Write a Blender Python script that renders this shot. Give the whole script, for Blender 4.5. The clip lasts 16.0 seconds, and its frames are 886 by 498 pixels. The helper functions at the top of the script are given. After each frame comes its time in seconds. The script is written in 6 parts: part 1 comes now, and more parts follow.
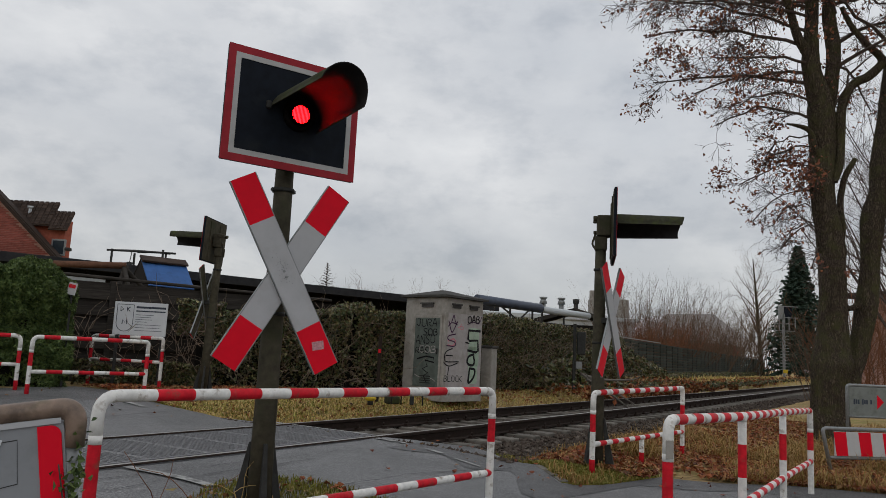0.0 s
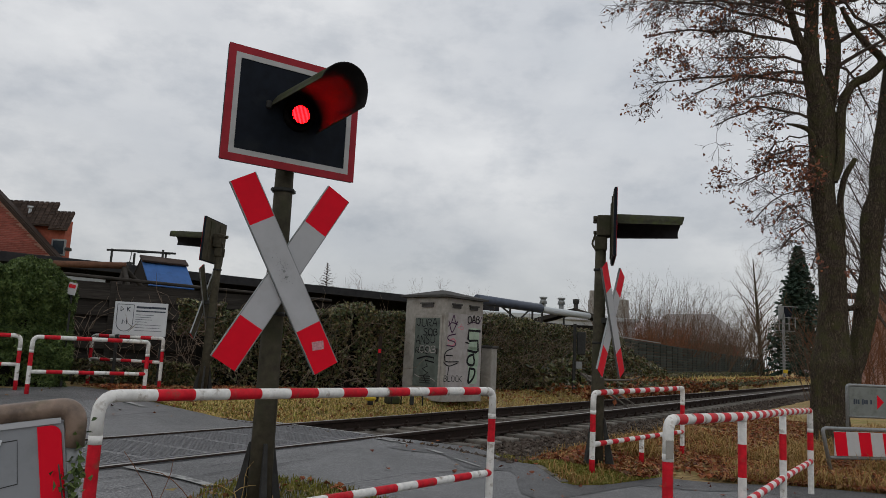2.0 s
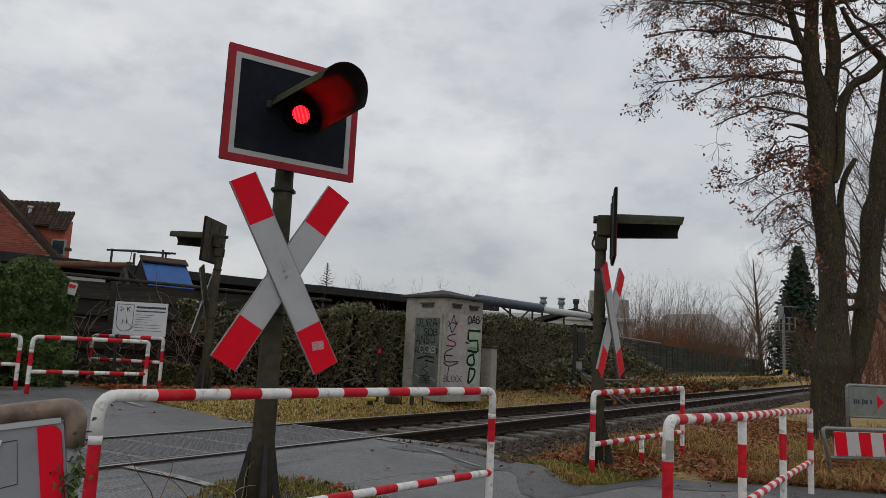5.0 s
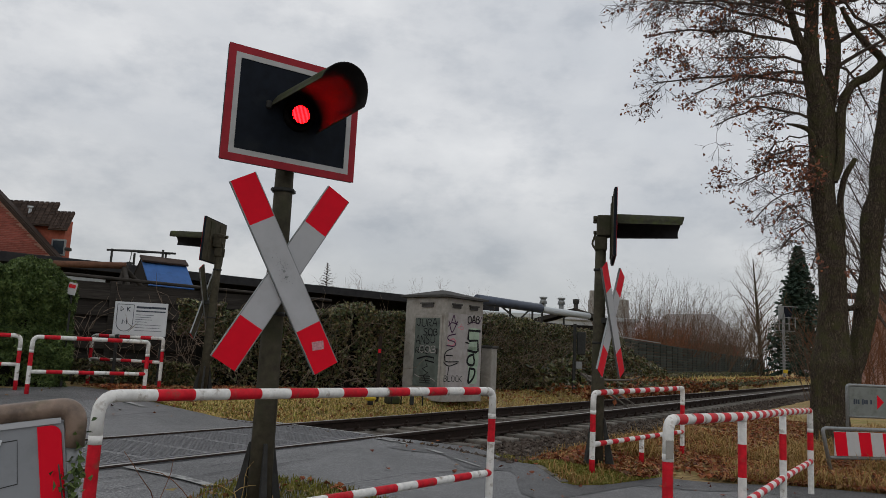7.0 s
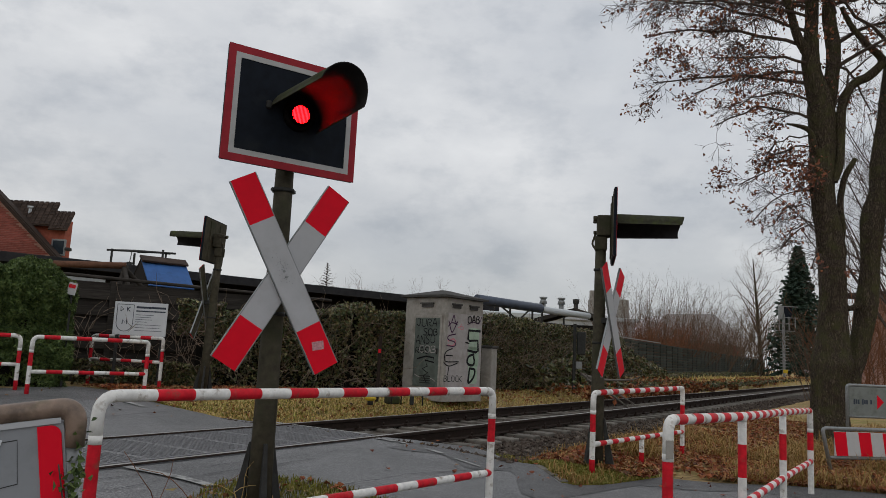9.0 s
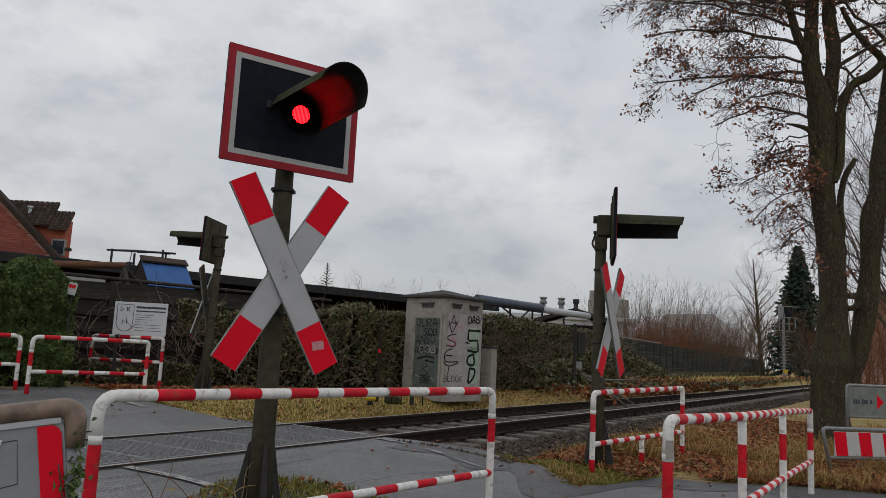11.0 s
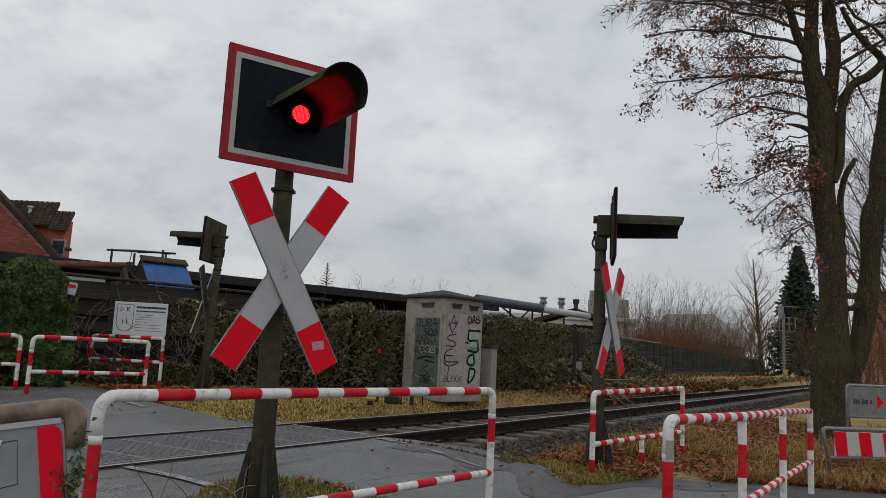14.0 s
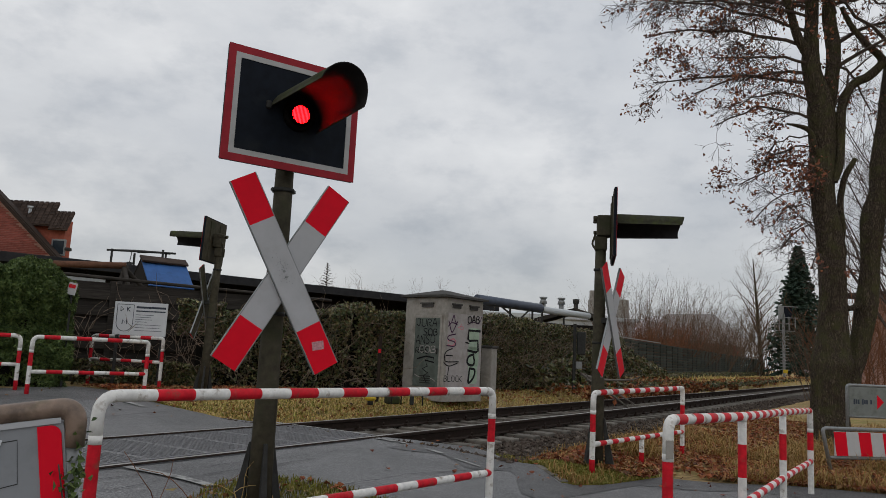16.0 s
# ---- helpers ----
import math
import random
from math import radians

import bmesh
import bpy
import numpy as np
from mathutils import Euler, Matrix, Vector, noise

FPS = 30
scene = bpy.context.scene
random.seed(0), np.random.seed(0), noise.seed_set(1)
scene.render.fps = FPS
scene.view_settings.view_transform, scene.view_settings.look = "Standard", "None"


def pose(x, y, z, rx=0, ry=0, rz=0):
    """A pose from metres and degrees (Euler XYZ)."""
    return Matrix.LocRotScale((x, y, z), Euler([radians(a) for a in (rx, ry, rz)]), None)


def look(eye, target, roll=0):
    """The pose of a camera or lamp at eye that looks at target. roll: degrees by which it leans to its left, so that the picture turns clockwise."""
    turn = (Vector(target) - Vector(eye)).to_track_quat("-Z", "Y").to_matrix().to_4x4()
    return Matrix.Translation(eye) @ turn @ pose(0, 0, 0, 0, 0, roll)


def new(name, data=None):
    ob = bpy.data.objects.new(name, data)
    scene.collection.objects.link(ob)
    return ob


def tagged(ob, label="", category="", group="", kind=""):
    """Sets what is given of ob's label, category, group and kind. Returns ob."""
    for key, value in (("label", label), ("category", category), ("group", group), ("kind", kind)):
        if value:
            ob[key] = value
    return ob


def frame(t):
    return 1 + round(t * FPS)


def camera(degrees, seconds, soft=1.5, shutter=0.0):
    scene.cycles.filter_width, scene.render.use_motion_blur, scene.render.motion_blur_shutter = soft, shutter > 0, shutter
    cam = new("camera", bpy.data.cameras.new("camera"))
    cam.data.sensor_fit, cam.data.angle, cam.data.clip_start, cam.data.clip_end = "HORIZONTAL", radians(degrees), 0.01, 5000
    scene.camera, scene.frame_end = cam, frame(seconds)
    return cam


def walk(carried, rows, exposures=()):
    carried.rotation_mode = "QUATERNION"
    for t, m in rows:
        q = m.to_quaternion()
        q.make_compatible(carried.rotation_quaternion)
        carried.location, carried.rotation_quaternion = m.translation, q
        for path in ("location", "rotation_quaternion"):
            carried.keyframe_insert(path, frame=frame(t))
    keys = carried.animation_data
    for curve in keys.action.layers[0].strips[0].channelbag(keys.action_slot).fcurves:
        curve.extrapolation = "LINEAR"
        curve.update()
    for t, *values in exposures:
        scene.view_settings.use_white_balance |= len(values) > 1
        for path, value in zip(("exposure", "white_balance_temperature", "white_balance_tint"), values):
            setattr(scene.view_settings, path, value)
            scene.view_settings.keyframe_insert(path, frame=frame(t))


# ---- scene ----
# camera: hand height, slightly tilted up, standing still
EYE = (0.0, 0.0, 1.25)
cam = camera(60.61, 16.0, 0.72)
CAM_POSE = look(EYE, (0.0, math.cos(radians(7.85)), 1.25 + math.sin(radians(7.85))), 2.9)
walk(cam, [(0.0, CAM_POSE), (16.0, CAM_POSE)])

# plan axes: u runs square to the railway, v along it
NV = Vector((0.5253, 0.8509))
MV = Vector((-0.8509, 0.5253))


def uv(u, v, z=0.0):
    return Vector((MV.x * u + NV.x * v, MV.y * u + NV.y * v, z))


def to_uv(x, y):
    return MV.x * x + MV.y * y, NV.x * x + NV.y * y


TRACK_RZ = math.degrees(math.atan2(NV.y, NV.x))

# ---- light: a closed winter overcast ----
world = bpy.data.worlds.new("world")
scene.world = world
world.use_nodes = True
wn = world.node_tree.nodes
sky = wn.new("ShaderNodeTexSky")
sky.sky_type = "NISHITA"
sky.sun_disc = False
sky.sun_elevation = radians(24)
sky.sun_rotation = radians(200)
world.node_tree.links.new(sky.outputs[0], wn["Background"].inputs[0])
wn["Background"].inputs[1].default_value = 0.06
sun_data = bpy.data.lights.new("sun", "SUN")
sun_data.energy = 1.2
sun_data.angle = radians(20)
sun_data.color = (1.0, 0.96, 0.9)
sun = new("sun", sun_data)
sun.matrix_basis = look((0, 0, 50), (17, 42, 50 - 22))
scene.view_settings.exposure = 0.0

# ---- materials ----


def nodes_of(name):
    m = bpy.data.materials.new(name)
    m.use_nodes = True
    nt = m.node_tree
    return m, nt, nt.nodes["Principled BSDF"]


def tex_noise(nt, co, scale, detail=5.0, rough=0.6):
    n = nt.nodes.new("ShaderNodeTexNoise")
    n.inputs["Scale"].default_value = scale
    n.inputs["Detail"].default_value = detail
    n.inputs["Roughness"].default_value = rough
    nt.links.new(co, n.inputs["Vector"])
    return n.outputs["Fac"]


def ramp(nt, fac, stops):
    r = nt.nodes.new("ShaderNodeValToRGB")
    while len(r.color_ramp.elements) < len(stops):
        r.color_ramp.elements.new(0.5)
    for e, (p, c) in zip(r.color_ramp.elements, stops):
        e.position = p
        e.color = (*c, 1) if len(c) == 3 else c
    nt.links.new(fac, r.inputs[0])
    return r.outputs[0]


def mix(nt, fac, a, b, mode="MIX"):
    n = nt.nodes.new("ShaderNodeMix")
    n.data_type = "RGBA"
    n.blend_type = mode
    for sock, val in ((n.inputs[0], fac), (n.inputs[6], a), (n.inputs[7], b)):
        if isinstance(val, (int, float)):
            sock.default_value = val
        elif isinstance(val, tuple):
            sock.default_value = (*val, 1)
        else:
            nt.links.new(val, sock)
    return n.outputs[2]


def mat(name, base, var=0.3, scale=14.0, rough=0.75, metal=0.0, bump=0.25, dist=0.004, stain=None, stain_scale=1.7,
        stain_low=0.5, rand=0.0, island=None, spec=0.12, stretch=(1, 1, 1)):
    """Noise-varied surface; stain is a second colour in patches; island gives a colour list by piece."""
    m, nt, b = nodes_of(name)
    tc = nt.nodes.new("ShaderNodeTexCoord")
    mp = nt.nodes.new("ShaderNodeMapping")
    mp.inputs["Scale"].default_value = stretch
    nt.links.new(tc.outputs["Object"], mp.inputs[0])
    co = mp.outputs[0]
    fine = tex_noise(nt, co, scale)
    lo = tuple(c * (1 - var) for c in base)
    hi = tuple(min(1, c * (1 + var)) for c in base)
    col = ramp(nt, fine, [(0.3, lo), (0.7, hi)])
    if island:
        g = nt.nodes.new("ShaderNodeNewGeometry")
        steps = [(k / max(1, len(island) - 1), c) for k, c in enumerate(island)]
        icol = ramp(nt, g.outputs["Random Per Island"], steps)
        shade = ramp(nt, fine, [(0.25, (1 - var,) * 3), (0.75, (1.0,) * 3)])
        col = mix(nt, 1.0, icol, shade, "MULTIPLY")
    if stain:
        s = tex_noise(nt, co, stain_scale, 6.0, 0.65)
        mask = ramp(nt, s, [(stain_low, (0, 0, 0)), (min(0.99, stain_low + 0.16), (1, 1, 1))])
        col = mix(nt, mask, col, stain)
    if rand:
        oi = nt.nodes.new("ShaderNodeObjectInfo")
        shade = ramp(nt, oi.outputs["Random"], [(0, (1 - rand,) * 3), (1, (1.0,) * 3)])
        col = mix(nt, 1.0, col, shade, "MULTIPLY")
    nt.links.new(col, b.inputs["Base Color"])
    b.inputs["Metallic"].default_value = metal
    b.inputs["Specular IOR Level"].default_value = spec
    rr = ramp(nt, fine, [(0.3, (max(0.02, rough - 0.1),) * 3), (0.7, (min(1, rough + 0.1),) * 3)])
    nt.links.new(rr, b.inputs["Roughness"])
    if bump:
        bp = nt.nodes.new("ShaderNodeBump")
        bp.inputs["Strength"].default_value = bump
        bp.inputs["Distance"].default_value = dist
        nt.links.new(fine, bp.inputs["Height"])
        nt.links.new(bp.outputs[0], b.inputs["Normal"])
    return m


M = {}
M["red"] = mat("red_paint", (0.56, 0.014, 0.026), 0.25, 22, 0.5, bump=0.2, stain=(0.25, 0.075, 0.055), stain_scale=13, stain_low=0.57)
M["white"] = mat("white_paint", (0.7, 0.69, 0.66), 0.14, 22, 0.5, bump=0.2, stain=(0.2, 0.145, 0.09), stain_scale=13, stain_low=0.555)
M["red_sheet"] = mat("red_reflective_sheet", (0.7, 0.006, 0.022), 0.06, 9, 0.5, spec=0.1, bump=0.02, stain=(0.6, 0.008, 0.024), stain_low=0.58)
M["grey_sheet"] = mat("grey_reflective_sheet", (0.42, 0.425, 0.44), 0.05, 9, 0.45, bump=0.02, stain=(0.37, 0.37, 0.38), stain_scale=4, stain_low=0.56)
M["white_sheet"] = mat("white_reflective_sheet", (0.5, 0.5, 0.5), 0.06, 9, 0.45, bump=0.02)
M["board_black"] = mat("black_board_paint", (0.009, 0.012, 0.018), 0.3, 12, 0.6, spec=0.08, bump=0.05, stain=(0.015, 0.018, 0.022), stain_scale=5, stain_low=0.55)
M["board_red"] = mat("faded_red_board_paint", (0.3, 0.025, 0.035), 0.15, 16, 0.55, bump=0.05, stain=(0.2, 0.05, 0.05), stain_scale=5, stain_low=0.62)
M["board_white"] = mat("board_line_paint", (0.42, 0.42, 0.42), 0.08, 16, 0.5, bump=0.05)
M["olive"] = mat("mossy_grey_steel", (0.064, 0.057, 0.04), 0.35, 14, 0.8, 0.0, 0.3, stain=(0.045, 0.048, 0.026), stain_scale=3, stain_low=0.5)
M["hood"] = mat("hood_black_paint", (0.016, 0.015, 0.015), 0.35, 11, 0.6, spec=0.12, bump=0.1)
M["ring"] = mat("matt_black_ring", (0.007, 0.006, 0.006), 0.2, 12, 0.8, spec=0.03, bump=0)
M["lens_back"] = mat("black_lens_backing", (0.0015, 0.001, 0.001), 0.1, 12, 0.9, spec=0.0, bump=0)
M["hood_moss"] = mat("mossy_hood_top", (0.04, 0.041, 0.026), 0.4, 25, 0.9, bump=0.5, stain=(0.05, 0.06, 0.02), stain_scale=7)
M["dark_steel"] = mat("dark_steel", (0.04, 0.04, 0.038), 0.3, 20, 0.6, 0.2, 0.2)
M["galv"] = mat("galvanised_steel", (0.25, 0.26, 0.26), 0.2, 30, 0.5, 0.5, 0.1, stain=(0.16, 0.13, 0.1), stain_low=0.6)


def asphalt_material(name, tone):
    """Worn asphalt: pale stone chips, blotches a hand wide and broad tracks."""
    m, nt, b = nodes_of(name)
    tc = nt.nodes.new("ShaderNodeTexCoord")
    co = tc.outputs["Object"]
    chips = tex_noise(nt, co, 70, 3.0, 0.7)
    hand = tex_noise(nt, co, 6.5, 6.0, 0.7)
    broad = tex_noise(nt, co, 0.75, 4.0, 0.6)
    col = ramp(nt, chips, [(0.34, (tone * 0.35,) * 3), (0.52, (tone, tone, tone * 1.03)), (0.68, (tone * 2.3, tone * 2.25, tone * 2.2))])
    col = mix(nt, 1.0, col, ramp(nt, hand, [(0.3, (0.62,) * 3), (0.7, (1.2,) * 3)]), "MULTIPLY")
    col = mix(nt, 1.0, col, ramp(nt, broad, [(0.38, (0.72,) * 3), (0.62, (1.18,) * 3)]), "MULTIPLY")
    nt.links.new(col, b.inputs["Base Color"])
    nt.links.new(ramp(nt, hand, [(0.3, (0.36,) * 3), (0.7, (0.62,) * 3)]), b.inputs["Roughness"])
    b.inputs["Specular IOR Level"].default_value = 0.32
    bp = nt.nodes.new("ShaderNodeBump")
    bp.inputs["Strength"].default_value = 0.9
    bp.inputs["Distance"].default_value = 0.006
    nt.links.new(chips, bp.inputs["Height"])
    nt.links.new(bp.outputs[0], b.inputs["Normal"])
    return m


M["asphalt"] = asphalt_material("worn_asphalt", 0.135)
M["asphalt_patch"] = asphalt_material("fresh_asphalt", 0.07)
M["line"] = mat("worn_road_paint", (0.33, 0.33, 0.32), 0.3, 40, 0.7, bump=0.3, stain=(0.13, 0.13, 0.13), stain_scale=9, stain_low=0.47)
# darker copy of the grey sheet; the barrier plate's shade is in its colour
M["plate_shaded"] = mat("shaded_grey_plate", (0.25, 0.26, 0.275), 0.06, 9, 0.5, bump=0.02, stain=(0.2, 0.205, 0.21), stain_scale=5, stain_low=0.54)
M["soil"] = mat("winter_verge_soil", (0.3, 0.215, 0.1), 0.55, 9, 0.95, bump=0.8, dist=0.03, stain=(0.22, 0.2, 0.06), stain_scale=0.6, stain_low=0.5)
M["rail_side"] = mat("rusty_rail_side", (0.03, 0.021, 0.017), 0.4, 18, 0.85, 0.1, 0.3)
M["rail_top"] = mat("polished_rail_head", (0.36, 0.34, 0.32), 0.2, 40, 0.42, 0.8, 0.05)
M["sleeper"] = mat("weathered_concrete_sleeper", (0.17, 0.155, 0.135), 0.25, 12, 0.85, bump=0.4, stain=(0.07, 0.052, 0.04), stain_scale=4, stain_low=0.52, rand=0.35)
M["sticker"] = mat("torn_pink_sticker", (0.5, 0.25, 0.27), 0.35, 60, 0.6, bump=0)
M["stone"] = mat("ballast_stone", (0.15, 0.13, 0.115), 0.3, 30, 0.9, bump=0.3,
                 island=[(0.035, 0.025, 0.02), (0.08, 0.062, 0.05), (0.12, 0.097, 0.08), (0.06, 0.043, 0.034), (0.19, 0.162, 0.135)])
M["ballast_bed"] = mat("ballast_bed", (0.05, 0.039, 0.031), 0.55, 26, 0.95, bump=1.0, dist=0.04)
M["leaf_litter"] = mat("fallen_leaves", (0.2, 0.1, 0.05), 0.35, 30, 0.6, spec=0.25, bump=0,
                       island=[(0.1, 0.028, 0.016), (0.3, 0.075, 0.03), (0.4, 0.14, 0.05), (0.17, 0.045, 0.022), (0.5, 0.28, 0.11), (0.06, 0.028, 0.02)])
M["straw"] = mat("dry_grass", (0.3, 0.24, 0.11), 0.3, 30, 0.85, bump=0,
                 island=[(0.46, 0.28, 0.1), (0.26, 0.14, 0.05), (0.56, 0.38, 0.16), (0.22, 0.18, 0.05), (0.38, 0.21, 0.075)])
M["verge"] = mat("pale_verge_grass", (0.5, 0.4, 0.17), 0.25, 30, 0.85, bump=0,
                 island=[(0.66, 0.48, 0.2), (0.5, 0.32, 0.11), (0.74, 0.58, 0.28), (0.42, 0.42, 0.1), (0.62, 0.4, 0.15)])
M["grass"] = mat("winter_grass", (0.1, 0.12, 0.03), 0.3, 30, 0.85, bump=0,
                 island=[(0.15, 0.17, 0.03), (0.22, 0.21, 0.05), (0.3, 0.24, 0.07), (0.12, 0.13, 0.03)])


def bark_material(name, plate, crack, moss):
    m, nt, b = nodes_of(name)
    tc = nt.nodes.new("ShaderNodeTexCoord")
    mp = nt.nodes.new("ShaderNodeMapping")
    mp.inputs["Scale"].default_value = (1, 1, 0.2)
    nt.links.new(tc.outputs["Object"], mp.inputs[0])
    warp = nt.nodes.new("ShaderNodeTexNoise")
    warp.inputs["Scale"].default_value = 9
    nt.links.new(mp.outputs[0], warp.inputs["Vector"])
    add = nt.nodes.new("ShaderNodeMix")
    add.data_type = "VECTOR"
    add.inputs[0].default_value = 0.14
    nt.links.new(mp.outputs[0], add.inputs[4])
    nt.links.new(warp.outputs["Color"], add.inputs[5])
    vor = nt.nodes.new("ShaderNodeTexVoronoi")
    vor.feature = "DISTANCE_TO_EDGE"
    vor.inputs["Scale"].default_value = 44
    nt.links.new(add.outputs[1], vor.inputs["Vector"])
    plates = ramp(nt, vor.outputs["Distance"], [(0.0, (0.2,) * 3), (0.3, (1, 1, 1))])
    fine = tex_noise(nt, tc.outputs["Object"], 38)
    tone = ramp(nt, fine, [(0.3, tuple(c * 0.55 for c in plate)), (0.72, tuple(c * 1.45 for c in plate))])
    col = mix(nt, plates, crack, tone)
    big = tex_noise(nt, tc.outputs["Object"], 3.1, 6.0, 0.7)
    col = mix(nt, ramp(nt, big, [(0.46, (0, 0, 0)), (0.66, (0.85,) * 3)]), col, moss)
    pale = tex_noise(nt, tc.outputs["Object"], 8.5, 6.0, 0.75)
    col = mix(nt, ramp(nt, pale, [(0.62, (0, 0, 0)), (0.72, (0.6,) * 3)]), col, tuple(c * 2.3 for c in plate))
    nt.links.new(col, b.inputs["Base Color"])
    b.inputs["Roughness"].default_value = 0.95
    b.inputs["Specular IOR Level"].default_value = 0.08
    hgt = mix(nt, 0.3, plates, fine)
    bp = nt.nodes.new("ShaderNodeBump")
    bp.inputs["Strength"].default_value = 1.0
    bp.inputs["Distance"].default_value = 0.03
    nt.links.new(hgt, bp.inputs["Height"])
    nt.links.new(bp.outputs[0], b.inputs["Normal"])
    return m


M["bark"] = bark_material("oak_bark", (0.115, 0.092, 0.068), (0.028, 0.022, 0.017), (0.08, 0.08, 0.034))
M["twig"] = mat("dark_twig", (0.085, 0.065, 0.056), 0.3, 12, 0.9, bump=0.2)
M["hedge_twig"] = mat("grey_hedge_stem", (0.22, 0.17, 0.13), 0.35, 8, 0.9, bump=0)
M["twig_far"] = mat("pale_bare_twig", (0.13, 0.092, 0.066), 0.3, 3, 0.9, bump=0)
M["ivy"] = mat("ivy_leaf", (0.05, 0.06, 0.02), 0.25, 20, 0.42, spec=0.4, bump=0,
               island=[(0.02, 0.028, 0.011), (0.06, 0.08, 0.028), (0.12, 0.15, 0.05), (0.18, 0.115, 0.055), (0.03, 0.024, 0.016), (0.33, 0.3, 0.13)])
M["thuja"] = mat("thuja_spray", (0.06, 0.1, 0.025), 0.25, 20, 0.6, spec=0.3, bump=0,
                 island=[(0.03, 0.055, 0.016), (0.085, 0.135, 0.036), (0.16, 0.215, 0.06), (0.055, 0.095, 0.028)])
M["fir"] = mat("fir_needles", (0.03, 0.05, 0.035), 0.3, 8, 0.8, bump=0,
               island=[(0.025, 0.045, 0.034), (0.05, 0.08, 0.06), (0.08, 0.115, 0.088)])
M["oak_leaf"] = mat("withered_oak_leaf", (0.17, 0.07, 0.04), 0.3, 25, 0.75, bump=0,
                    island=[(0.16, 0.075, 0.062), (0.24, 0.11, 0.08), (0.42, 0.16, 0.075), (0.2, 0.1, 0.085)])
# near-black: the shade deep between the leaves is put into this colour
M["shade_core"] = mat("hedge_core_shade", (0.008, 0.007, 0.005), 0.4, 8, 1.0, bump=0.5, dist=0.05)
M["concrete"] = mat("grey_concrete_cabinet", (0.33, 0.31, 0.28), 0.15, 10, 0.85, bump=0.3, stain=(0.22, 0.2, 0.175), stain_scale=2.2, stain_low=0.5)
M["cab_white"] = mat("overpainted_wall_patch", (0.4, 0.37, 0.36), 0.12, 10, 0.8, bump=0.2, stain=(0.32, 0.295, 0.275), stain_scale=3.5, stain_low=0.5)
M["cab_door"] = mat("grey_green_door_paint", (0.12, 0.14, 0.125), 0.2, 10, 0.6, bump=0.1, stain=(0.085, 0.1, 0.09), stain_scale=4)
M["ink"] = mat("black_spray_paint", (0.012, 0.012, 0.014), 0.2, 10, 0.5, bump=0)
M["ink_violet"] = mat("violet_spray_paint", (0.06, 0.02, 0.06), 0.2, 10, 0.5, bump=0)
M["ink_green"] = mat("pale_green_spray_paint", (0.36, 0.45, 0.35), 0.2, 10, 0.6, bump=0)
M["ink_pink"] = mat("pink_spray_paint", (0.55, 0.2, 0.24), 0.2, 10, 0.6, bump=0)
M["roof_felt"] = mat("dark_cabinet_roof", (0.075, 0.072, 0.07), 0.3, 8, 0.9, bump=0.3, stain=(0.05, 0.05, 0.042))
M["old_wood"] = mat("dark_weathered_wood", (0.05, 0.044, 0.038), 0.4, 9, 0.85, bump=0.4, stain=(0.09, 0.08, 0.07), stain_scale=3, stain_low=0.55, rand=0.35, stretch=(0.3, 1, 3))
M["shed_dark"] = mat("dark_shed_wood", (0.025, 0.022, 0.02), 0.35, 6, 0.9, bump=0.3)
M["shed_edge"] = mat("dark_roof_edge", (0.03, 0.03, 0.032), 0.3, 6, 0.7, bump=0.2)
M["green_fence"] = mat("grey_green_fence_board", (0.085, 0.1, 0.092), 0.35, 5, 0.8, bump=0.3, stain=(0.045, 0.055, 0.035), stain_scale=0.8, rand=0.4)
M["brick"] = mat("red_brick", (0.33, 0.105, 0.085), 0.3, 8, 0.85, bump=0.2, rand=0.4)
M["mortar"] = mat("brick_mortar", (0.36, 0.22, 0.18), 0.3, 8, 0.9, bump=0.2)
M["clad_red"] = mat("red_dormer_cladding", (0.34, 0.1, 0.065), 0.2, 6, 0.8, bump=0.2)
M["roof_tile"] = mat("brown_roof_tile", (0.06, 0.042, 0.034), 0.4, 5, 0.8, bump=0.2, rand=0.45)
M["timber"] = mat("brown_round_timber", (0.14, 0.07, 0.045), 0.3, 10, 0.8, bump=0.3)
M["blue_tarp"] = mat("blue_roofing_sheet", (0.045, 0.12, 0.32), 0.15, 6, 0.5, bump=0.1, stain=(0.035, 0.09, 0.22), stain_scale=2.5)
M["yellow_wood"] = mat("ochre_painted_boards", (0.3, 0.17, 0.035), 0.2, 8, 0.7, bump=0.2)
M["yellow"] = mat("yellow_cap_paint", (0.5, 0.36, 0.03), 0.15, 20, 0.5, bump=0.1)
M["sign_white"] = mat("white_sign_panel", (0.6, 0.62, 0.64), 0.04, 6, 0.4, bump=0)
M["sign_ink"] = mat("sign_print", (0.05, 0.06, 0.08), 0.2, 10, 0.5, bump=0)
M["glass"] = mat("dark_window_glass", (0.03, 0.04, 0.05), 0.2, 3, 0.08, bump=0)
M["white_wall"] = mat("pale_factory_sheet", (0.5, 0.53, 0.55), 0.06, 1.5, 0.6, bump=0)
M["pipe_blue"] = mat("blue_grey_duct_sheet", (0.1, 0.115, 0.15), 0.15, 5, 0.5, 0.3, 0.1)
M["barn_roof"] = mat("grey_barn_roof", (0.5, 0.49, 0.51), 0.15, 1.5, 0.8, bump=0.1)
M["rust_plant"] = mat("russet_shrub", (0.2, 0.09, 0.05), 0.3, 2, 0.9, bump=0,
                      island=[(0.13, 0.055, 0.03), (0.22, 0.1, 0.055), (0.28, 0.13, 0.07)])
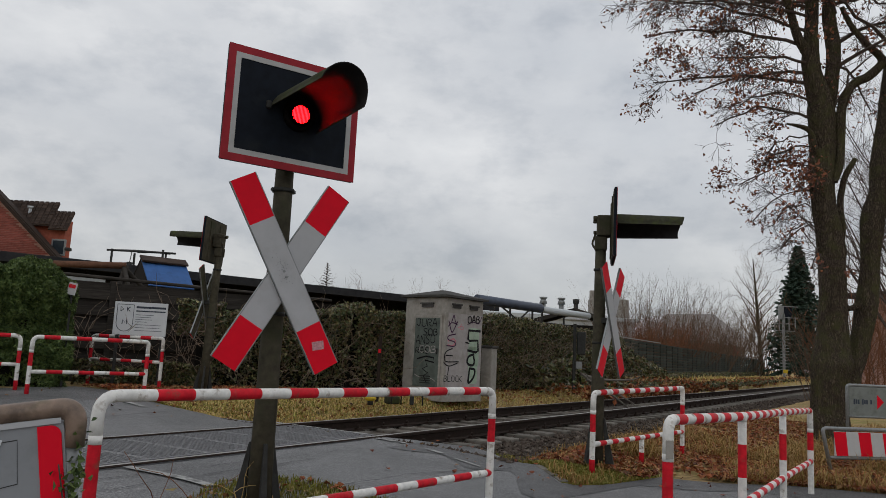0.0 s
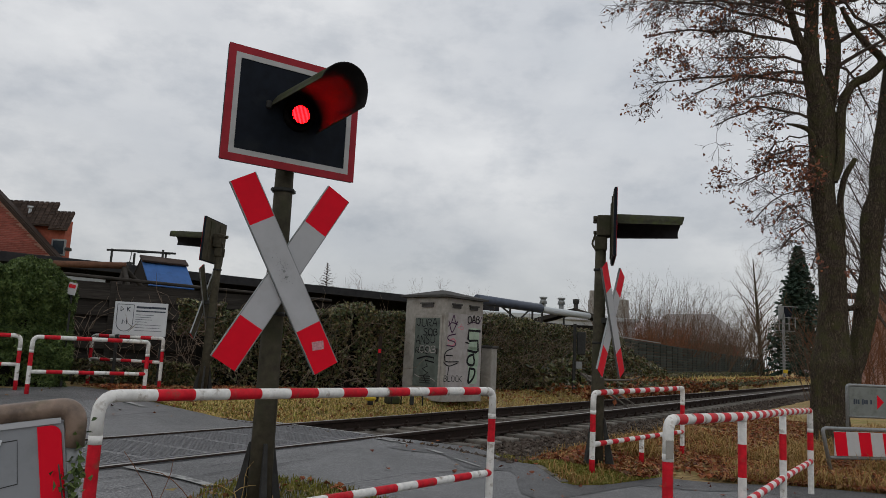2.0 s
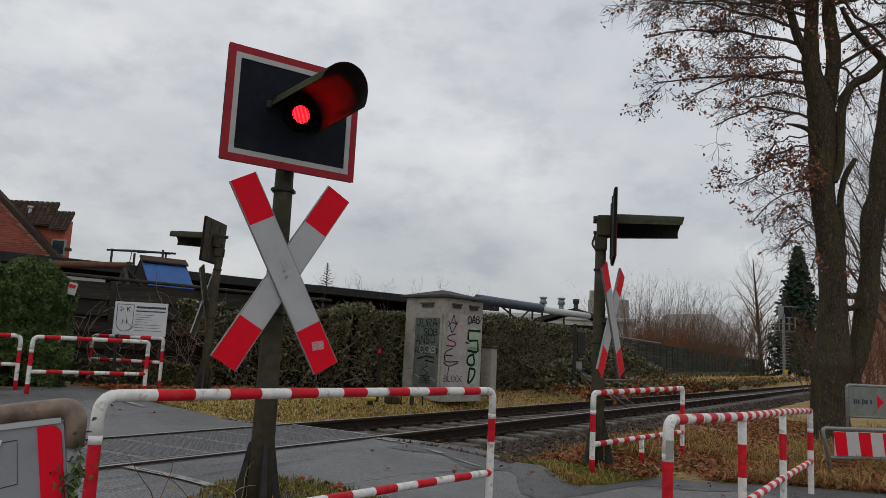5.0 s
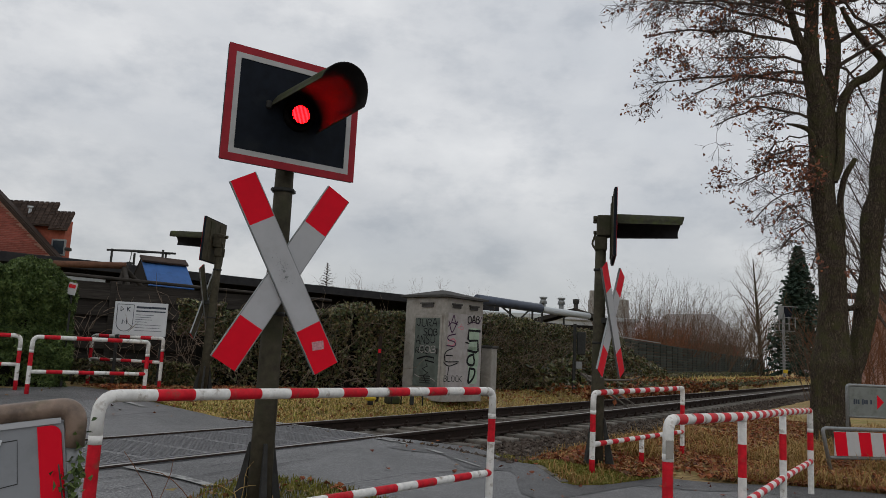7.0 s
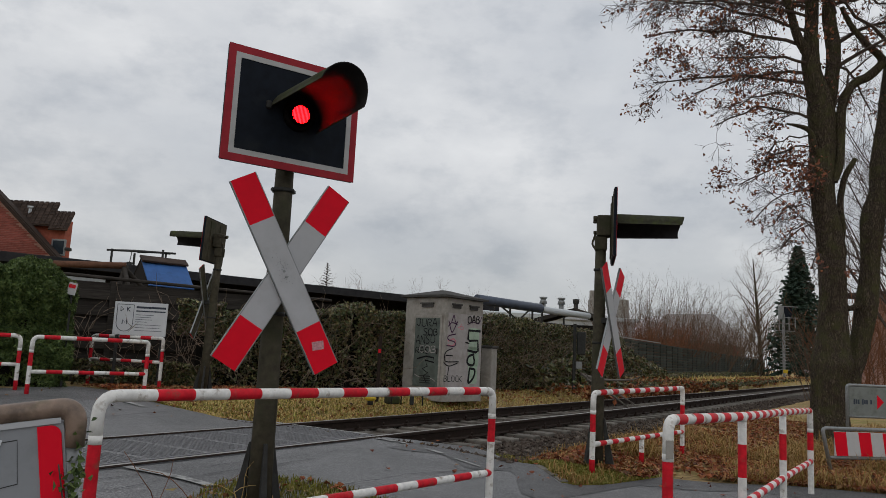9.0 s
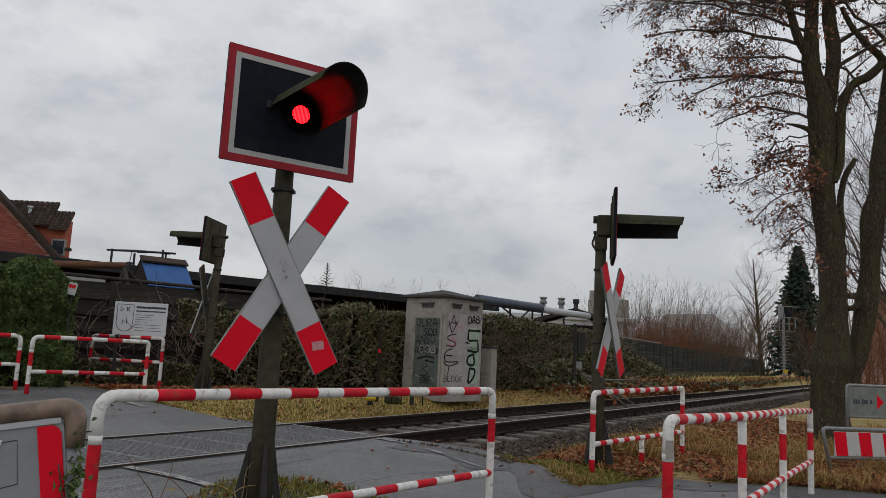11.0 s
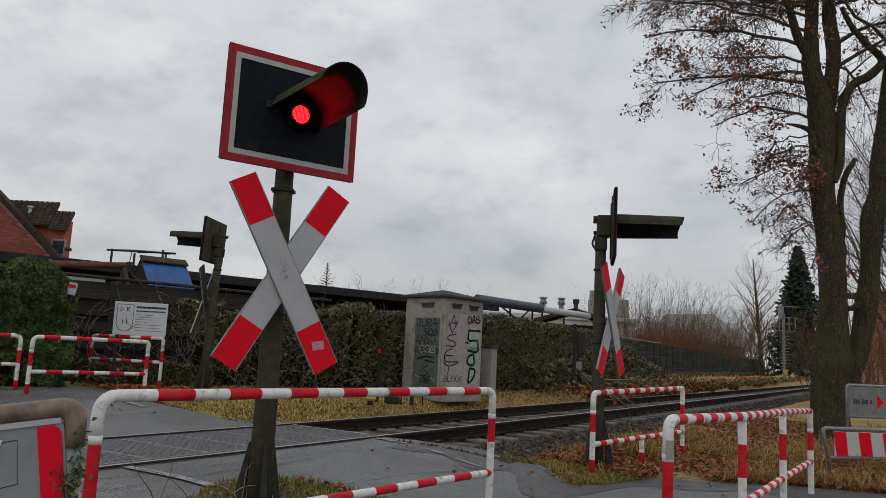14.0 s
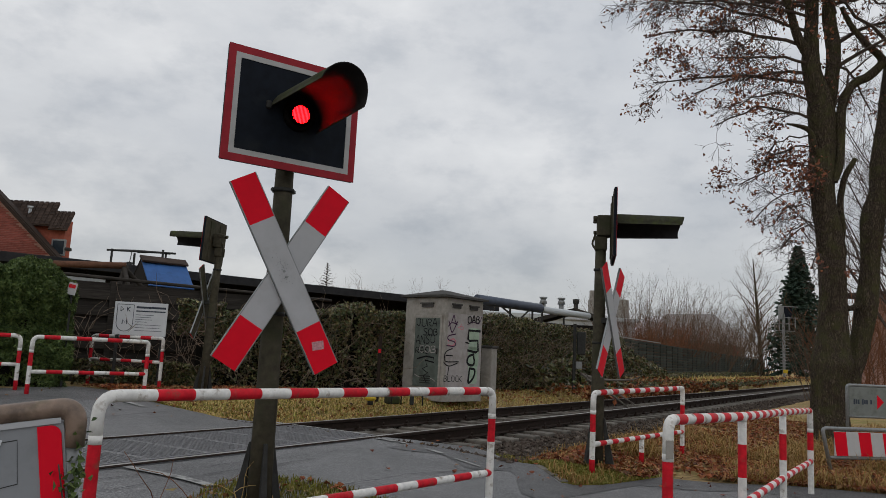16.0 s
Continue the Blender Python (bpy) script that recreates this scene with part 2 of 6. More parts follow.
M["rust_pipe"] = mat("rusty_brown_pipe", (0.2, 0.14, 0.105), 0.5, 16, 0.45, 0.1, 0.4, spec=0.4, stain=(0.09, 0.075, 0.04), stain_scale=9, stain_low=0.52)
M["moss"] = mat("yellow_green_moss", (0.2, 0.2, 0.03), 0.3, 30, 0.9, bump=0,
                island=[(0.2, 0.21, 0.03), (0.3, 0.27, 0.05), (0.13, 0.15, 0.025), (0.38, 0.33, 0.09)])
M["rubber"] = mat("grooved_crossing_panel", (0.19, 0.19, 0.195), 0.25, 30, 0.7, bump=0.3)

# ---- mesh helpers ----


def part(name, bm, material, parent=None, label=""):
    me = bpy.data.meshes.new(name)
    bm.to_mesh(me)
    bm.free()
    for mm in material if isinstance(material, (list, tuple)) else [material]:
        me.materials.append(mm)
    ob = new(name, me)
    ob.parent = parent
    if label:
        tagged(ob, label)
    return ob


def raw(name, verts, faces, material, parent=None, idx=None, smooth=False):
    me = bpy.data.meshes.new(name)
    me.from_pydata(verts, [], faces)
    for mm in material if isinstance(material, (list, tuple)) else [material]:
        me.materials.append(mm)
    if idx is not None:
        me.polygons.foreach_set("material_index", idx)
    if smooth:
        me.polygons.foreach_set("use_smooth", [True] * len(faces))
    me.update()
    ob = new(name, me)
    ob.parent = parent
    return ob


def empty(name, m, label, category, group="", kind=""):
    ob = new(name)
    ob.matrix_basis = m
    return tagged(ob, label, category, group, kind)


def box(bm, sx, sy, sz, m=Matrix(), bevel=0.0, mi=0):
    r = bmesh.ops.create_cube(bm, size=1.0, matrix=m @ Matrix.Diagonal((sx, sy, sz, 1)))
    fs = set(f for v in r["verts"] for f in v.link_faces)
    for f in fs:
        f.material_index = mi
    if bevel:
        es = set(e for f in fs for e in f.edges)
        out = bmesh.ops.bevel(bm, geom=list(es), offset=bevel, segments=2, profile=0.5, affect="EDGES")
        for f in out["faces"]:
            f.material_index = mi
    return bm


def boxm(sx, sy, sz, m=Matrix(), bevel=0.0):
    return box(bmesh.new(), sx, sy, sz, m, bevel)


def cyl(bm, r1, r2, h, m=Matrix(), seg=16, mi=0):
    r = bmesh.ops.create_cone(bm, cap_ends=True, segments=seg, radius1=r1, radius2=r2, depth=h, matrix=m)
    for v in r["verts"]:
        for f in v.link_faces:
            f.material_index = mi
            f.smooth = len(f.verts) == 4
    return bm


def rounded(pts, rad, steps=5):
    """A polyline with its inner corners rounded."""
    pts = [Vector(p) for p in pts]
    out = [pts[0]]
    for a, b, c in zip(pts, pts[1:], pts[2:]):
        d1, d2 = (a - b), (c - b)
        r = min(rad, d1.length * 0.45, d2.length * 0.45)
        p1, p2 = b + d1.normalized() * r, b + d2.normalized() * r
        for k in range(steps + 1):
            s = k / steps
            out.append(p1 * (1 - s) ** 2 + b * 2 * s * (1 - s) + p2 * s * s)
    out.append(pts[-1])
    return out


def tube(bm, pts, rad, seg=12, band=0.0, start=0.0, tail=0.0):
    """A pipe along pts; band paints alternating bands of that length, slot 0 for the first -start metres and the last tail metres."""
    pts = [Vector(p) for p in pts]
    total = sum((b - a).length for a, b in zip(pts, pts[1:]))
    if band:
        dense, s = [pts[0]], 0.0
        marks = []
        for a, b in zip(pts, pts[1:]):
            ln = (b - a).length
            k = max(0, math.floor((s + start) / band) + 1)
            while k * band - start < s + ln - 1e-4:
                if k * band - start > s + 1e-4:
                    dense.append(a.lerp(b, (k * band - start - s) / ln))
                k += 1
            dense.append(b)
            s += ln
        pts = dense
    n = len(pts)
    rads = rad if isinstance(rad, (list, tuple)) else [rad] * n
    rings, s = [], 0.0
    side = None
    for i, p in enumerate(pts):
        d = (pts[min(i + 1, n - 1)] - pts[max(i - 1, 0)]).normalized()
        if side is None:
            side = d.orthogonal().normalized()
        side = (side - d * side.dot(d)).normalized()
        up = d.cross(side)
        rr = rads[i]
        rings.append([bm.verts.new(p + (side * math.cos(a) + up * math.sin(a)) * rr) for a in (2 * math.pi * k / seg for k in range(seg))])
    for i in range(n - 1):
        ln = (pts[i + 1] - pts[i]).length
        mi = 0
        if band and s + ln / 2 + start > 0 and s + ln / 2 < total - tail:
            mi = (int(math.floor((s + ln / 2 + start) / band)) + 1) % 2
        s += ln
        for k in range(seg):
            f = bm.faces.new((rings[i][k], rings[i][(k + 1) % seg], rings[i + 1][(k + 1) % seg], rings[i + 1][k]))
            f.material_index = mi
            f.smooth = True
    bm.faces.new(rings[0][::-1])
    bm.faces.new(rings[-1])
    return bm


def ribbon(bm, pts, width, m, mi=0):
    """A flat painted stroke of even width in the local x-z plane."""
    pts = [Vector((p[0], 0, p[1])) for p in pts]
    prev = None
    for i, p in enumerate(pts):
        d = (pts[min(i + 1, len(pts) - 1)] - pts[max(i - 1, 0)]).normalized()
        nrm = Vector((-d.z, 0, d.x)) * width / 2
        cur = (bm.verts.new(m @ (p + nrm)), bm.verts.new(m @ (p - nrm)))
        if prev:
            f = bm.faces.new((prev[0], prev[1], cur[1], cur[0]))
            f.material_index = mi
        prev = cur
    return bm


def tri_mesh(name, v, f, material, parent=None):
    """Numpy arrays of corners (n,3) and faces (m,k) into one object."""
    return raw(name, v.tolist(), f.tolist(), material, parent)


def leaves(centres, size, rng, flat=0.0, aspect=1.4, fold=0.25):
    """One folded leaf (two triangles) at each centre; flat 1 lays them on the ground."""
    n = len(centres)
    a = rng.normal(size=(n, 3))
    a[:, 2] *= 1 - flat
    a /= np.linalg.norm(a, axis=1)[:, None] + 1e-9
    b = rng.normal(size=(n, 3))
    b[:, 2] *= 1 - flat * 0.85
    b -= a * (a * b).sum(1)[:, None]
    b /= np.linalg.norm(b, axis=1)[:, None] + 1e-9
    c = np.cross(a, b)
    s = size * rng.uniform(0.6, 1.3, n)[:, None]
    p0, p1 = centres - a * s * aspect / 2, centres + a * s * aspect / 2
    p2, p3 = centres + b * s / 2 + c * s * fold, centres - b * s / 2 + c * s * fold
    v = np.stack([p0, p2, p1, p3], 1).reshape(-1, 3)
    k = np.arange(n)[:, None] * 4
    f = np.concatenate([k + np.array([[0, 1, 2]]), k + np.array([[0, 2, 3]])])
    return v, f


def blades(roots, height, rng, lean=0.6, width=0.008):
    n = len(roots)
    ang = rng.uniform(0, 2 * math.pi, n)
    d = np.stack([np.cos(ang), np.sin(ang), np.zeros(n)], 1)
    h = height * rng.uniform(0.4, 1.2, n)[:, None]
    side = np.stack([-np.sin(ang), np.cos(ang), np.zeros(n)], 1) * width
    ln = rng.uniform(0.1, 1.0, n)[:, None] * lean
    mid = roots + d * h * ln * 0.35 + np.array([0, 0, 1.0]) * h * 0.6
    tip = roots + d * h * ln + np.array([0, 0, 1.0]) * h * (1 - 0.35 * ln)
    v = np.stack([roots - side, roots + side, mid + side * 0.7, mid - side * 0.7, tip], 1).reshape(-1, 3)
    k = np.arange(n)[:, None] * 5
    f = np.concatenate([k + np.array([[0, 1, 2]]), k + np.array([[0, 2, 3]]), k + np.array([[3, 2, 4]])])
    return v, f


# ---- backdrop: the drifting cloud cover ----


def build_sky():
    m, nt, b = nodes_of("cloud_cover")
    nt.nodes.remove(b)
    out = nt.nodes["Material Output"]
    tc = nt.nodes.new("ShaderNodeTexCoord")
    mp = nt.nodes.new("ShaderNodeMapping")
    mp.inputs["Scale"].default_value = (1, 1, 1.9)
    nrm = nt.nodes.new("ShaderNodeVectorMath")
    nrm.operation = "NORMALIZE"
    nt.links.new(tc.outputs["Object"], nrm.inputs[0])
    nt.links.new(nrm.outputs[0], mp.inputs[0])
    big = tex_noise(nt, mp.outputs[0], 3.1, 7.0, 0.55)
    small = tex_noise(nt, mp.outputs[0], 8.5, 8.0, 0.6)
    base = ramp(nt, big, [(0.3, (0.60, 0.625, 0.665)), (0.5, (0.70, 0.715, 0.74)), (0.68, (0.86, 0.865, 0.875))])
    puffs = ramp(nt, small, [(0.33, (0.84, 0.855, 0.875)), (0.5, (1.0, 1.0, 1.0)), (0.7, (1.05, 1.05, 1.045))])
    col = mix(nt, 1.0, base, puffs, "MULTIPLY")
    sep = nt.nodes.new("ShaderNodeSeparateXYZ")
    nt.links.new(nrm.outputs[0], sep.inputs[0])
    zen = ramp(nt, sep.outputs["Z"], [(0.0, (0.7,) * 3), (0.12, (0.81,) * 3), (0.28, (0.98,) * 3), (0.6, (1.1,) * 3), (1.0, (1.3,) * 3)])
    col = mix(nt, 1.0, col, zen, "MULTIPLY")
    em = nt.nodes.new("ShaderNodeEmission")
    em.inputs[1].default_value = 1.0
    nt.links.new(col, em.inputs[0])
    tr = nt.nodes.new("ShaderNodeBsdfTransparent")
    mx = nt.nodes.new("ShaderNodeMixShader")
    mx.inputs[0].default_value = 0.88
    nt.links.new(tr.outputs[0], mx.inputs[1])
    nt.links.new(em.outputs[0], mx.inputs[2])
    nt.links.new(mx.outputs[0], out.inputs[0])
    m.cycles.emission_sampling = "NONE"
    bm = bmesh.new()
    bmesh.ops.create_icosphere(bm, subdivisions=5, radius=1500)
    bmesh.ops.delete(bm, geom=[v for v in bm.verts if v.co.z < -120], context="VERTS")
    for f in bm.faces:
        f.smooth = True
    ob = part("backdrop", bm, m)
    return tagged(ob, "pale grey overcast sky with slowly drifting darker cloud patches", "sky", kind="structure")


BACKDROP = build_sky()

# ---- ground ----


def smooth(a, b, x):
    t = min(1.0, max(0.0, (x - a) / (b - a)))
    return t * t * (3 - 2 * t)


def road_right(u):
    """v of the path's edge away from the hut side, by u."""
    pts = [(-40, 9.9), (0.0, 9.7), (1.14, 9.33), (1.87, 8.87), (2.34, 8.5), (2.53, 7.4), (2.7, 7.0), (2.85, 6.95), (3.3, 7.5), (3.56, 7.32), (4.09, 7.62), (5.0, 7.48), (6.2, 7.46), (7.0, 7.48), (8.2, 7.2), (9.0, 7.05), (10.0, 7.3), (11.0, 7.8), (11.8, 7.7), (40, 7.7)]
    for (a, va), (b, vb) in zip(pts, pts[1:]):
        if a <= u <= b:
            return va + (vb - va) * (u - a) / (b - a)
    return pts[-1][1]


def on_road(u, v):
    return u < 11.7 and v < road_right(u) and not island(u, v)


def island(u, v):
    """The grass strip that carries the near mast."""
    return 2.95 < u < 4.15 + 0.1 * math.sin(v * 5) and v < 4.75 - 0.25 * (u - 3.5)


def ground_z(u, v):
    base = 0.24 * smooth(1.6, 4.6, u) + 0.16 * smooth(7.4, 9.4, u)
    off = smooth(7.0, 7.9, v)
    bed = smooth(3.2, 4.1, u) * (1 - smooth(7.6, 8.6, u))
    z = base - 0.2 * off * bed
    far = smooth(13, 30, abs(v)) * smooth(2.5, -3, u) * 0.1
    return z + far


def ground_at(x, y):
    return ground_z(*to_uv(x, y))


def build_ground():
    def axis(lo, hi, fine):
        vals, x = [], 0.0
        while x < hi:
            vals.append(x)
            x += fine if x < 16 else fine * (1 + ((x - 16) / 6) ** 1.6)
        vals.append(hi)
        neg, x = [], -fine
        while x > lo:
            neg.append(x)
            x -= fine if x > -4 else fine * (1 + ((-x - 4) / 4) ** 1.6)
        return sorted(neg + [lo] + vals)
    us, vs = axis(-1450, 1450, 0.16), axis(-1450, 1450, 0.2)
    verts, faces, idx = [], [], []
    for u in us:
        for v in vs:
            z = ground_z(u, v)
            if on_road(u, v) and on_road(u + 0.3, v) and on_road(u, v + 0.3) and on_road(u - 0.3, v):
                z -= 0.1
            else:
                z += 0.035 * noise.noise((u * 0.9, v * 0.9, 3)) + 0.015 * noise.noise((u * 4, v * 4, 8))
            verts.append(uv(u, v, z))
    nv = len(vs)
    for i in range(len(us) - 1):
        for j in range(nv - 1):
            u, v = (us[i] + us[i + 1]) / 2, (vs[j] + vs[j + 1]) / 2
            faces.append((i * nv + j, (i + 1) * nv + j, (i + 1) * nv + j + 1, i * nv + j + 1))
            idx.append(1 if 3.75 < u < 7.75 and v > 7.0 else 0)
    ob = raw("ground", verts, faces, [M["soil"], M["ballast_bed"]], idx=idx, smooth=True)
    return tagged(ob, "winter ground of brown grass, soil and ballast beside the railway", "ground", kind="structure")


def build_road():
    us = [-6 + 0.15 * k for k in range(int(17.7 / 0.15) + 1)]
    verts, faces, idx = [], [], []
    nj = 60
    for u in us:
        vr = road_right(u) + 0.05 * noise.noise((u * 3, 0, 0)) + 0.03 * noise.noise((u * 11, 5, 0))
        for j in range(nj + 1):
            s = j / nj
            v = vr - (1 - s) ** 1.6 * (vr + 14)
            z = ground_z(u, min(v, 6.9)) + 0.012 + 0.012 * noise.noise((u * 0.8, v * 0.8, 1))
            if 4.9 < u < 7.2:
                z = 0.252
            verts.append(uv(u, v, z - (0.06 if j == nj else 0)))
    for i in range(len(us) - 1):
        for j in range(nj):
            a = i * (nj + 1) + j
            u = us[i] + 0.07
            if abs(u - 5.285) < 0.07 or abs(u - 6.785) < 0.07:
                continue
            faces.append((a, a + nj + 1, a + nj + 2, a + 1))
            idx.append(0)
    ob = raw("road", verts, faces, [M["asphalt"]], idx=idx, smooth=True)
    return tagged(ob, "worn grey asphalt path rising over the railway crossing", "path", kind="structure")


build_ground()
ROAD = build_road()
# ---- railway ----


def build_track():
    track = empty("railway_track", pose(0, 0, 0), "single railway track with rusty rails on pale sleepers", "railway track", kind="structure")
    # rail profile (across, height) from foot to head
    prof = [(-0.07, 0), (0.07, 0), (0.07, 0.012), (0.012, 0.03), (0.012, 0.11), (0.034, 0.122), (0.034, 0.148), (0.024, 0.158),
            (-0.024, 0.158), (-0.034, 0.148), (-0.034, 0.122), (-0.012, 0.11), (-0.012, 0.03), (-0.07, 0.012)]
    for u0 in (5.285, 6.785):
        verts, faces, idx = [], [], []
        vs = [-60, -20, 0, 7.2, 8, 30, 80, 300]
        for v in vs:
            for a, h in prof:
                verts.append(uv(u0 + a, v, 0.112 + h))
        k = len(prof)
        for i in range(len(vs) - 1):
            for j in range(k):
                faces.append((i * k + j, i * k + (j + 1) % k, (i + 1) * k + (j + 1) % k, (i + 1) * k + j))
                idx.append(1 if j == 7 else 0)
        raw("rail", verts, faces, [M["rail_side"], M["rail_top"]], track, idx)
    sm = bpy.data.meshes.new("sleeper")
    bm = boxm(2.5, 0.24, 0.14, Matrix(), 0.02)
    bm.to_mesh(sm)
    bm.free()
    sm.materials.append(M["sleeper"])
    bm = bmesh.new()
    for sx in (-1, 1):
        box(bm, 0.06, 0.1, 0.04, pose(sx * 0.1, 0, 0.02), 0.008)
        cyl(bm, 0.018, 0.018, 0.05, pose(sx * 0.1, 0, 0.055), 8)
    box(bm, 0.34, 0.15, 0.014, pose(0, 0, 0.0))
    cm = bpy.data.meshes.new("rail_fastening")
    bm.to_mesh(cm)
    bm.free()
    cm.materials.append(M["rail_side"])
    rng = random.Random(3)
    for k in range(150):
        v = 7.55 + k * 0.62
        o = new("sleeper", sm)
        o.parent = track
        o.matrix_basis = Matrix.Translation(uv(6.035 + rng.uniform(-0.03, 0.03), v, 0.035 + rng.uniform(-0.006, 0.006))) @ pose(0, 0, 0, 0, 0, TRACK_RZ + 90 + rng.uniform(-0.8, 0.8))
        if k < 45:
            for u0 in (5.285, 6.785):
                c = new("rail_fastening", cm)
                c.parent = track
                c.matrix_basis = Matrix.Translation(uv(u0, v, 0.112)) @ pose(0, 0, 0, 0, 0, TRACK_RZ + 90)
    return track


def build_ballast():
    rng = np.random.default_rng(5)
    n = 26000
    v = 7.2 + 30 * rng.random(n) ** 1.8
    u = rng.uniform(3.5, 7.75, n)
    z = np.array([ground_z(a, b) for a, b in zip(u, v)])
    keep = np.ones(n, bool)
    u, v, z = u[keep], v[keep], z[keep]
    n = len(u)
    c = np.stack([MV.x * u + NV.x * v, MV.y * u + NV.y * v, z + rng.uniform(-0.005, 0.03, n)], 1)
    base = np.array([[1, 0, 0], [-1, 0, 0], [0, 1, 0], [0, -1, 0], [0, 0, 0.8], [0, 0, -0.8]], float)
    s = rng.uniform(0.018, 0.042, n)[:, None, None]
    pts = base[None] * s * rng.uniform(0.6, 1.3, (n, 6, 1)) + rng.normal(size=(n, 6, 3)) * s * 0.18
    a = rng.uniform(0, 6.28, n)
    ca, sa = np.cos(a)[:, None], np.sin(a)[:, None]
    x = pts[:, :, 0] * ca - pts[:, :, 1] * sa
    y = pts[:, :, 0] * sa + pts[:, :, 1] * ca
    pts = np.stack([x, y, pts[:, :, 2]], 2) + c[:, None]
    f = np.array([[0, 2, 4], [2, 1, 4], [1, 3, 4], [3, 0, 4], [2, 0, 5], [1, 2, 5], [3, 1, 5], [0, 3, 5]])
    faces = (np.arange(n)[:, None, None] * 6 + f[None]).reshape(-1, 3)
    ob = tri_mesh("ballast", pts.reshape(-1, 3), faces, M["stone"])
    tagged(ob, "brown-grey crushed stone ballast round the sleepers", "ballast", kind="stuff")


build_track()
build_ballast()


def build_crossing_details():
    # flangeway grooves and grooved panels between the rails, and painted edge lines
    panel = empty("crossing_panel", pose(0, 0, 0), "grooved grey crossing panels between the rails", "crossing panel", kind="structure")
    bm = box(bmesh.new(), 1.25, 0.6, 0.02, Matrix(), 0.004)
    for k in range(24):
        for q in range(11):
            x, y = -0.585 + k * 0.051, -0.255 + q * 0.051
            sx = 0.014 if (k + q) % 2 else 0.04
            box(bm, sx, 0.054 - sx, 0.008, pose(x, y, 0.0125))
    panel_mesh = bpy.data.meshes.new("panel")
    bm.to_mesh(panel_mesh)
    bm.free()
    panel_mesh.materials.append(M["rubber"])
    bm = bmesh.new()
    for k in range(16):
        box(bm, 0.045, 0.022, 0.006, pose(-0.58 + k * 0.077, 0, 0))
    strip_mesh = bpy.data.meshes.new("joint_strip")
    bm.to_mesh(strip_mesh)
    bm.free()
    strip_mesh.materials.append(M["line"])
    for k in range(13):
        v0 = 7.1 - 0.622 * k
        o = new("panel", panel_mesh)
        o.parent = panel
        o.matrix_basis = Matrix.Translation(uv(6.035, v0, 0.25)) @ pose(0, 0, 0, 0, 0, TRACK_RZ + 90)
        o = new("joint_strip", strip_mesh)
        o.parent = panel
        o.matrix_basis = Matrix.Translation(uv(6.035, v0 - 0.311, 0.254)) @ pose(0, 0, 0, 0, 0, TRACK_RZ + 90)
    mark = empty("road_marking", pose(0, 0, 0), "worn white edge lines across the crossing", "road marking", kind="structure")

    def line(u0, v0, u1, v1, w):
        verts, faces = [], []
        n = max(2, int(abs(u1 - u0) / 0.15))
        for k in range(n + 1):
            s = k / n
            u, v = u0 + (u1 - u0) * s, v0 + (v1 - v0) * s
            z = (0.252 if 4.9 < u < 7.2 else ground_z(u, min(v, 6.9)) + 0.012 + 0.012 * noise.noise((u * 0.8, v * 0.8, 1))) + 0.012
            verts += [uv(u, v - w / 2, z), uv(u, v + w / 2, z)]
        for k in range(n):
            faces.append((2 * k, 2 * k + 1, 2 * k + 3, 2 * k + 2))
        raw("line", verts, faces, M["line"], mark)

    line(5.2, 7.2, 4.9, 7.13, 0.09)
    line(4.86, 7.13, 4.76, 7.12, 0.08)
    line(4.37, 6.95, 4.12, 6.86, 0.07)
    line(3.9, 6.74, 3.56, 6.66, 0.04)
    line(9.5, 6.63, 8.6, 6.66, 0.08)
    line(5.2, 3.92, 4.2, 3.88, 0.085)
    line(6.7, 7.45, 5.4, 7.42, 0.06)
    line(7.1, 7.46, 6.86, 7.44, 0.09)


build_crossing_details()

# ---- level crossing signals ----


def plate_rim(bm, w, h, t, y, x0=0, z0=0, mi=0):
    """A rectangular ring, t wide, lying in the plane y."""
    for sx, sz, lx, lz in ((0, 1, w, t), (0, -1, w, t), (1, 0, t, h - 2 * t), (-1, 0, t, h - 2 * t)):
        box(bm, lx, 0.004, lz, pose(x0 + sx * (w - t) / 2, y, z0 + sz * (h - t) / 2), mi=mi)


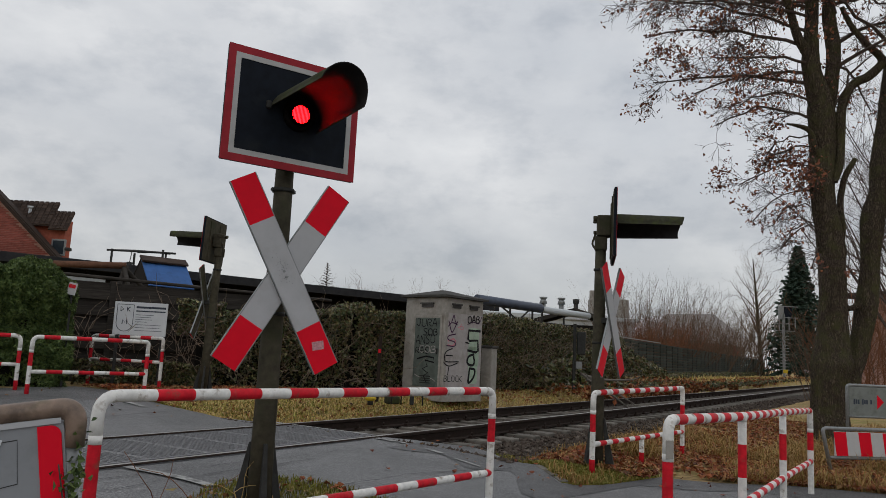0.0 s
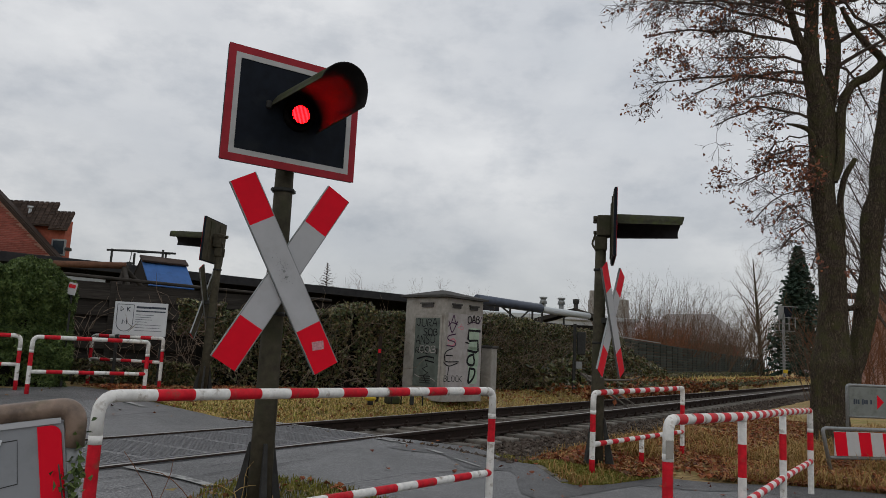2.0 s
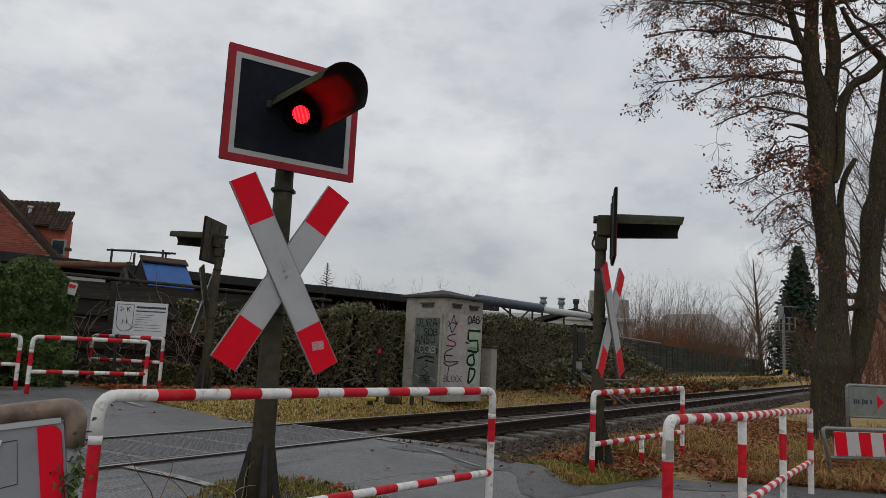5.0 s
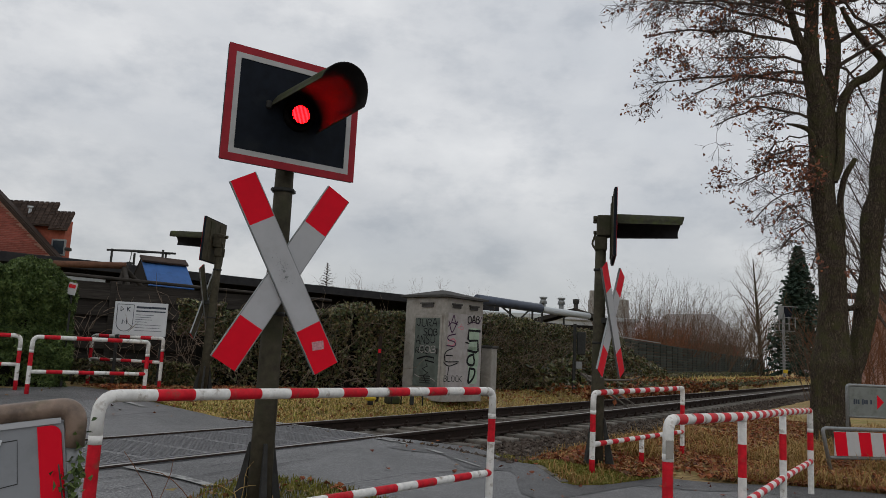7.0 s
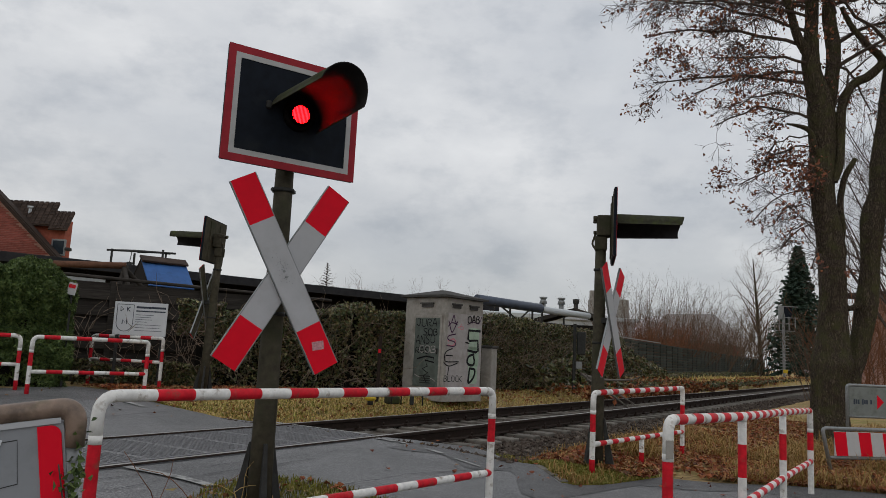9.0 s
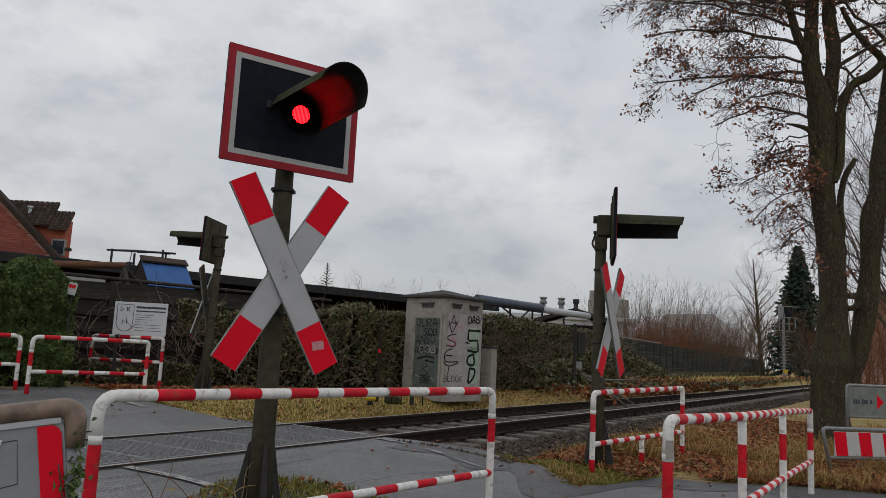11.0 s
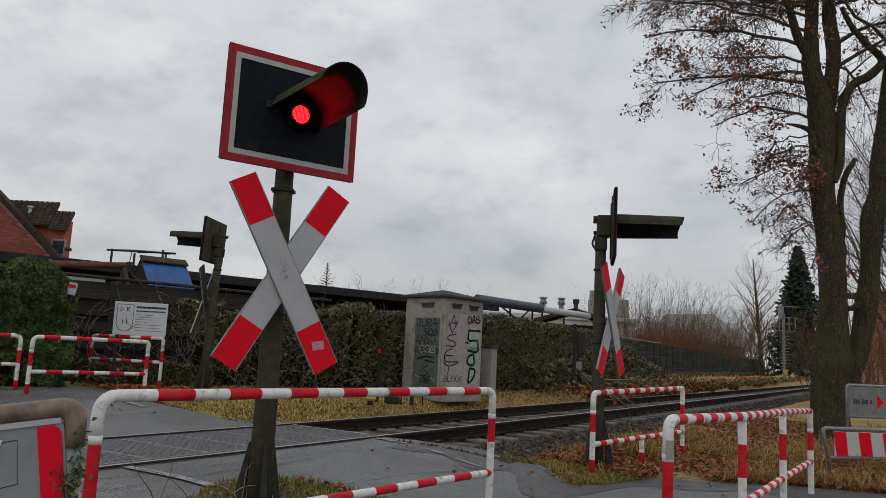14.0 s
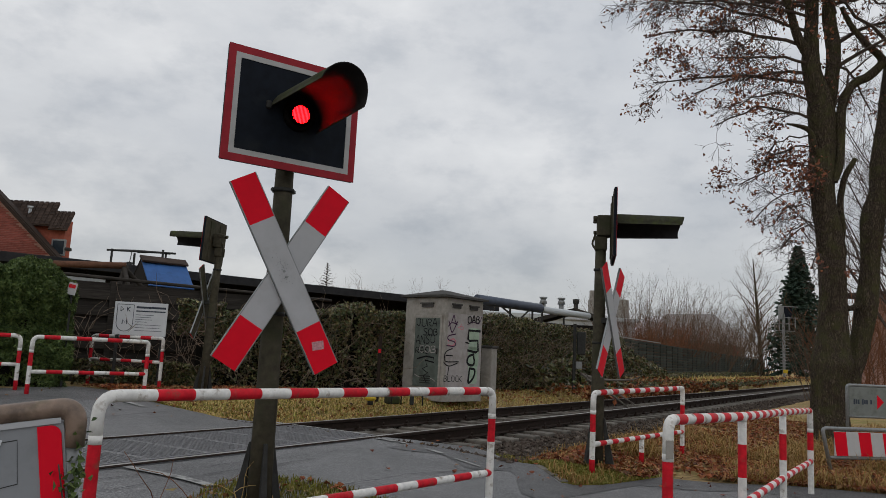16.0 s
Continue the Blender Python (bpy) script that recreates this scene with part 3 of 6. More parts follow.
def build_signal(m, label, cross_turn, lamp, arc=(-26, 166)):
    sig = empty("crossing_signal", m, label, "railway signal", "crossing signals")
    # mast: tapered post standing in a rail shoe
    bm = bmesh.new()
    tube(bm, [(0, 0, 0), (0, 0, 0.9), (0, 0, 1.8), (0, 0, 2.5)], [0.078, 0.07, 0.064, 0.058], 16)
    part("mast", bm, M["olive"], sig)
    for a in (20, 140, 260):
        bm = bmesh.new()
        r = pose(0, 0, 0, 0, 0, a)
        v = [r @ Vector(p) for p in ((0.072, -0.012, 0.48), (0.088, -0.012, 0.48), (0.19, -0.022, 0), (0.1, -0.022, 0), (0.072, 0.012, 0.48), (0.088, 0.012, 0.48), (0.19, 0.022, 0), (0.1, 0.022, 0))]
        vv = [bm.verts.new(p) for p in v]
        for q in ((0, 1, 2, 3), (5, 4, 7, 6), (1, 5, 6, 2), (4, 0, 3, 7), (4, 5, 1, 0), (3, 2, 6, 7)):
            bm.faces.new([vv[i] for i in q])
        part("foot_brace", bm, M["dark_steel"], sig)
    for z in (2.12, 1.3):
        bm = bmesh.new()
        cyl(bm, 0.074, 0.074, 0.025, pose(0, 0, z), 16)
        box(bm, 0.165, 0.03, 0.02, pose(0, 0, z))
        part("clamp", bm, M["dark_steel"], sig)
    # board with painted rim
    zc, bx = 2.60, -0.03
    bd = part("signal_board", boxm(0.925, 0.03, 0.75, pose(bx, -0.14, zc), 0.008), M["board_black"], sig)
    bm = bmesh.new()
    plate_rim(bm, 0.927, 0.752, 0.048, -0.1575, bx, zc)
    part("red_border", bm, M["board_red"], bd)
    bm = bmesh.new()
    plate_rim(bm, 0.831, 0.656, 0.034, -0.1575, bx, zc)
    part("white_border", bm, M["board_white"], bd)
    for sx in (-0.2, 0.2):
        bm = boxm(0.04, 0.02, 0.66, pose(sx, -0.115, zc), 0.004)
        part("back_rib", bm, M["olive"], bd)
    bm = boxm(0.89, 0.004, 0.715, pose(bx, -0.122, zc))
    part("back_sheet", bm, M["olive"], bd)
    # lamp case behind the board
    bm = bmesh.new()
    box(bm, 0.2, 0.16, 0.24, pose(0.0, -0.03, zc + 0.02), 0.02)
    box(bm, 0.06, 0.1, 0.05, pose(0.1, 0.04, zc + 0.1), 0.01)
    cyl(bm, 0.03, 0.03, 0.06, pose(-0.06, 0.06, zc + 0.1, 90), 10)
    cyl(bm, 0.02, 0.02, 0.05, pose(0.06, 0.06, zc - 0.04, 90), 10)
    tube(bm, rounded([(0.04, 0.06, zc - 0.06), (0.05, 0.1, zc - 0.18), (0.0, 0.06, zc - 0.24)], 0.05), 0.012, 8)
    box(bm, 0.15, 0.14, 0.16, pose(0, 0, 2.42), 0.02)
    part("lamp_case", bm, M["olive"], sig)
    # hood: half barrel open below
    R, L = 0.178, 0.75
    n = 18
    a0, a1 = radians(arc[0]), radians(arc[1])
    bm = bmesh.new()
    grid = []
    for j, y in enumerate((0.0, -0.25, -0.5, -L)):
        rowo, rowi = [], []
        for k in range(n + 1):
            a = a0 + (a1 - a0) * k / n
            rr = R * (1.0 - 0.12 * j / 3)
            cx, cz = math.cos(a), math.sin(a)
            yy = y + (0.05 * (1 - max(0, cz)) if j == 3 else 0)
            rowo.append(bm.verts.new((cx * rr - 0.02, -0.155 + yy, zc - 0.015 + cz * rr)))
            rowi.append(bm.verts.new((cx * (rr - 0.006) - 0.02, -0.155 + yy, zc - 0.015 + cz * (rr - 0.006))))
        grid.append((rowo, rowi))
    for j in range(3):
        for k in range(n):
            f = bm.faces.new((grid[j][0][k], grid[j][0][k + 1], grid[j + 1][0][k + 1], grid[j + 1][0][k]))
            f.material_index, f.smooth = 1, True
            f = bm.faces.new((grid[j][1][k + 1], grid[j][1][k], grid[j + 1][1][k], grid[j + 1][1][k + 1]))
            f.smooth = True
        for k in (0, n):
            f = bm.faces.new((grid[j][0][k], grid[j + 1][0][k], grid[j + 1][1][k], grid[j][1][k]))
            f.material_index = 1
    for k in range(n):
        bm.faces.new((grid[3][0][k], grid[3][0][k + 1], grid[3][1][k + 1], grid[3][1][k]))
    hood = part("hood", bm, [M["hood"], M["hood_moss"]], sig, "black hood with moss on its upper side")
    for sx in (-1, 1):
        bm = boxm(0.03, 0.03, 0.05, pose(sx * 0.19 - 0.02, -0.165, zc + 0.03), 0.005)
        part("hood_bracket", bm, M["dark_steel"], hood)
    # lens ring and lamp
    bm = bmesh.new()
    ring = [(0.092 * math.cos(2 * math.pi * k / 24), -0.18, zc + 0.092 * math.sin(2 * math.pi * k / 24)) for k in range(25)]
    tube(bm, ring, 0.018, 8)
    cyl(bm, 0.108, 0.1, 0.008, pose(0, -0.158, zc, 90), 24)
    part("lens_ring", bm, M["ring"], sig)
    # Andrew's cross on its own bracket
    cm = pose(0, 0, 0, 0, 0, cross_turn)
    bm = boxm(0.1, 0.1, 0.06, cm @ pose(0, -0.09, 1.55), 0.006)
    cross = part("cross", bm, M["dark_steel"], sig, "red and grey reflective diagonal cross")
    for ang, y in ((-29.0, -0.165), (30.4, -0.145)):
        r = cm @ pose(0, y, 1.55, 0, ang, 0)
        bm = bmesh.new()
        box(bm, 0.172, 0.006, 0.74, r)
        arm = part("arm", bm, M["grey_sheet"], cross)
        for s in (-1, 1):
            part("red_tip", boxm(0.172, 0.006, 0.30, r @ pose(0, 0, s * 0.52)), M["red_sheet"], arm)
            part("flange", boxm(0.006, 0.022, 1.34, r @ pose(s * 0.088, 0.008, 0)), M["galv"], arm)
        part("back_sheet", boxm(0.168, 0.004, 1.33, r @ pose(0, 0.006, 0)), M["olive"], arm)
    if lamp:
        bm = boxm(0.08, 0.002, 0.055, cm @ pose(0, -0.1705, 1.55, 0, -29, 0) @ pose(0.01, 0, -0.51, 0, 18, 0))
        part("sticker", bm, M["sticker"], cross, "torn pink sticker")
        rg = random.Random(23)
        bm = bmesh.new()
        fm = cm @ pose(0, -0.1695, 1.55, 0, -29, 0)
        for k in range(60):
            box(bm, rg.uniform(0.0015, 0.0035), 0.001, rg.uniform(0.002, 0.008), fm @ pose(rg.gauss(0, 0.022), 0, rg.gauss(0.03, 0.045), 0, rg.uniform(-60, 60), 0))
        part("scuff_mark", bm, M["galv"], cross, "dark scuffs on the grey sheet")
        for k in (-1, 1):
            part("bolt", cyl(bmesh.new(), 0.009, 0.009, 0.008, fm @ pose(0, 0, 0.02 * k, 90), 8), M["galv"], cross)
    return sig


LAMP_STRENGTH = 66.0
ROD = 0.0042
LENS_Y, LENS_Z = -0.198, 2.60


def lamp_material():
    """A lamp rod that shines from one side only."""
    m, nt, b = nodes_of("red_lamp_rod")
    tc = nt.nodes.new("ShaderNodeTexCoord")
    sep = nt.nodes.new("ShaderNodeSeparateXYZ")
    nt.links.new(tc.outputs["Object"], sep.inputs[0])
    mr = nt.nodes.new("ShaderNodeMapRange")
    mr.inputs[1].default_value, mr.inputs[2].default_value = -0.8 * ROD, -ROD
    mr.inputs[3].default_value, mr.inputs[4].default_value = 0.0, 1.0
    nt.links.new(sep.outputs["Y"], mr.inputs[0])
    pw = nt.nodes.new("ShaderNodeMath")
    pw.operation = "POWER"
    pw.inputs[1].default_value = 1.3
    nt.links.new(mr.outputs[0], pw.inputs[0])
    st = nt.nodes.new("ShaderNodeMath")
    st.operation = "MULTIPLY"
    st.inputs[1].default_value = LAMP_STRENGTH
    nt.links.new(pw.outputs[0], st.inputs[0])
    b.inputs["Base Color"].default_value = (0.008, 0.002, 0.002, 1)
    b.inputs["Roughness"].default_value = 0.4
    b.inputs["Emission Color"].default_value = (1.0, 0.0016, 0.0026, 1)
    nt.links.new(st.outputs[0], b.inputs["Emission Strength"])
    return m


def build_lamp(sig):
    """A round lens of upright rods; each rod turns on its own axis."""
    lens = part("red_lamp", cyl(bmesh.new(), 0.0735, 0.0735, 0.006, pose(0, LENS_Y + 0.008, LENS_Z, 90), 28), M["lens_back"], sig, "round red blinking signal lamp")
    mt, out = lamp_material(), []
    for k in range(-6, 7):
        x = k * 0.0093
        h = math.sqrt(0.0595 ** 2 - x * x)
        bm = bmesh.new()
        cyl(bm, ROD, ROD, 2 * h, Matrix(), 24)
        rod = part("lens_rod", bm, mt, lens)
        out.append((rod, x))
    return out


Z_NEAR = 0.152
SIGNAL_NEAR = build_signal(pose(-1.085, 4.97, Z_NEAR, 0, 0, 34), "mossy grey crossing signal mast with blinking red lamp and diagonal cross", -3, True)
LENS_RODS = build_lamp(SIGNAL_NEAR)
build_signal(pose(1.79, 8.52, 0.155, 0, 0, 79), "weathered crossing signal with long black hood and diagonal cross", -21, False)
build_signal(pose(-3.92, 12.95, 0.36, 0, 2, 0) @ pose(0, 0, 0, 0, 0, 264), "weathered crossing signal on the far side seen from behind", 0, False, (14, 206))

# ---- striped tube barriers ----


def railing(pts, top, low, band, label, r=0.03, corner=0.12, lows=None, posts=(), start=0.3, base=None, first_red=False):
    """A hoop of pipe through plan points pts with posts at both ends and a lower rail."""
    rl = empty("railing", pose(*pts[0], 0), label, "railing", "red and white barriers")
    inv = Matrix.Translation((-pts[0][0], -pts[0][1], 0))
    tops = top if isinstance(top, (list, tuple)) else [top] * len(pts)
    path = [Vector((*pts[0], tops[0] - 0.2))] + [Vector((*p, z)) for p, z in zip(pts, tops)] + [Vector((*pts[-1], tops[-1] - 0.2))]
    path = [inv @ p for p in path]
    path = [path[0]] + rounded([path[0], path[1], path[2]], corner)[1:-1] + path[2:-2] + rounded([path[-3], path[-2], path[-1]], corner * 0.5)[1:]
    bm = bmesh.new()
    tube(bm, path, r, 14, band, -start, 0.3)
    part("top_rail", bm, [M["white"], M["red"]], rl)
    for k, p in enumerate((pts[0], pts[-1], *posts)):
        z0 = (base if base is not None else ground_at(*p)) - 0.05
        zt = (tops[0] if k == 0 else tops[-1]) - 0.2
        if k >= 2:
            zt = low + 0.0 if not lows else top_at(pts, tops, p) - r * 0.5
        bm = bmesh.new()
        marks = [zt - 0.17, zt - 0.39, zt - 0.85] if k >= 2 else [zt, zt - (0.4 if k == 0 and first_red else 0.2), zt - 0.66 if first_red else z0 + 0.2]
        cols, zs = [0, 1, 0, 1], [zt + 0.001] + [q for q in marks if q > z0] + [z0]
        tube(bm, [inv @ Vector((*p, q)) for q in zs], r * 0.98, 14)
        bm.faces.ensure_lookup_table()
        for j in range(len(zs) - 1):
            for f in bm.faces[j * 14:(j + 1) * 14]:
                f.material_index = cols[j]
        part("post", bm, [M["white"], M["red"]], rl)
        bm = bmesh.new()
        cyl(bm, r * 1.05, r * 1.05, 0.04, pose(*(inv @ Vector((*p, zt - 0.0)))), 14)
        part("joint_sleeve", bm, M["white"], rl)
    if low is not None:
        bm = bmesh.new()
        tube(bm, [inv @ Vector((*p, low)) for p in pts], r * 0.92, 12, band, 0.0)
        part("lower_rail", bm, [M["red"], M["white"]], rl)
    return rl


def top_at(pts, tops, p):
    best = min(range(len(pts)), key=lambda i: (pts[i][0] - p[0]) ** 2 + (pts[i][1] - p[1]) ** 2)
    return tops[best]


railing([(-1.56, 3.6), (0.46, 6.2)], 0.975, 0.335, 0.215, "red and white tube barrier beside the crossing path", corner=0.16, start=0.45, first_red=True)
railing([(1.27, 4.2), (2.11, 5.3), (3.02, 6.7), (3.89, 8.0)], [0.955, 0.925, 0.895, 0.855], 0.34, 0.135,
        "long bent red and white tube barrier with four posts", posts=[(2.11, 5.3), (3.02, 6.7)], lows=True, corner=0.08, start=0.27, first_red=True)
LONG_RAILING = [o for o in bpy.data.objects if o.name.startswith("railing") and "four posts" in o.get("label", "")][0]
part("number_plate", boxm(0.046, 0.008, 0.1, pose(0.0, -0.029, 0.8, 0, 0, 14), 0.003), M["concrete"], LONG_RAILING, "blank mossy plate")
railing([(1.66, 8.1), (3.27, 10.2)], [0.92, 0.955], 0.39, 0.15, "red and white tube barrier with a short middle post", posts=[(2.45, 9.13)], corner=0.07)
railing([(-5.62, 10.63), (-4.38, 11.6)], 1.2, 0.72, 0.21, "red and white tube barrier beyond the rails", corner=0.1)
railing([(-6.03, 13.35), (-4.70, 13.1)], 1.265, 0.86, 0.2, "red and white tube barrier before the dark fence", corner=0.1)
railing([(-6.15, 11.3), (-8.2, 10.2)], 1.2, 0.78, 0.21, "red and white tube barrier beside the evergreen hedge", corner=0.1)
# ---- plants ----


def limb(V, F, pts, r0, r1, seg):
    """Adds a tapered branch along pts to the lists V, F."""
    n = len(pts)
    start = len(V)
    side = None
    for i, p in enumerate(pts):
        d = pts[min(i + 1, n - 1)] - pts[max(i - 1, 0)]
        d.normalize()
        if side is None:
            side = d.orthogonal().normalized()
        side = (side - d * side.dot(d)).normalized()
        up = d.cross(side)
        r = r0 + (r1 - r0) * i / (n - 1)
        for k in range(seg):
            a = 2 * math.pi * k / seg
            V.append(p + (side * math.cos(a) + up * math.sin(a)) * r)
    for i in range(n - 1):
        for k in range(seg):
            a, b = start + i * seg + k, start + i * seg + (k + 1) % seg
            F.append((a, b, b + seg, a + seg))


def wander(p, d, length, steps, wob, pull, rng):
    pts, q, d = [p.copy()], p.copy(), d.normalized()
    for _ in range(steps):
        d = (d + Vector((rng.gauss(0, wob), rng.gauss(0, wob), rng.gauss(0, wob) + pull))).normalized()
        q = q + d * (length / steps)
        pts.append(q.copy())
    return pts


def sprout(V, F, pts, r0, r1, depth, rng, tips, child_len, n_child, pull=0.02, flat=0.6, first=0.2):
    """Sub-branches along a limb, down to twigs; twig ends are gathered in tips."""
    n = len(pts) - 1
    for _ in range(n_child):
        s = first + (1 - first) * rng.random()
        i = min(n - 1, int(s * n))
        p = pts[i].lerp(pts[i + 1], s * n - i)
        d = (pts[i + 1] - pts[i]).normalized()
        side = Vector((rng.gauss(0, 1), rng.gauss(0, 1), rng.gauss(0, flat)))
        side = (side - d * side.dot(d)).normalized()
        dd = d * rng.uniform(0.5, 1.1) + side * rng.uniform(0.5, 1.0)
        ln = child_len * rng.uniform(0.5, 1.15) * (1.15 - 0.5 * s)
        r = max(0.0035, (r0 + (r1 - r0) * s) * 0.55)
        q = wander(p, dd, ln, 4 if depth > 0 else 3, 0.14, pull, rng)
        re = max(0.003, r * 0.35)
        limb(V, F, q, r, re, 4 if depth > 1 else 3)
        if depth > 0:
            sprout(V, F, q, r, re, depth - 1, rng, tips, child_len * 0.52, max(3, int(n_child * 0.62)), pull, flat, 0.15)
        else:
            tips.append(q[-1])
            tips.append(q[1])


def bent(a, b, sag, rng, n=7):
    a, b = Vector(a), Vector(b)
    out = []
    for k in range(n + 1):
        s = k / n
        p = a.lerp(b, s) + Vector((0, 0, sag * 4 * s * (1 - s)))
        w = 0.035 * math.sin(math.pi * s)
        out.append(p + Vector((rng.gauss(0, w), rng.gauss(0, w), rng.gauss(0, w))))
    return out


def build_oak():
    rng = random.Random(11)
    base = (6.98, 13.6, ground_at(6.98, 13.6))
    oak = empty("tree", pose(*base), "two-stemmed oak with mossy bark and withered brown leaves", "tree")
    inv = Vector(base)
    Y = 13.6

    def loc(pts):
        return [Vector(p) - inv for p in pts]

    def stem(name, pts, rads, depth=0.0, seg=30, burls=()):
        """A trunk through (x, z) points with fissured bark, swellings and knots."""
        pts = loc([(x, Y + depth, z) for x, z in pts])
        line, fr = [], []
        n = len(pts)
        for i in range(n - 1):
            p0, p1, p2, p3 = pts[max(0, i - 1)], pts[i], pts[i + 1], pts[min(n - 1, i + 2)]
            m = max(2, int((p2 - p1).length / 0.045))
            for k in range(m):
                t = k / m
                line.append(0.5 * (2 * p1 + (p2 - p0) * t + (2 * p0 - 5 * p1 + 4 * p2 - p3) * t * t + (3 * p1 - p0 - 3 * p2 + p3) * t ** 3))
                e = t * t * (3 - 2 * t)
                fr.append(rads[i] + (rads[i + 1] - rads[i]) * e)
        line.append(pts[-1])
        fr.append(rads[-1])
        V, F, side = [], [], None
        for i, p in enumerate(line):
            d = (line[min(i + 1, len(line) - 1)] - line[max(i - 1, 0)]).normalized()
            if side is None:
                side = d.orthogonal().normalized()
            side = (side - d * side.dot(d)).normalized()
            up = d.cross(side)
            for k in range(seg):
                a = 2 * math.pi * k / seg
                out = side * math.cos(a) + up * math.sin(a)
                q = p + out * fr[i]
                r = fr[i] * (1 + 0.13 * noise.noise(q * 1.7))
                r += min(0.022, fr[i] * 0.09) * (abs(noise.noise(Vector((q.x * 15, q.y * 15, q.z * 3.2)))) - 0.25)
                for bx, bz, br, bh in burls:
                    gap = (q - Vector((bx, Y - 0.22, bz)) + inv).length
                    r += bh * math.exp(-(gap / br) ** 2)
                V.append(p + out * r)
        for i in range(len(line) - 1):
            for k in range(seg):
                a, b = i * seg + k, i * seg + (k + 1) % seg
                F.append((a, b, b + seg, a + seg))
        raw(name, V, F, M["bark"], oak, smooth=True)

    stem("trunk", [(6.95, -0.15), (6.95, 0.3), (6.97, 0.7), (7.0, 1.35), (7.03, 1.7), (7.05, 2.05), (7.06, 2.77), (7.04, 3.31), (7.0, 3.86), (6.92, 4.4), (6.9, 4.96), (6.94, 5.32), (6.92, 6.04), (6.9, 6.3), (6.75, 6.84), (6.74, 7.33), (6.76, 7.89), (6.76, 8.49), (6.7, 9.65)],
         [0.46, 0.36, 0.315, 0.325, 0.29, 0.258, 0.222, 0.232, 0.222, 0.208, 0.218, 0.226, 0.235, 0.22, 0.17, 0.133, 0.123, 0.119, 0.087],
         seg=44, burls=[(7.1, 1.4, 0.17, 0.09), (7.12, 3.45, 0.2, 0.05), (6.85, 2.7, 0.1, 0.05), (6.78, 1.75, 0.1, 0.06), (6.75, 4.6, 0.12, 0.06), (7.0, 3.95, 0.16, 0.04)])
    stem("trunk", [(6.98, 5.9), (7.05, 6.33), (7.16, 6.86), (7.18, 7.35), (7.11, 7.91), (7.11, 8.51), (7.08, 9.67)], [0.15, 0.17, 0.133, 0.123, 0.118, 0.108, 0.076], 0.03)
    stem("trunk", [(7.05, 0.4), (7.28, 0.95), (7.43, 1.38), (7.56, 1.72), (7.64, 2.08), (7.7, 2.45), (7.76, 2.81), (7.81, 3.35), (7.83, 3.6), (7.87, 4.06), (8.02, 4.6), (8.09, 5.02), (8.2, 5.75), (8.31, 6.48), (8.46, 7.68), (8.58, 9.05)],
         [0.24, 0.225, 0.19, 0.175, 0.18, 0.18, 0.178, 0.172, 0.185, 0.205, 0.2, 0.212, 0.215, 0.2, 0.18, 0.135], 0.1, 40, [(7.7, 2.5, 0.2, 0.03), (7.85, 3.6, 0.16, 0.04)])
    stem("limb", [(6.85, 6.7), (6.75, 6.86), (6.63, 7.19), (6.47, 7.49), (6.31, 8.09), (6.19, 8.69)], [0.09, 0.096, 0.085, 0.08, 0.078, 0.07], -0.05, 14)
    stem("limb", [(7.05, 4.7), (7.14, 4.98), (7.18, 5.33), (7.21, 6.06), (7.34, 6.43), (7.5, 6.62), (7.74, 6.75), (7.99, 7.06), (7.72, 7.36), (7.44, 7.7), (7.26, 8.07)],
         [0.06, 0.073, 0.078, 0.084, 0.085, 0.085, 0.085, 0.074, 0.06, 0.05, 0.043], -0.15, 16)
    stem("limb", [(7.99, 7.05), (8.25, 6.93), (8.6, 6.9)], [0.06, 0.05, 0.04], -0.15, 12)
    stem("limb", [(7.1, 3.4), (7.23, 3.77), (7.2, 4.31), (7.26, 4.68), (7.34, 4.91), (7.5, 5.18)], [0.07, 0.062, 0.062, 0.057, 0.055, 0.045], -0.05, 14)
    stem("limb", [(7.3, 8.9), (7.6, 8.31), (7.88, 8.02), (7.91, 7.73), (8.16, 7.36), (8.5, 6.9)], [0.08, 0.075, 0.075, 0.07, 0.064, 0.05], -0.7, 14)
    stem("limb", [(7.88, 8.0), (8.1, 7.92), (8.6, 8.0)], [0.05, 0.045, 0.03], -0.7, 12)
    stem("limb", [(6.9, 5.0), (6.72, 5.3), (6.6, 5.65), (6.2, 5.75)], [0.06, 0.055, 0.045, 0.02], -0.15, 10)
    stem("limb", [(7.2, 2.55), (7.35, 2.42), (7.55, 2.5)], [0.07, 0.05, 0.07], 0.0, 12)
    V, F, tips = [], [], []
    spec = []
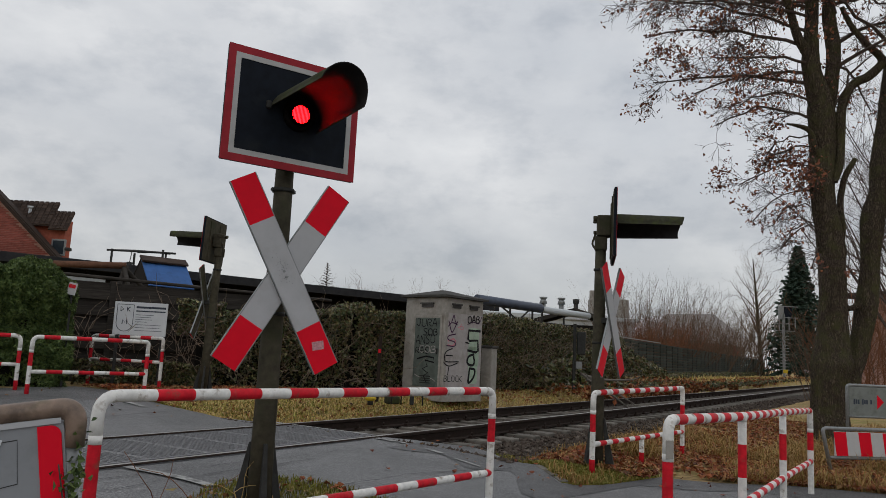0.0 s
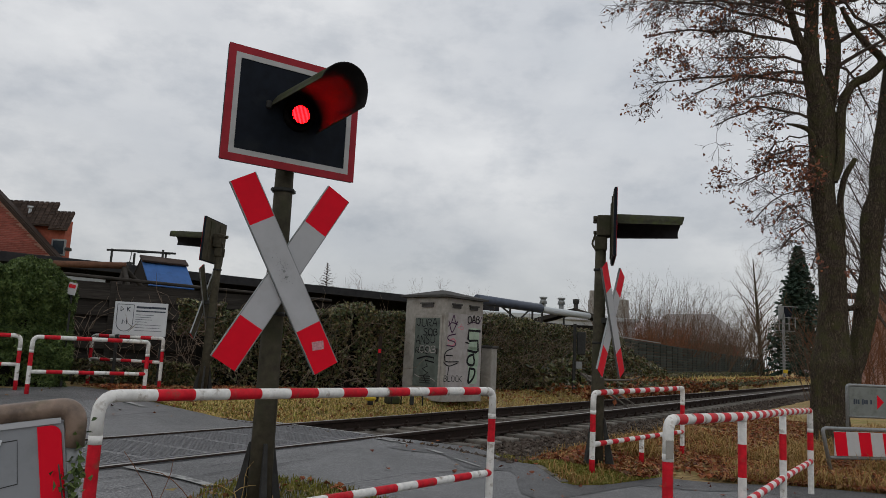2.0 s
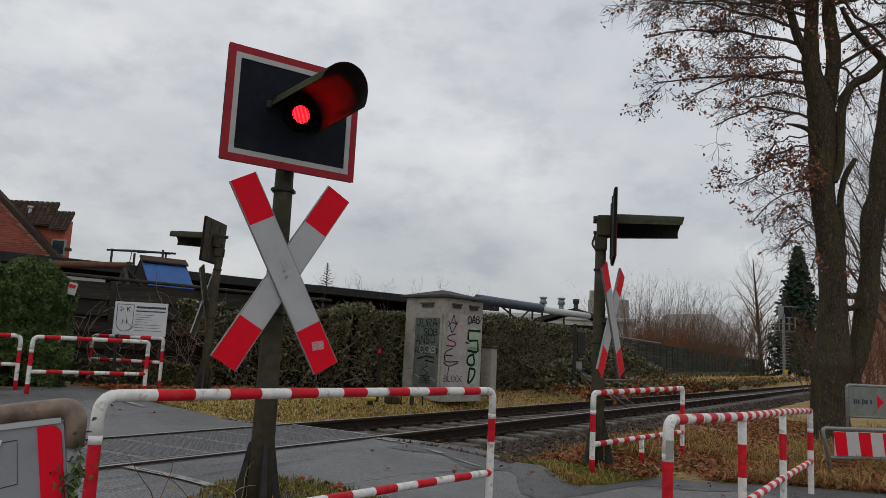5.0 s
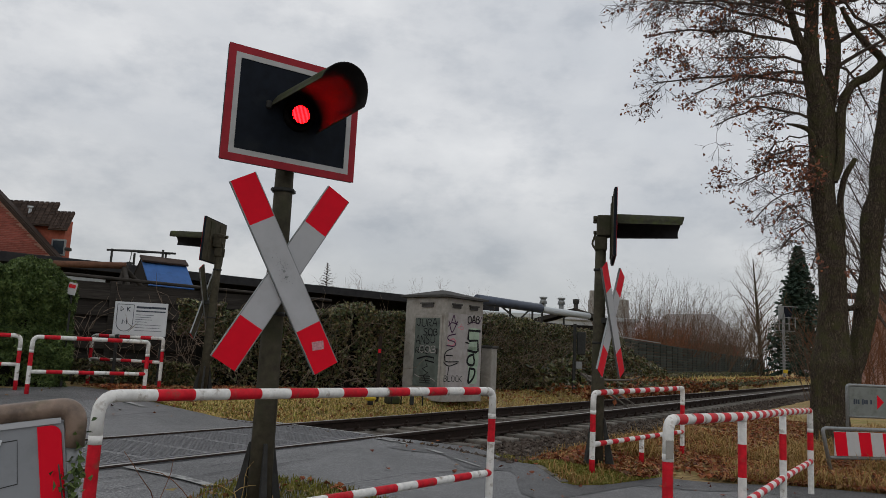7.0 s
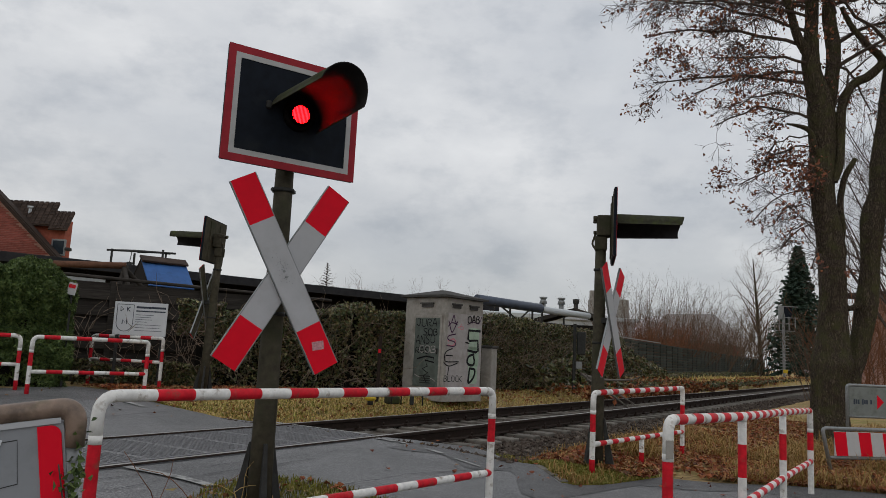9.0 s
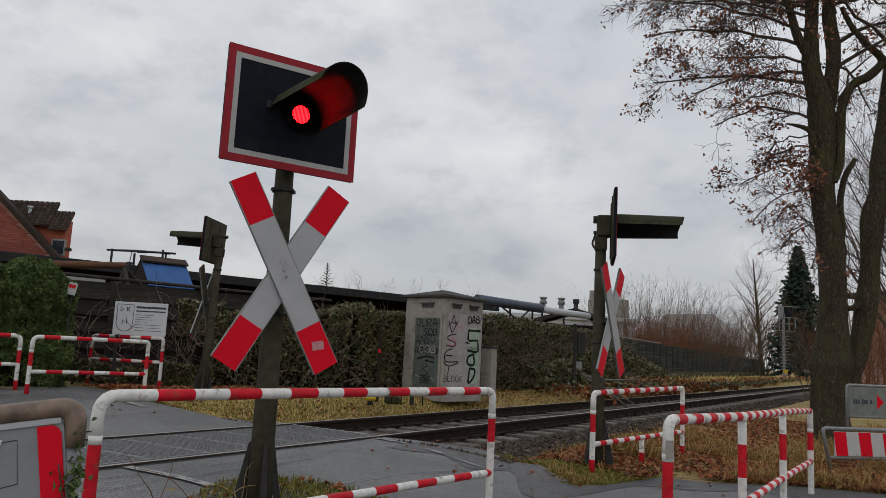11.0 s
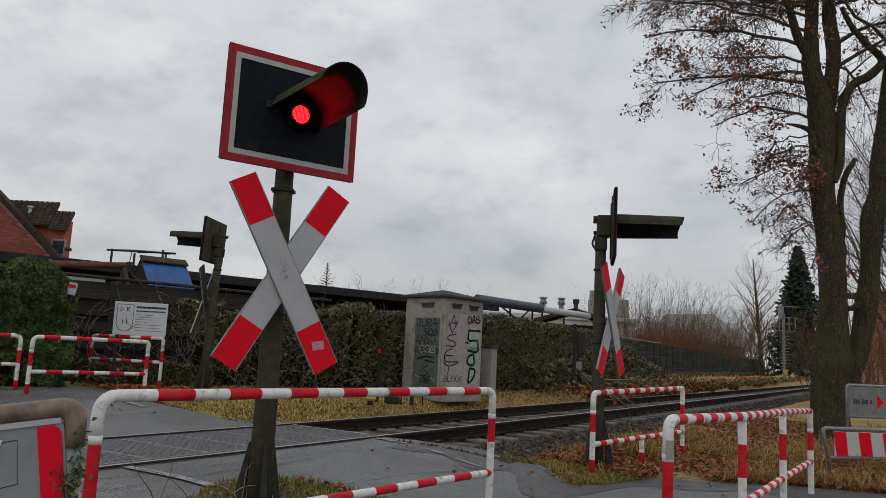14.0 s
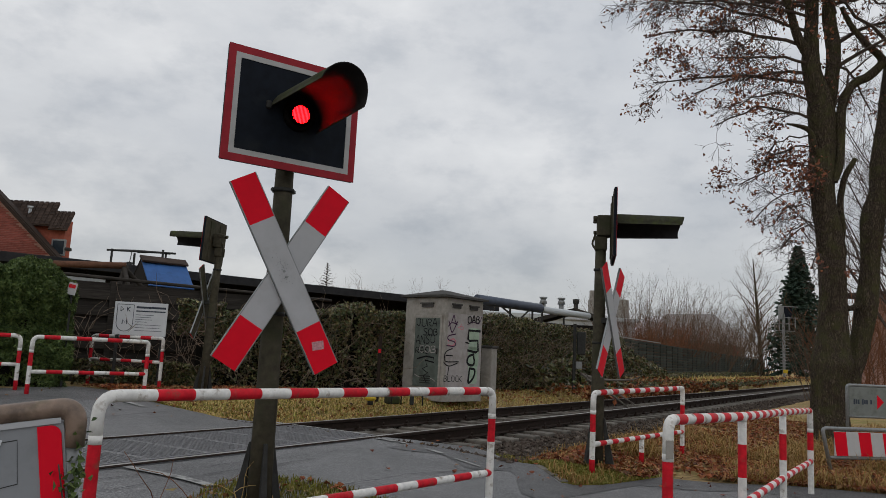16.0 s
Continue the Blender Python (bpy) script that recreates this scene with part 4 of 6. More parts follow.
    for a, b, r in [((6.80, 7.6), (3.4, 8.05), 0.055), ((6.70, 7.3), (3.65, 7.4), 0.06), ((6.72, 6.6), (4.05, 6.85), 0.055), ((6.62, 6.8), (4.5, 6.25), 0.055),
                    ((6.77, 5.9), (4.95, 5.7), 0.045), ((6.76, 5.4), (6.0, 5.2), 0.03), ((6.85, 4.75), (6.1, 4.6), 0.022), ((6.9, 4.0), (6.3, 3.75), 0.018),
                    ((6.8, 8.1), (4.3, 8.2), 0.06), ((6.8, 8.2), (5.2, 8.3), 0.05), ((6.8, 6.2), (5.0, 5.75), 0.04), ((6.8, 8.6), (3.3, 8.7), 0.07),
                    ((6.8, 7.0), (4.6, 6.6), 0.05), ((6.75, 9.0), (4.0, 9.6), 0.07), ((6.8, 5.6), (6.0, 5.3), 0.025), ((6.8, 7.9), (3.6, 7.6), 0.05), ((6.9, 4.5), (6.1, 4.15), 0.02), ((6.9, 5.0), (5.8, 4.85), 0.022), ((6.9, 3.8), (6.3, 3.5), 0.016), ((6.85, 4.2), (6.1, 3.9), 0.018), ((6.9, 3.3), (6.3, 3.0), 0.014)]:
        spec.append(((a[0], Y, a[1]), (b[0], Y + rng.uniform(-1.2, 1.2), b[1]), r * 0.6))
    for a, b, r in [((7.15, 6.9), (8.6, 7.6), 0.04), ((7.9, 4.4), (9.4, 4.9), 0.04), ((8.2, 6.0), (9.6, 6.6), 0.04), ((7.0, 5.9), (7.6, 7.0), 0.03), ((8.4, 7.2), (6.3, 8.4), 0.04),
                    ((7.2, 8.0), (6.0, 9.6), 0.05), ((7.2, 8.6), (8.6, 10.2), 0.05), ((7.8, 3.5), (8.6, 4.4), 0.025), ((7.2, 7.4), (9.0, 8.3), 0.045), ((8.3, 6.6), (10.2, 7.4), 0.045), ((8.1, 5.4), (9.8, 5.6), 0.04), ((7.2, 8.2), (8.4, 8.2), 0.04), ((7.2, 7.0), (8.0, 6.2), 0.03), ((8.0, 4.9), (9.2, 4.2), 0.03)]:
        spec.append(((a[0], Y, a[1]), (b[0], Y + rng.uniform(-0.8, 0.8), b[1]), r))
    for k in range(4):
        a = rng.uniform(0, 6.28)
        z = rng.uniform(8.4, 10.2)
        spec.append(((6.9, Y, z), (6.9 + 2.6 * math.cos(a), Y + 2.9 * math.sin(a), z + rng.uniform(0.2, 1.5)), 0.055))
    for a, b, r in spec:
        pts = [p - inv for p in bent(a, b, rng.uniform(0.05, 0.28), rng)]
        limb(V, F, pts, r, 0.012, 6)
        ln = (pts[-1] - pts[0]).length
        sprout(V, F, pts, r * 0.55, 0.009, 2, rng, tips, 0.2 * ln + 0.46, int(6.6 + 2.4 * ln), -0.01, 0.55, 0.14)
    tagged(raw("crown", V, F, M["twig"], oak), kind="stuff")
    nr = np.random.default_rng(4)
    t = np.array([tuple(p) for p in tips])
    clump = np.array([noise.noise(Vector(p) * 0.9 + Vector((7, 0, 0))) for p in t])
    t = t[(nr.random(len(t)) < (0.07 + 0.46 * np.clip(clump * 2.2, 0, 1)) * np.clip((t[:, 2] - 3.6) / 1.2, 0.1, 1)) & (t[:, 2] < 11)]
    t = np.repeat(t, 3, axis=0) + nr.normal(size=(len(t) * 3, 3)) * 0.05
    v, f = leaves(t, 0.05, nr, 0.0, 1.5)
    ob = tri_mesh("foliage", v, f, M["oak_leaf"], oak)
    tagged(ob, "withered reddish-brown leaves", kind="stuff")


def bare_tree(name, base, height, spread, seed, label, material, n_main=9, r=0.12, depth=2, lean=0.0, group="bare trees"):
    rng = random.Random(seed)
    tr = empty(name, pose(*base), label, "tree", group)
    V, F, tips = [], [], []
    trunk = bent((0, 0, -0.2), (lean, 0, height * 0.86), 0.0, rng, 9)
    limb(V, F, trunk, r, r * 0.15, 8)
    raw("trunk", V, F, M["bark"], tr)
    V, F = [], []
    for k in range(n_main):
        s = 0.25 + 0.7 * k / n_main
        p = trunk[min(8, int(s * 9))]
        a = k * 2.4 + rng.uniform(-0.4, 0.4)
        d = Vector((math.cos(a), math.sin(a), rng.uniform(0.7, 1.6)))
        q = wander(p, d, spread * rng.uniform(0.6, 1.1) * (1.2 - 0.6 * s), 6, 0.1, 0.06, rng)
        rr = r * 0.45 * (1.1 - s)
        limb(V, F, q, rr, 0.012, 4)
        sprout(V, F, q, rr, 0.012, depth - 1, rng, tips, spread * 0.36, 7, 0.05, 0.8, 0.15)
    tagged(raw("crown", V, F, material, tr), kind="stuff")
    return tr


def bush(base, w, h, seed, material, label, n=16, group="bare bushes", r=0.022):
    rng = random.Random(seed)
    tr = empty("bush", pose(*base), label, "bush", group)
    V, F, tips = [], [], []
    for k in range(n):
        p = Vector((rng.uniform(-w, w) * 0.5, rng.uniform(-0.6, 0.6), -0.1))
        d = Vector((rng.gauss(0, 0.28) + p.x * 0.18, rng.gauss(0, 0.25), 1.0))
        q = wander(p, d, h * rng.uniform(0.65, 1.05), 6, 0.07, 0.03, rng)
        limb(V, F, q, r, 0.008, 4)
        sprout(V, F, q, r * 0.8, 0.008, 1, rng, tips, h * 0.3, 8, 0.1, 0.7, 0.25)
    tagged(raw("crown", V, F, material, tr), kind="stuff")
    return tr


def foliage_band(name, path, top, thick, count, size, material, label, category, seed, bottom=0.0, rough=0.18, core=True, twigs=0, aspect=1.4, tuft=0.06):
    """A hedge along a plan path: near-black core standing for inner shade, leaf shell, some bare stems."""
    rng = np.random.default_rng(seed)
    hd = empty(name, pose(*path[0], 0), label, category)
    P = np.array(path, float)
    seg = np.diff(P, axis=0)
    ln = np.hypot(seg[:, 0], seg[:, 1])
    cum = np.concatenate([[0], np.cumsum(ln)])

    def at(s):
        i = np.clip(np.searchsorted(cum, s, side="right") - 1, 0, len(ln) - 1)
        f = (s - cum[i]) / ln[i]
        q = P[i] + seg[i] * f[:, None]
        d = seg[i] / ln[i][:, None]
        return q, np.stack([d[:, 1], -d[:, 0]], 1), f, i
    tops = np.array(top, float)
    s = rng.random(count) * cum[-1]
    q, nr, f, i = at(s)
    tz = tops[i] + (tops[i + 1] - tops[i]) * f
    g = np.array([ground_at(a, b) for a, b in q])
    bump = np.array([noise.noise((a * 1.3, b * 1.3, 2.0)) + 0.5 * noise.noise((a * 4, b * 4, 5.0)) for a, b in q])
    hgt = np.clip(rng.random(count) ** 0.66, 0, 1)
    on_top = rng.random(count) < 0.25
    z = g + bottom + (tz - g - bottom + bump * rough) * np.where(on_top, 0.93 + 0.1 * rng.random(count), hgt)
    b2 = np.array([noise.noise((a * 1.6, zz * 1.8, 9.0)) for a, zz in zip(s, z)])
    off = np.where(on_top, rng.uniform(-0.5, 0.5, count) * thick, (0.5 * thick + b2 * rough * 0.8 + rng.normal(size=count) * 0.05))
    off += tuft * np.array([noise.noise((a * 5.5, zz * 5.5, 4.0)) for a, zz in zip(s, z)])
    c = np.stack([q[:, 0] + nr[:, 0] * off - path[0][0], q[:, 1] + nr[:, 1] * off - path[0][1], z], 1)
    v, fc = leaves(c, size, rng, 0.0, aspect)
    tagged(tri_mesh("foliage", v, fc, material, hd), kind="stuff")
    # added solid whose black colour paints the hedge's inner shade
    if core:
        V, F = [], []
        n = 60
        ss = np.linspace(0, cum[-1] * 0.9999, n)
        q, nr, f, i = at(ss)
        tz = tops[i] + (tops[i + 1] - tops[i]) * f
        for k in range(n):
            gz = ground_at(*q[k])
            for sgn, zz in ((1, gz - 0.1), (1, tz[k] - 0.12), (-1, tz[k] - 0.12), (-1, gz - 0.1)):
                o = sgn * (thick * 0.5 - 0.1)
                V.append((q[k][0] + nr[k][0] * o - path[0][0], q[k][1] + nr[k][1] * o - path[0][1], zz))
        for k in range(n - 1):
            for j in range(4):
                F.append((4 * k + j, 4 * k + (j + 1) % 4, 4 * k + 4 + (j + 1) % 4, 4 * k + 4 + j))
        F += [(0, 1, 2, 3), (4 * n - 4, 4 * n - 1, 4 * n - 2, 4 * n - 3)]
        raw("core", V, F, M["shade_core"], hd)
    if twigs:
        r2 = random.Random(seed)
        V, F = [], []
        ss = rng.random(twigs) * cum[-1]
        q, nr, f, i = at(ss)
        for k in range(twigs):
            o = thick * 0.5 + r2.uniform(-0.02, 0.12)
            gz = ground_at(*q[k])
            p = Vector((q[k][0] + nr[k][0] * o - path[0][0], q[k][1] + nr[k][1] * o - path[0][1], gz + r2.uniform(0, 1.3)))
            pts = wander(p, Vector((r2.gauss(0, 0.5), r2.gauss(0, 0.4), r2.uniform(0.1, 1))), r2.uniform(0.4, 1.1), 5, 0.3, -0.03, r2)
            limb(V, F, pts, 0.007, 0.003, 3)
        tagged(raw("tangle", V, F, M["hedge_twig"], hd), kind="stuff")
    return hd


build_oak()
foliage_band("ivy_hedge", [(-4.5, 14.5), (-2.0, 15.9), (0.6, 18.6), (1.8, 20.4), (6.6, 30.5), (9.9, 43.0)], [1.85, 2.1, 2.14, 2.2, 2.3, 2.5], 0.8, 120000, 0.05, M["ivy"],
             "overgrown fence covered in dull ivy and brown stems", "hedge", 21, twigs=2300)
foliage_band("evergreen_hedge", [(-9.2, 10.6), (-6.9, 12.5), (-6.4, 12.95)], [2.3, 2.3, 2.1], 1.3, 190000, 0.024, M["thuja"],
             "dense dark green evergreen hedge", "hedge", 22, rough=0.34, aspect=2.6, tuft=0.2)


foliage_band("ivy_clump", [(-4.85, 14.1), (-4.15, 14.6)], [2.0, 2.08], 0.3, 3200, 0.055, M["ivy"],
             "ivy clump hanging over the dark board fence", "ivy", 23, bottom=0.95, core=False, twigs=40)
foliage_band("weeds", [(-6.3, 13.45), (-4.9, 13.75), (-4.2, 14.2)], [0.75, 0.8, 0.9], 0.4, 6500, 0.05, M["ivy"],
             "low weeds and dead stems before the board fence", "weeds", 24, core=False, twigs=90)


def build_conifer(base, h, r):
    rng = random.Random(8)
    tr = empty("conifer", pose(*base), "dark blue-green conifer with drooping tiers", "tree")
    V, F = [], []
    limb(V, F, [Vector((0, 0, 0)), Vector((0, 0, h))], 0.2, 0.02, 8)
    raw("trunk", V, F, M["bark"], tr)
    nr = np.random.default_rng(9)
    V, F = [], []
    cs = []
    for k in range(330):
        s = (k / 330) ** 0.8
        z = 0.6 + s * (h - 0.7)
        rr = r * (1 - s) ** 0.85 * rng.uniform(0.75, 1.1) + 0.12
        a = k * 2.39996
        tip = Vector((math.cos(a) * rr, math.sin(a) * rr, z - rr * 0.22))
        limb(V, F, [Vector((0, 0, z)), Vector((tip.x * 0.5, tip.y * 0.5, z - rr * 0.02)), tip], 0.03, 0.01, 3)
        n = int(26 * (0.4 + rr / r))
        t = nr.random(n) ** 0.7
        p = np.stack([tip.x * t, tip.y * t, z - rr * 0.22 * t ** 1.5], 1) + nr.normal(size=(n, 3)) * np.array([0.13, 0.13, 0.05])
        cs.append(p)
    tagged(raw("crown", V, F, M["twig"], tr), kind="stuff")
    v, f = leaves(np.concatenate(cs), 0.38, nr, 0.55, 2.0)
    tagged(tri_mesh("needles", v, f, M["fir"], tr), kind="stuff")


build_conifer((46.4, 98, 0.5), 17.0, 4.9)
bare_tree("bare_tree", (48.0, 113, 0.5), 20.0, 7.0, 31, "tall slender bare tree with ivy on its stem", M["twig_far"], 26, 0.42, 2, -1.3)
for k, (x, y, w, h, mt) in enumerate([(12.6, 49, 3.4, 6.6, 0), (14.6, 51, 3.6, 6.4, 0), (16.6, 52, 3.6, 6.2, 0), (18.6, 53, 3.6, 5.6, 0), (20.6, 55, 3.5, 5.2, 0),
                                      (22.9, 58, 3.2, 5.6, 0), (24.6, 60, 3.2, 6.0, 0), (27.0, 62, 3.0, 5.4, 0), (10.6, 40, 3.0, 3.0, 1), (12.0, 42, 2.8, 2.8, 1), (40, 83, 4, 4.6, 1), (43, 87, 4, 5.0, 1), (8.0, 34, 2.4, 2.4, 1), (19.5, 56, 3.4, 4.4, 0), (15.5, 50, 3.4, 5.2, 0), (13.3, 47, 3.2, 4.0, 1), (16.0, 52, 3.4, 3.8, 1), (18.6, 57, 3.4, 3.8, 1), (20.8, 62, 3.4, 3.8, 0), (22.6, 66, 3.4, 4.4, 1)]):
    ratio = x / y
    far = max(1.3, (13.4 / (0.545 - ratio) + 12) / y) if ratio < 0.45 else 1.3
    bush((x * far, y * far, 0.45), w * far, h * 0.95 * far, 40 + k, M["rust_plant"] if mt else M["twig_far"], "russet winter shrub behind the fence" if mt else "tall bare shrub behind the green fence", 30, "bushes behind the fence", 0.032 * far)
for k, (x, y, w, h, mt) in enumerate([(15.0, 25.5, 3.2, 4.0, 1), (17.6, 29, 3.6, 4.6, 1), (16.2, 30.5, 3.0, 3.6, 0)]):
    bush((x, y, 0.2), w, h, 120 + k, M["rust_plant"] if mt else M["twig_far"], "dense winter shrub beyond the oak", 34, "shrubs beyond the oak", 0.02)
for k, (x, y, h, sp) in enumerate([(13.9, 22.5, 9.6, 6.0), (18.6, 29, 10, 7.0), (24.8, 40, 12, 8.5)]):
    bare_tree("bare_tree", (x, y, 0.2), h, sp, 60 + k, "bare deciduous tree behind the oak", M["twig"], 22, 0.14, 3)
for k, (x, y, h) in enumerate([(-9.5, 62, 7.0), (-8.0, 63, 6.8), (-4.0, 62, 6.5), (1.0, 64, 6.4)]):
    bush((x, y, 0.4), 2.6, h, 80 + k, M["twig_far"], "far bare treetop showing over the shed", 14, "far treetops")
build_small = empty("young_fir", pose(-9.1, 60, 0.4), "small thin fir showing over the shed roof", "tree")
V, F = [], []
limb(V, F, [Vector((0, 0, 0)), Vector((0, 0, 7.6))], 0.06, 0.01, 5)
for k in range(60):
    z = 4.6 + 2.9 * k / 60
    a = k * 2.4
    rr = 0.95 * (1 - k / 62) + 0.05
    limb(V, F, [Vector((0, 0, z)), Vector((math.cos(a) * rr, math.sin(a) * rr, z + 0.1))], 0.04, 0.015, 3)
tagged(raw("crown", V, F, M["twig"], build_small), kind="stuff")

# ---- fences ----


def board_mesh(name, sx, sy, sz, material, bevel=0.004):
    me = bpy.data.meshes.new(name)
    bm = boxm(sx, sy, sz, Matrix(), bevel)
    bm.to_mesh(me)
    bm.free()
    me.materials.append(material)
    return me


def build_wood_fence():
    a, b = Vector((-7.6, 13.4)), Vector((-2.4, 17.05))
    d = (b - a).normalized()
    rz = math.degrees(math.atan2(d.y, d.x))
    rng = random.Random(2)
    fence = empty("wooden_fence", pose(a.x, a.y, 0), "dark weathered horizontal board fence", "fence")
    bd = board_mesh("board", 1.66, 0.025, 0.172, M["old_wood"])
    ps = board_mesh("post", 0.1, 0.1, 2.2, M["old_wood"], 0.01)
    n = int((b - a).length / 1.7)
    for k in range(n + 1):
        p = d * (k * 1.7)
        o = new("post", ps)
        o.parent = fence
        o.matrix_basis = pose(p.x, p.y, 1.2, 0, 0, rz)
        if k < n:
            for j in range(12):
                q = d * (k * 1.7 + 0.85) + Vector((-d.y, d.x)) * (0.03 if j % 2 else -0.03)
                o = new("board", bd)
                o.parent = fence
                o.matrix_basis = pose(q.x, q.y, 0.5 + j * 0.152, 0, rng.uniform(-0.4, 0.4), rz)
    bm = bmesh.new()
    tube(bm, [(0, 0, 2.36), (d.x * 6.3, d.y * 6.3, 2.3)], 0.035, 8)
    part("top_beam", bm, M["old_wood"], fence)


def build_green_fence():
    a, b = Vector((9.6, 42.2)), Vector((46, 109))
    d = (b - a).normalized()
    rz = math.degrees(math.atan2(d.y, d.x))
    L = (b - a).length
    fence = empty("panel_fence", pose(a.x, a.y, 0), "long grey-green board fence with dark posts", "fence")
    w = 2.0
    bd = board_mesh("board", w - 0.06, 0.03, 0.19, M["green_fence"], 0.0)
    ps = board_mesh("post", 0.06, 0.08, 2.35, M["dark_steel"], 0.0)
    n = int(L / w)
    for k in range(n):
        p = d * (k * w)
        o = new("post", ps)
        o.parent = fence
        o.matrix_basis = pose(p.x, p.y, 1.5, 0, 0, rz)
        if k < 33:
            for j in range(11):
                q = d * (k * w + w / 2)
                o = new("board", bd)
                o.parent = fence
                o.matrix_basis = pose(q.x, q.y, 0.55 + j * 0.2, 0, 0, rz) @ pose(0, 0, 0, 26)
        else:
            bm = bmesh.new()
            for j in range(11):
                q = d * (k * w + w / 2)
                box(bm, w - 0.06, 0.03, 0.19, pose(q.x, q.y, 0.55 + j * 0.2, 0, 0, rz) @ pose(0, 0, 0, 26))
            part("panel", bm, M["green_fence"], fence)
    bm = boxm(w * 6, 0.08, 0.05, pose(d.x * 6, d.y * 6, 2.72, 0, 0, rz))
    part("capping", bm, M["galv"], fence)


build_wood_fence()
build_green_fence()

# ---- hut with graffiti ----


def build_hut():
    c0 = Vector((0.12, 15.6))
    hut = empty("switch_hut", pose(c0.x, c0.y, 0.44, 0, 0, TRACK_RZ - 10), "small grey concrete railway switch hut covered in graffiti", "hut")
    # local x runs along the railway, y away from it; the near corner is the origin
    Lx, Ly, Hh = 1.24, 1.14, 1.97
    part("wall", boxm(Lx, Ly, Hh, pose(Lx / 2, Ly / 2, Hh / 2), 0.02), M["concrete"], hut)
    part("plinth", boxm(Lx + 0.04, Ly + 0.04, 0.2, pose(Lx / 2, Ly / 2, -0.06), 0.01), M["concrete"], hut)
    bm = bmesh.new()
    o = 0.085
    lo = [bm.verts.new(p) for p in ((-o, -o, Hh), (Lx + o, -o, Hh), (Lx + o, Ly + o, Hh), (-o, Ly + o, Hh))]
    hi = [bm.verts.new(p) for p in ((-o, -o, Hh + 0.045), (Lx + o, -o, Hh + 0.045), (Lx + o, Ly + o, Hh + 0.045), (-o, Ly + o, Hh + 0.045))]
    top = [bm.verts.new((Lx * 0.42, Ly / 2, Hh + 0.2)), bm.verts.new((Lx * 0.58, Ly / 2, Hh + 0.2))]
    bm.faces.new(lo[::-1])
    for k in range(4):
        bm.faces.new((lo[k], lo[(k + 1) % 4], hi[(k + 1) % 4], hi[k]))
    bm.faces.new((hi[0], hi[1], top[1], top[0]))
    bm.faces.new((hi[1], hi[2], top[1]))
    bm.faces.new((hi[2], hi[3], top[0], top[1]))
    bm.faces.new((hi[3], hi[0], top[0]))
    part("roof", bm, M["roof_felt"], hut)
    # door on the end face (x = 0), which looks back along the railway
    fe = Matrix.Translation((-0.002, 0, 0)) @ pose(0, 0, 0, 0, 0, -90)   # local x runs to -y, front is -x
    door = part("door", boxm(0.03, 0.7, 1.42, pose(-0.012, 0.46, 0.83), 0.006), M["cab_door"], hut, "grey-green sheet door with scrawled tags")
    bm = bmesh.new()
    for yy, zz, sy, sz in ((0.46, 1.56, 0.8, 0.05), (0.085, 0.83, 0.05, 1.42), (0.835, 0.83, 0.05, 1.42)):
        box(bm, 0.04, sy, sz, pose(-0.012, yy, zz), 0.004)
    part("door_frame", bm, M["concrete"], door)
    part("handle", boxm(0.03, 0.03, 0.12, pose(-0.04, 0.16, 0.85), 0.006), M["dark_steel"], door)
    bm = bmesh.new()
    for j in range(4):
        box(bm, 0.012, 0.3, 0.018, pose(-0.032, 0.46, 0.2 + j * 0.045))
    part("louvre", bm, M["dark_steel"], door)
    for fx, fy, along_y in ((-0.01, 0.5, True), (0.34, -0.01, False), (0.9, -0.01, False)):
        bm = bmesh.new()
        if along_y:
            box(bm, 0.06, 0.36, 0.03, pose(fx - 0.01, fy, 1.84))
            box(bm, 0.03, 0.32, 0.08, pose(fx, fy, 1.8))
        else:
            box(bm, 0.3, 0.06, 0.03, pose(fx, fy - 0.01, 1.84))
            box(bm, 0.26, 0.03, 0.08, pose(fx, fy, 1.8))
        part("vent", bm, M["roof_felt"], hut)
    # overpainted pale patch and sprayed letters on the long face (y = 0)
    part("painted_patch", boxm(1.12, 0.006, 1.55, pose(0.65, -0.003, 0.88), 0.0), M["cab_white"], hut)
    face = Matrix.Translation((0, -0.010, 0.16)) @ Matrix.Diagonal((1, 1, 0.91, 1))
    over = Matrix.Translation((0, -0.0125, 0.16)) @ Matrix.Diagonal((1, 1, 0.91, 1))

    def soft(pts, n=5):
        """Rounds a hand-drawn stroke."""
        out = [pts[0]]
        for a, b, c in zip(pts, pts[1:], pts[2:]):
            p, r = ((a[0] + b[0]) / 2, (a[1] + b[1]) / 2), ((b[0] + c[0]) / 2, (b[1] + c[1]) / 2)
            for k in range(n):
                t = k / n
                out.append(tuple(p[i] * (1 - t) ** 2 + 2 * b[i] * t * (1 - t) + r[i] * t * t for i in (0, 1)))
        out.append(pts[-1])
        return out

    def stroke(pts, w, mt, base=face, round_it=True):
        bm = bmesh.new()
        ribbon(bm, soft(pts) if round_it else pts, w, base)
        part("graffiti", bm, mt, hut)

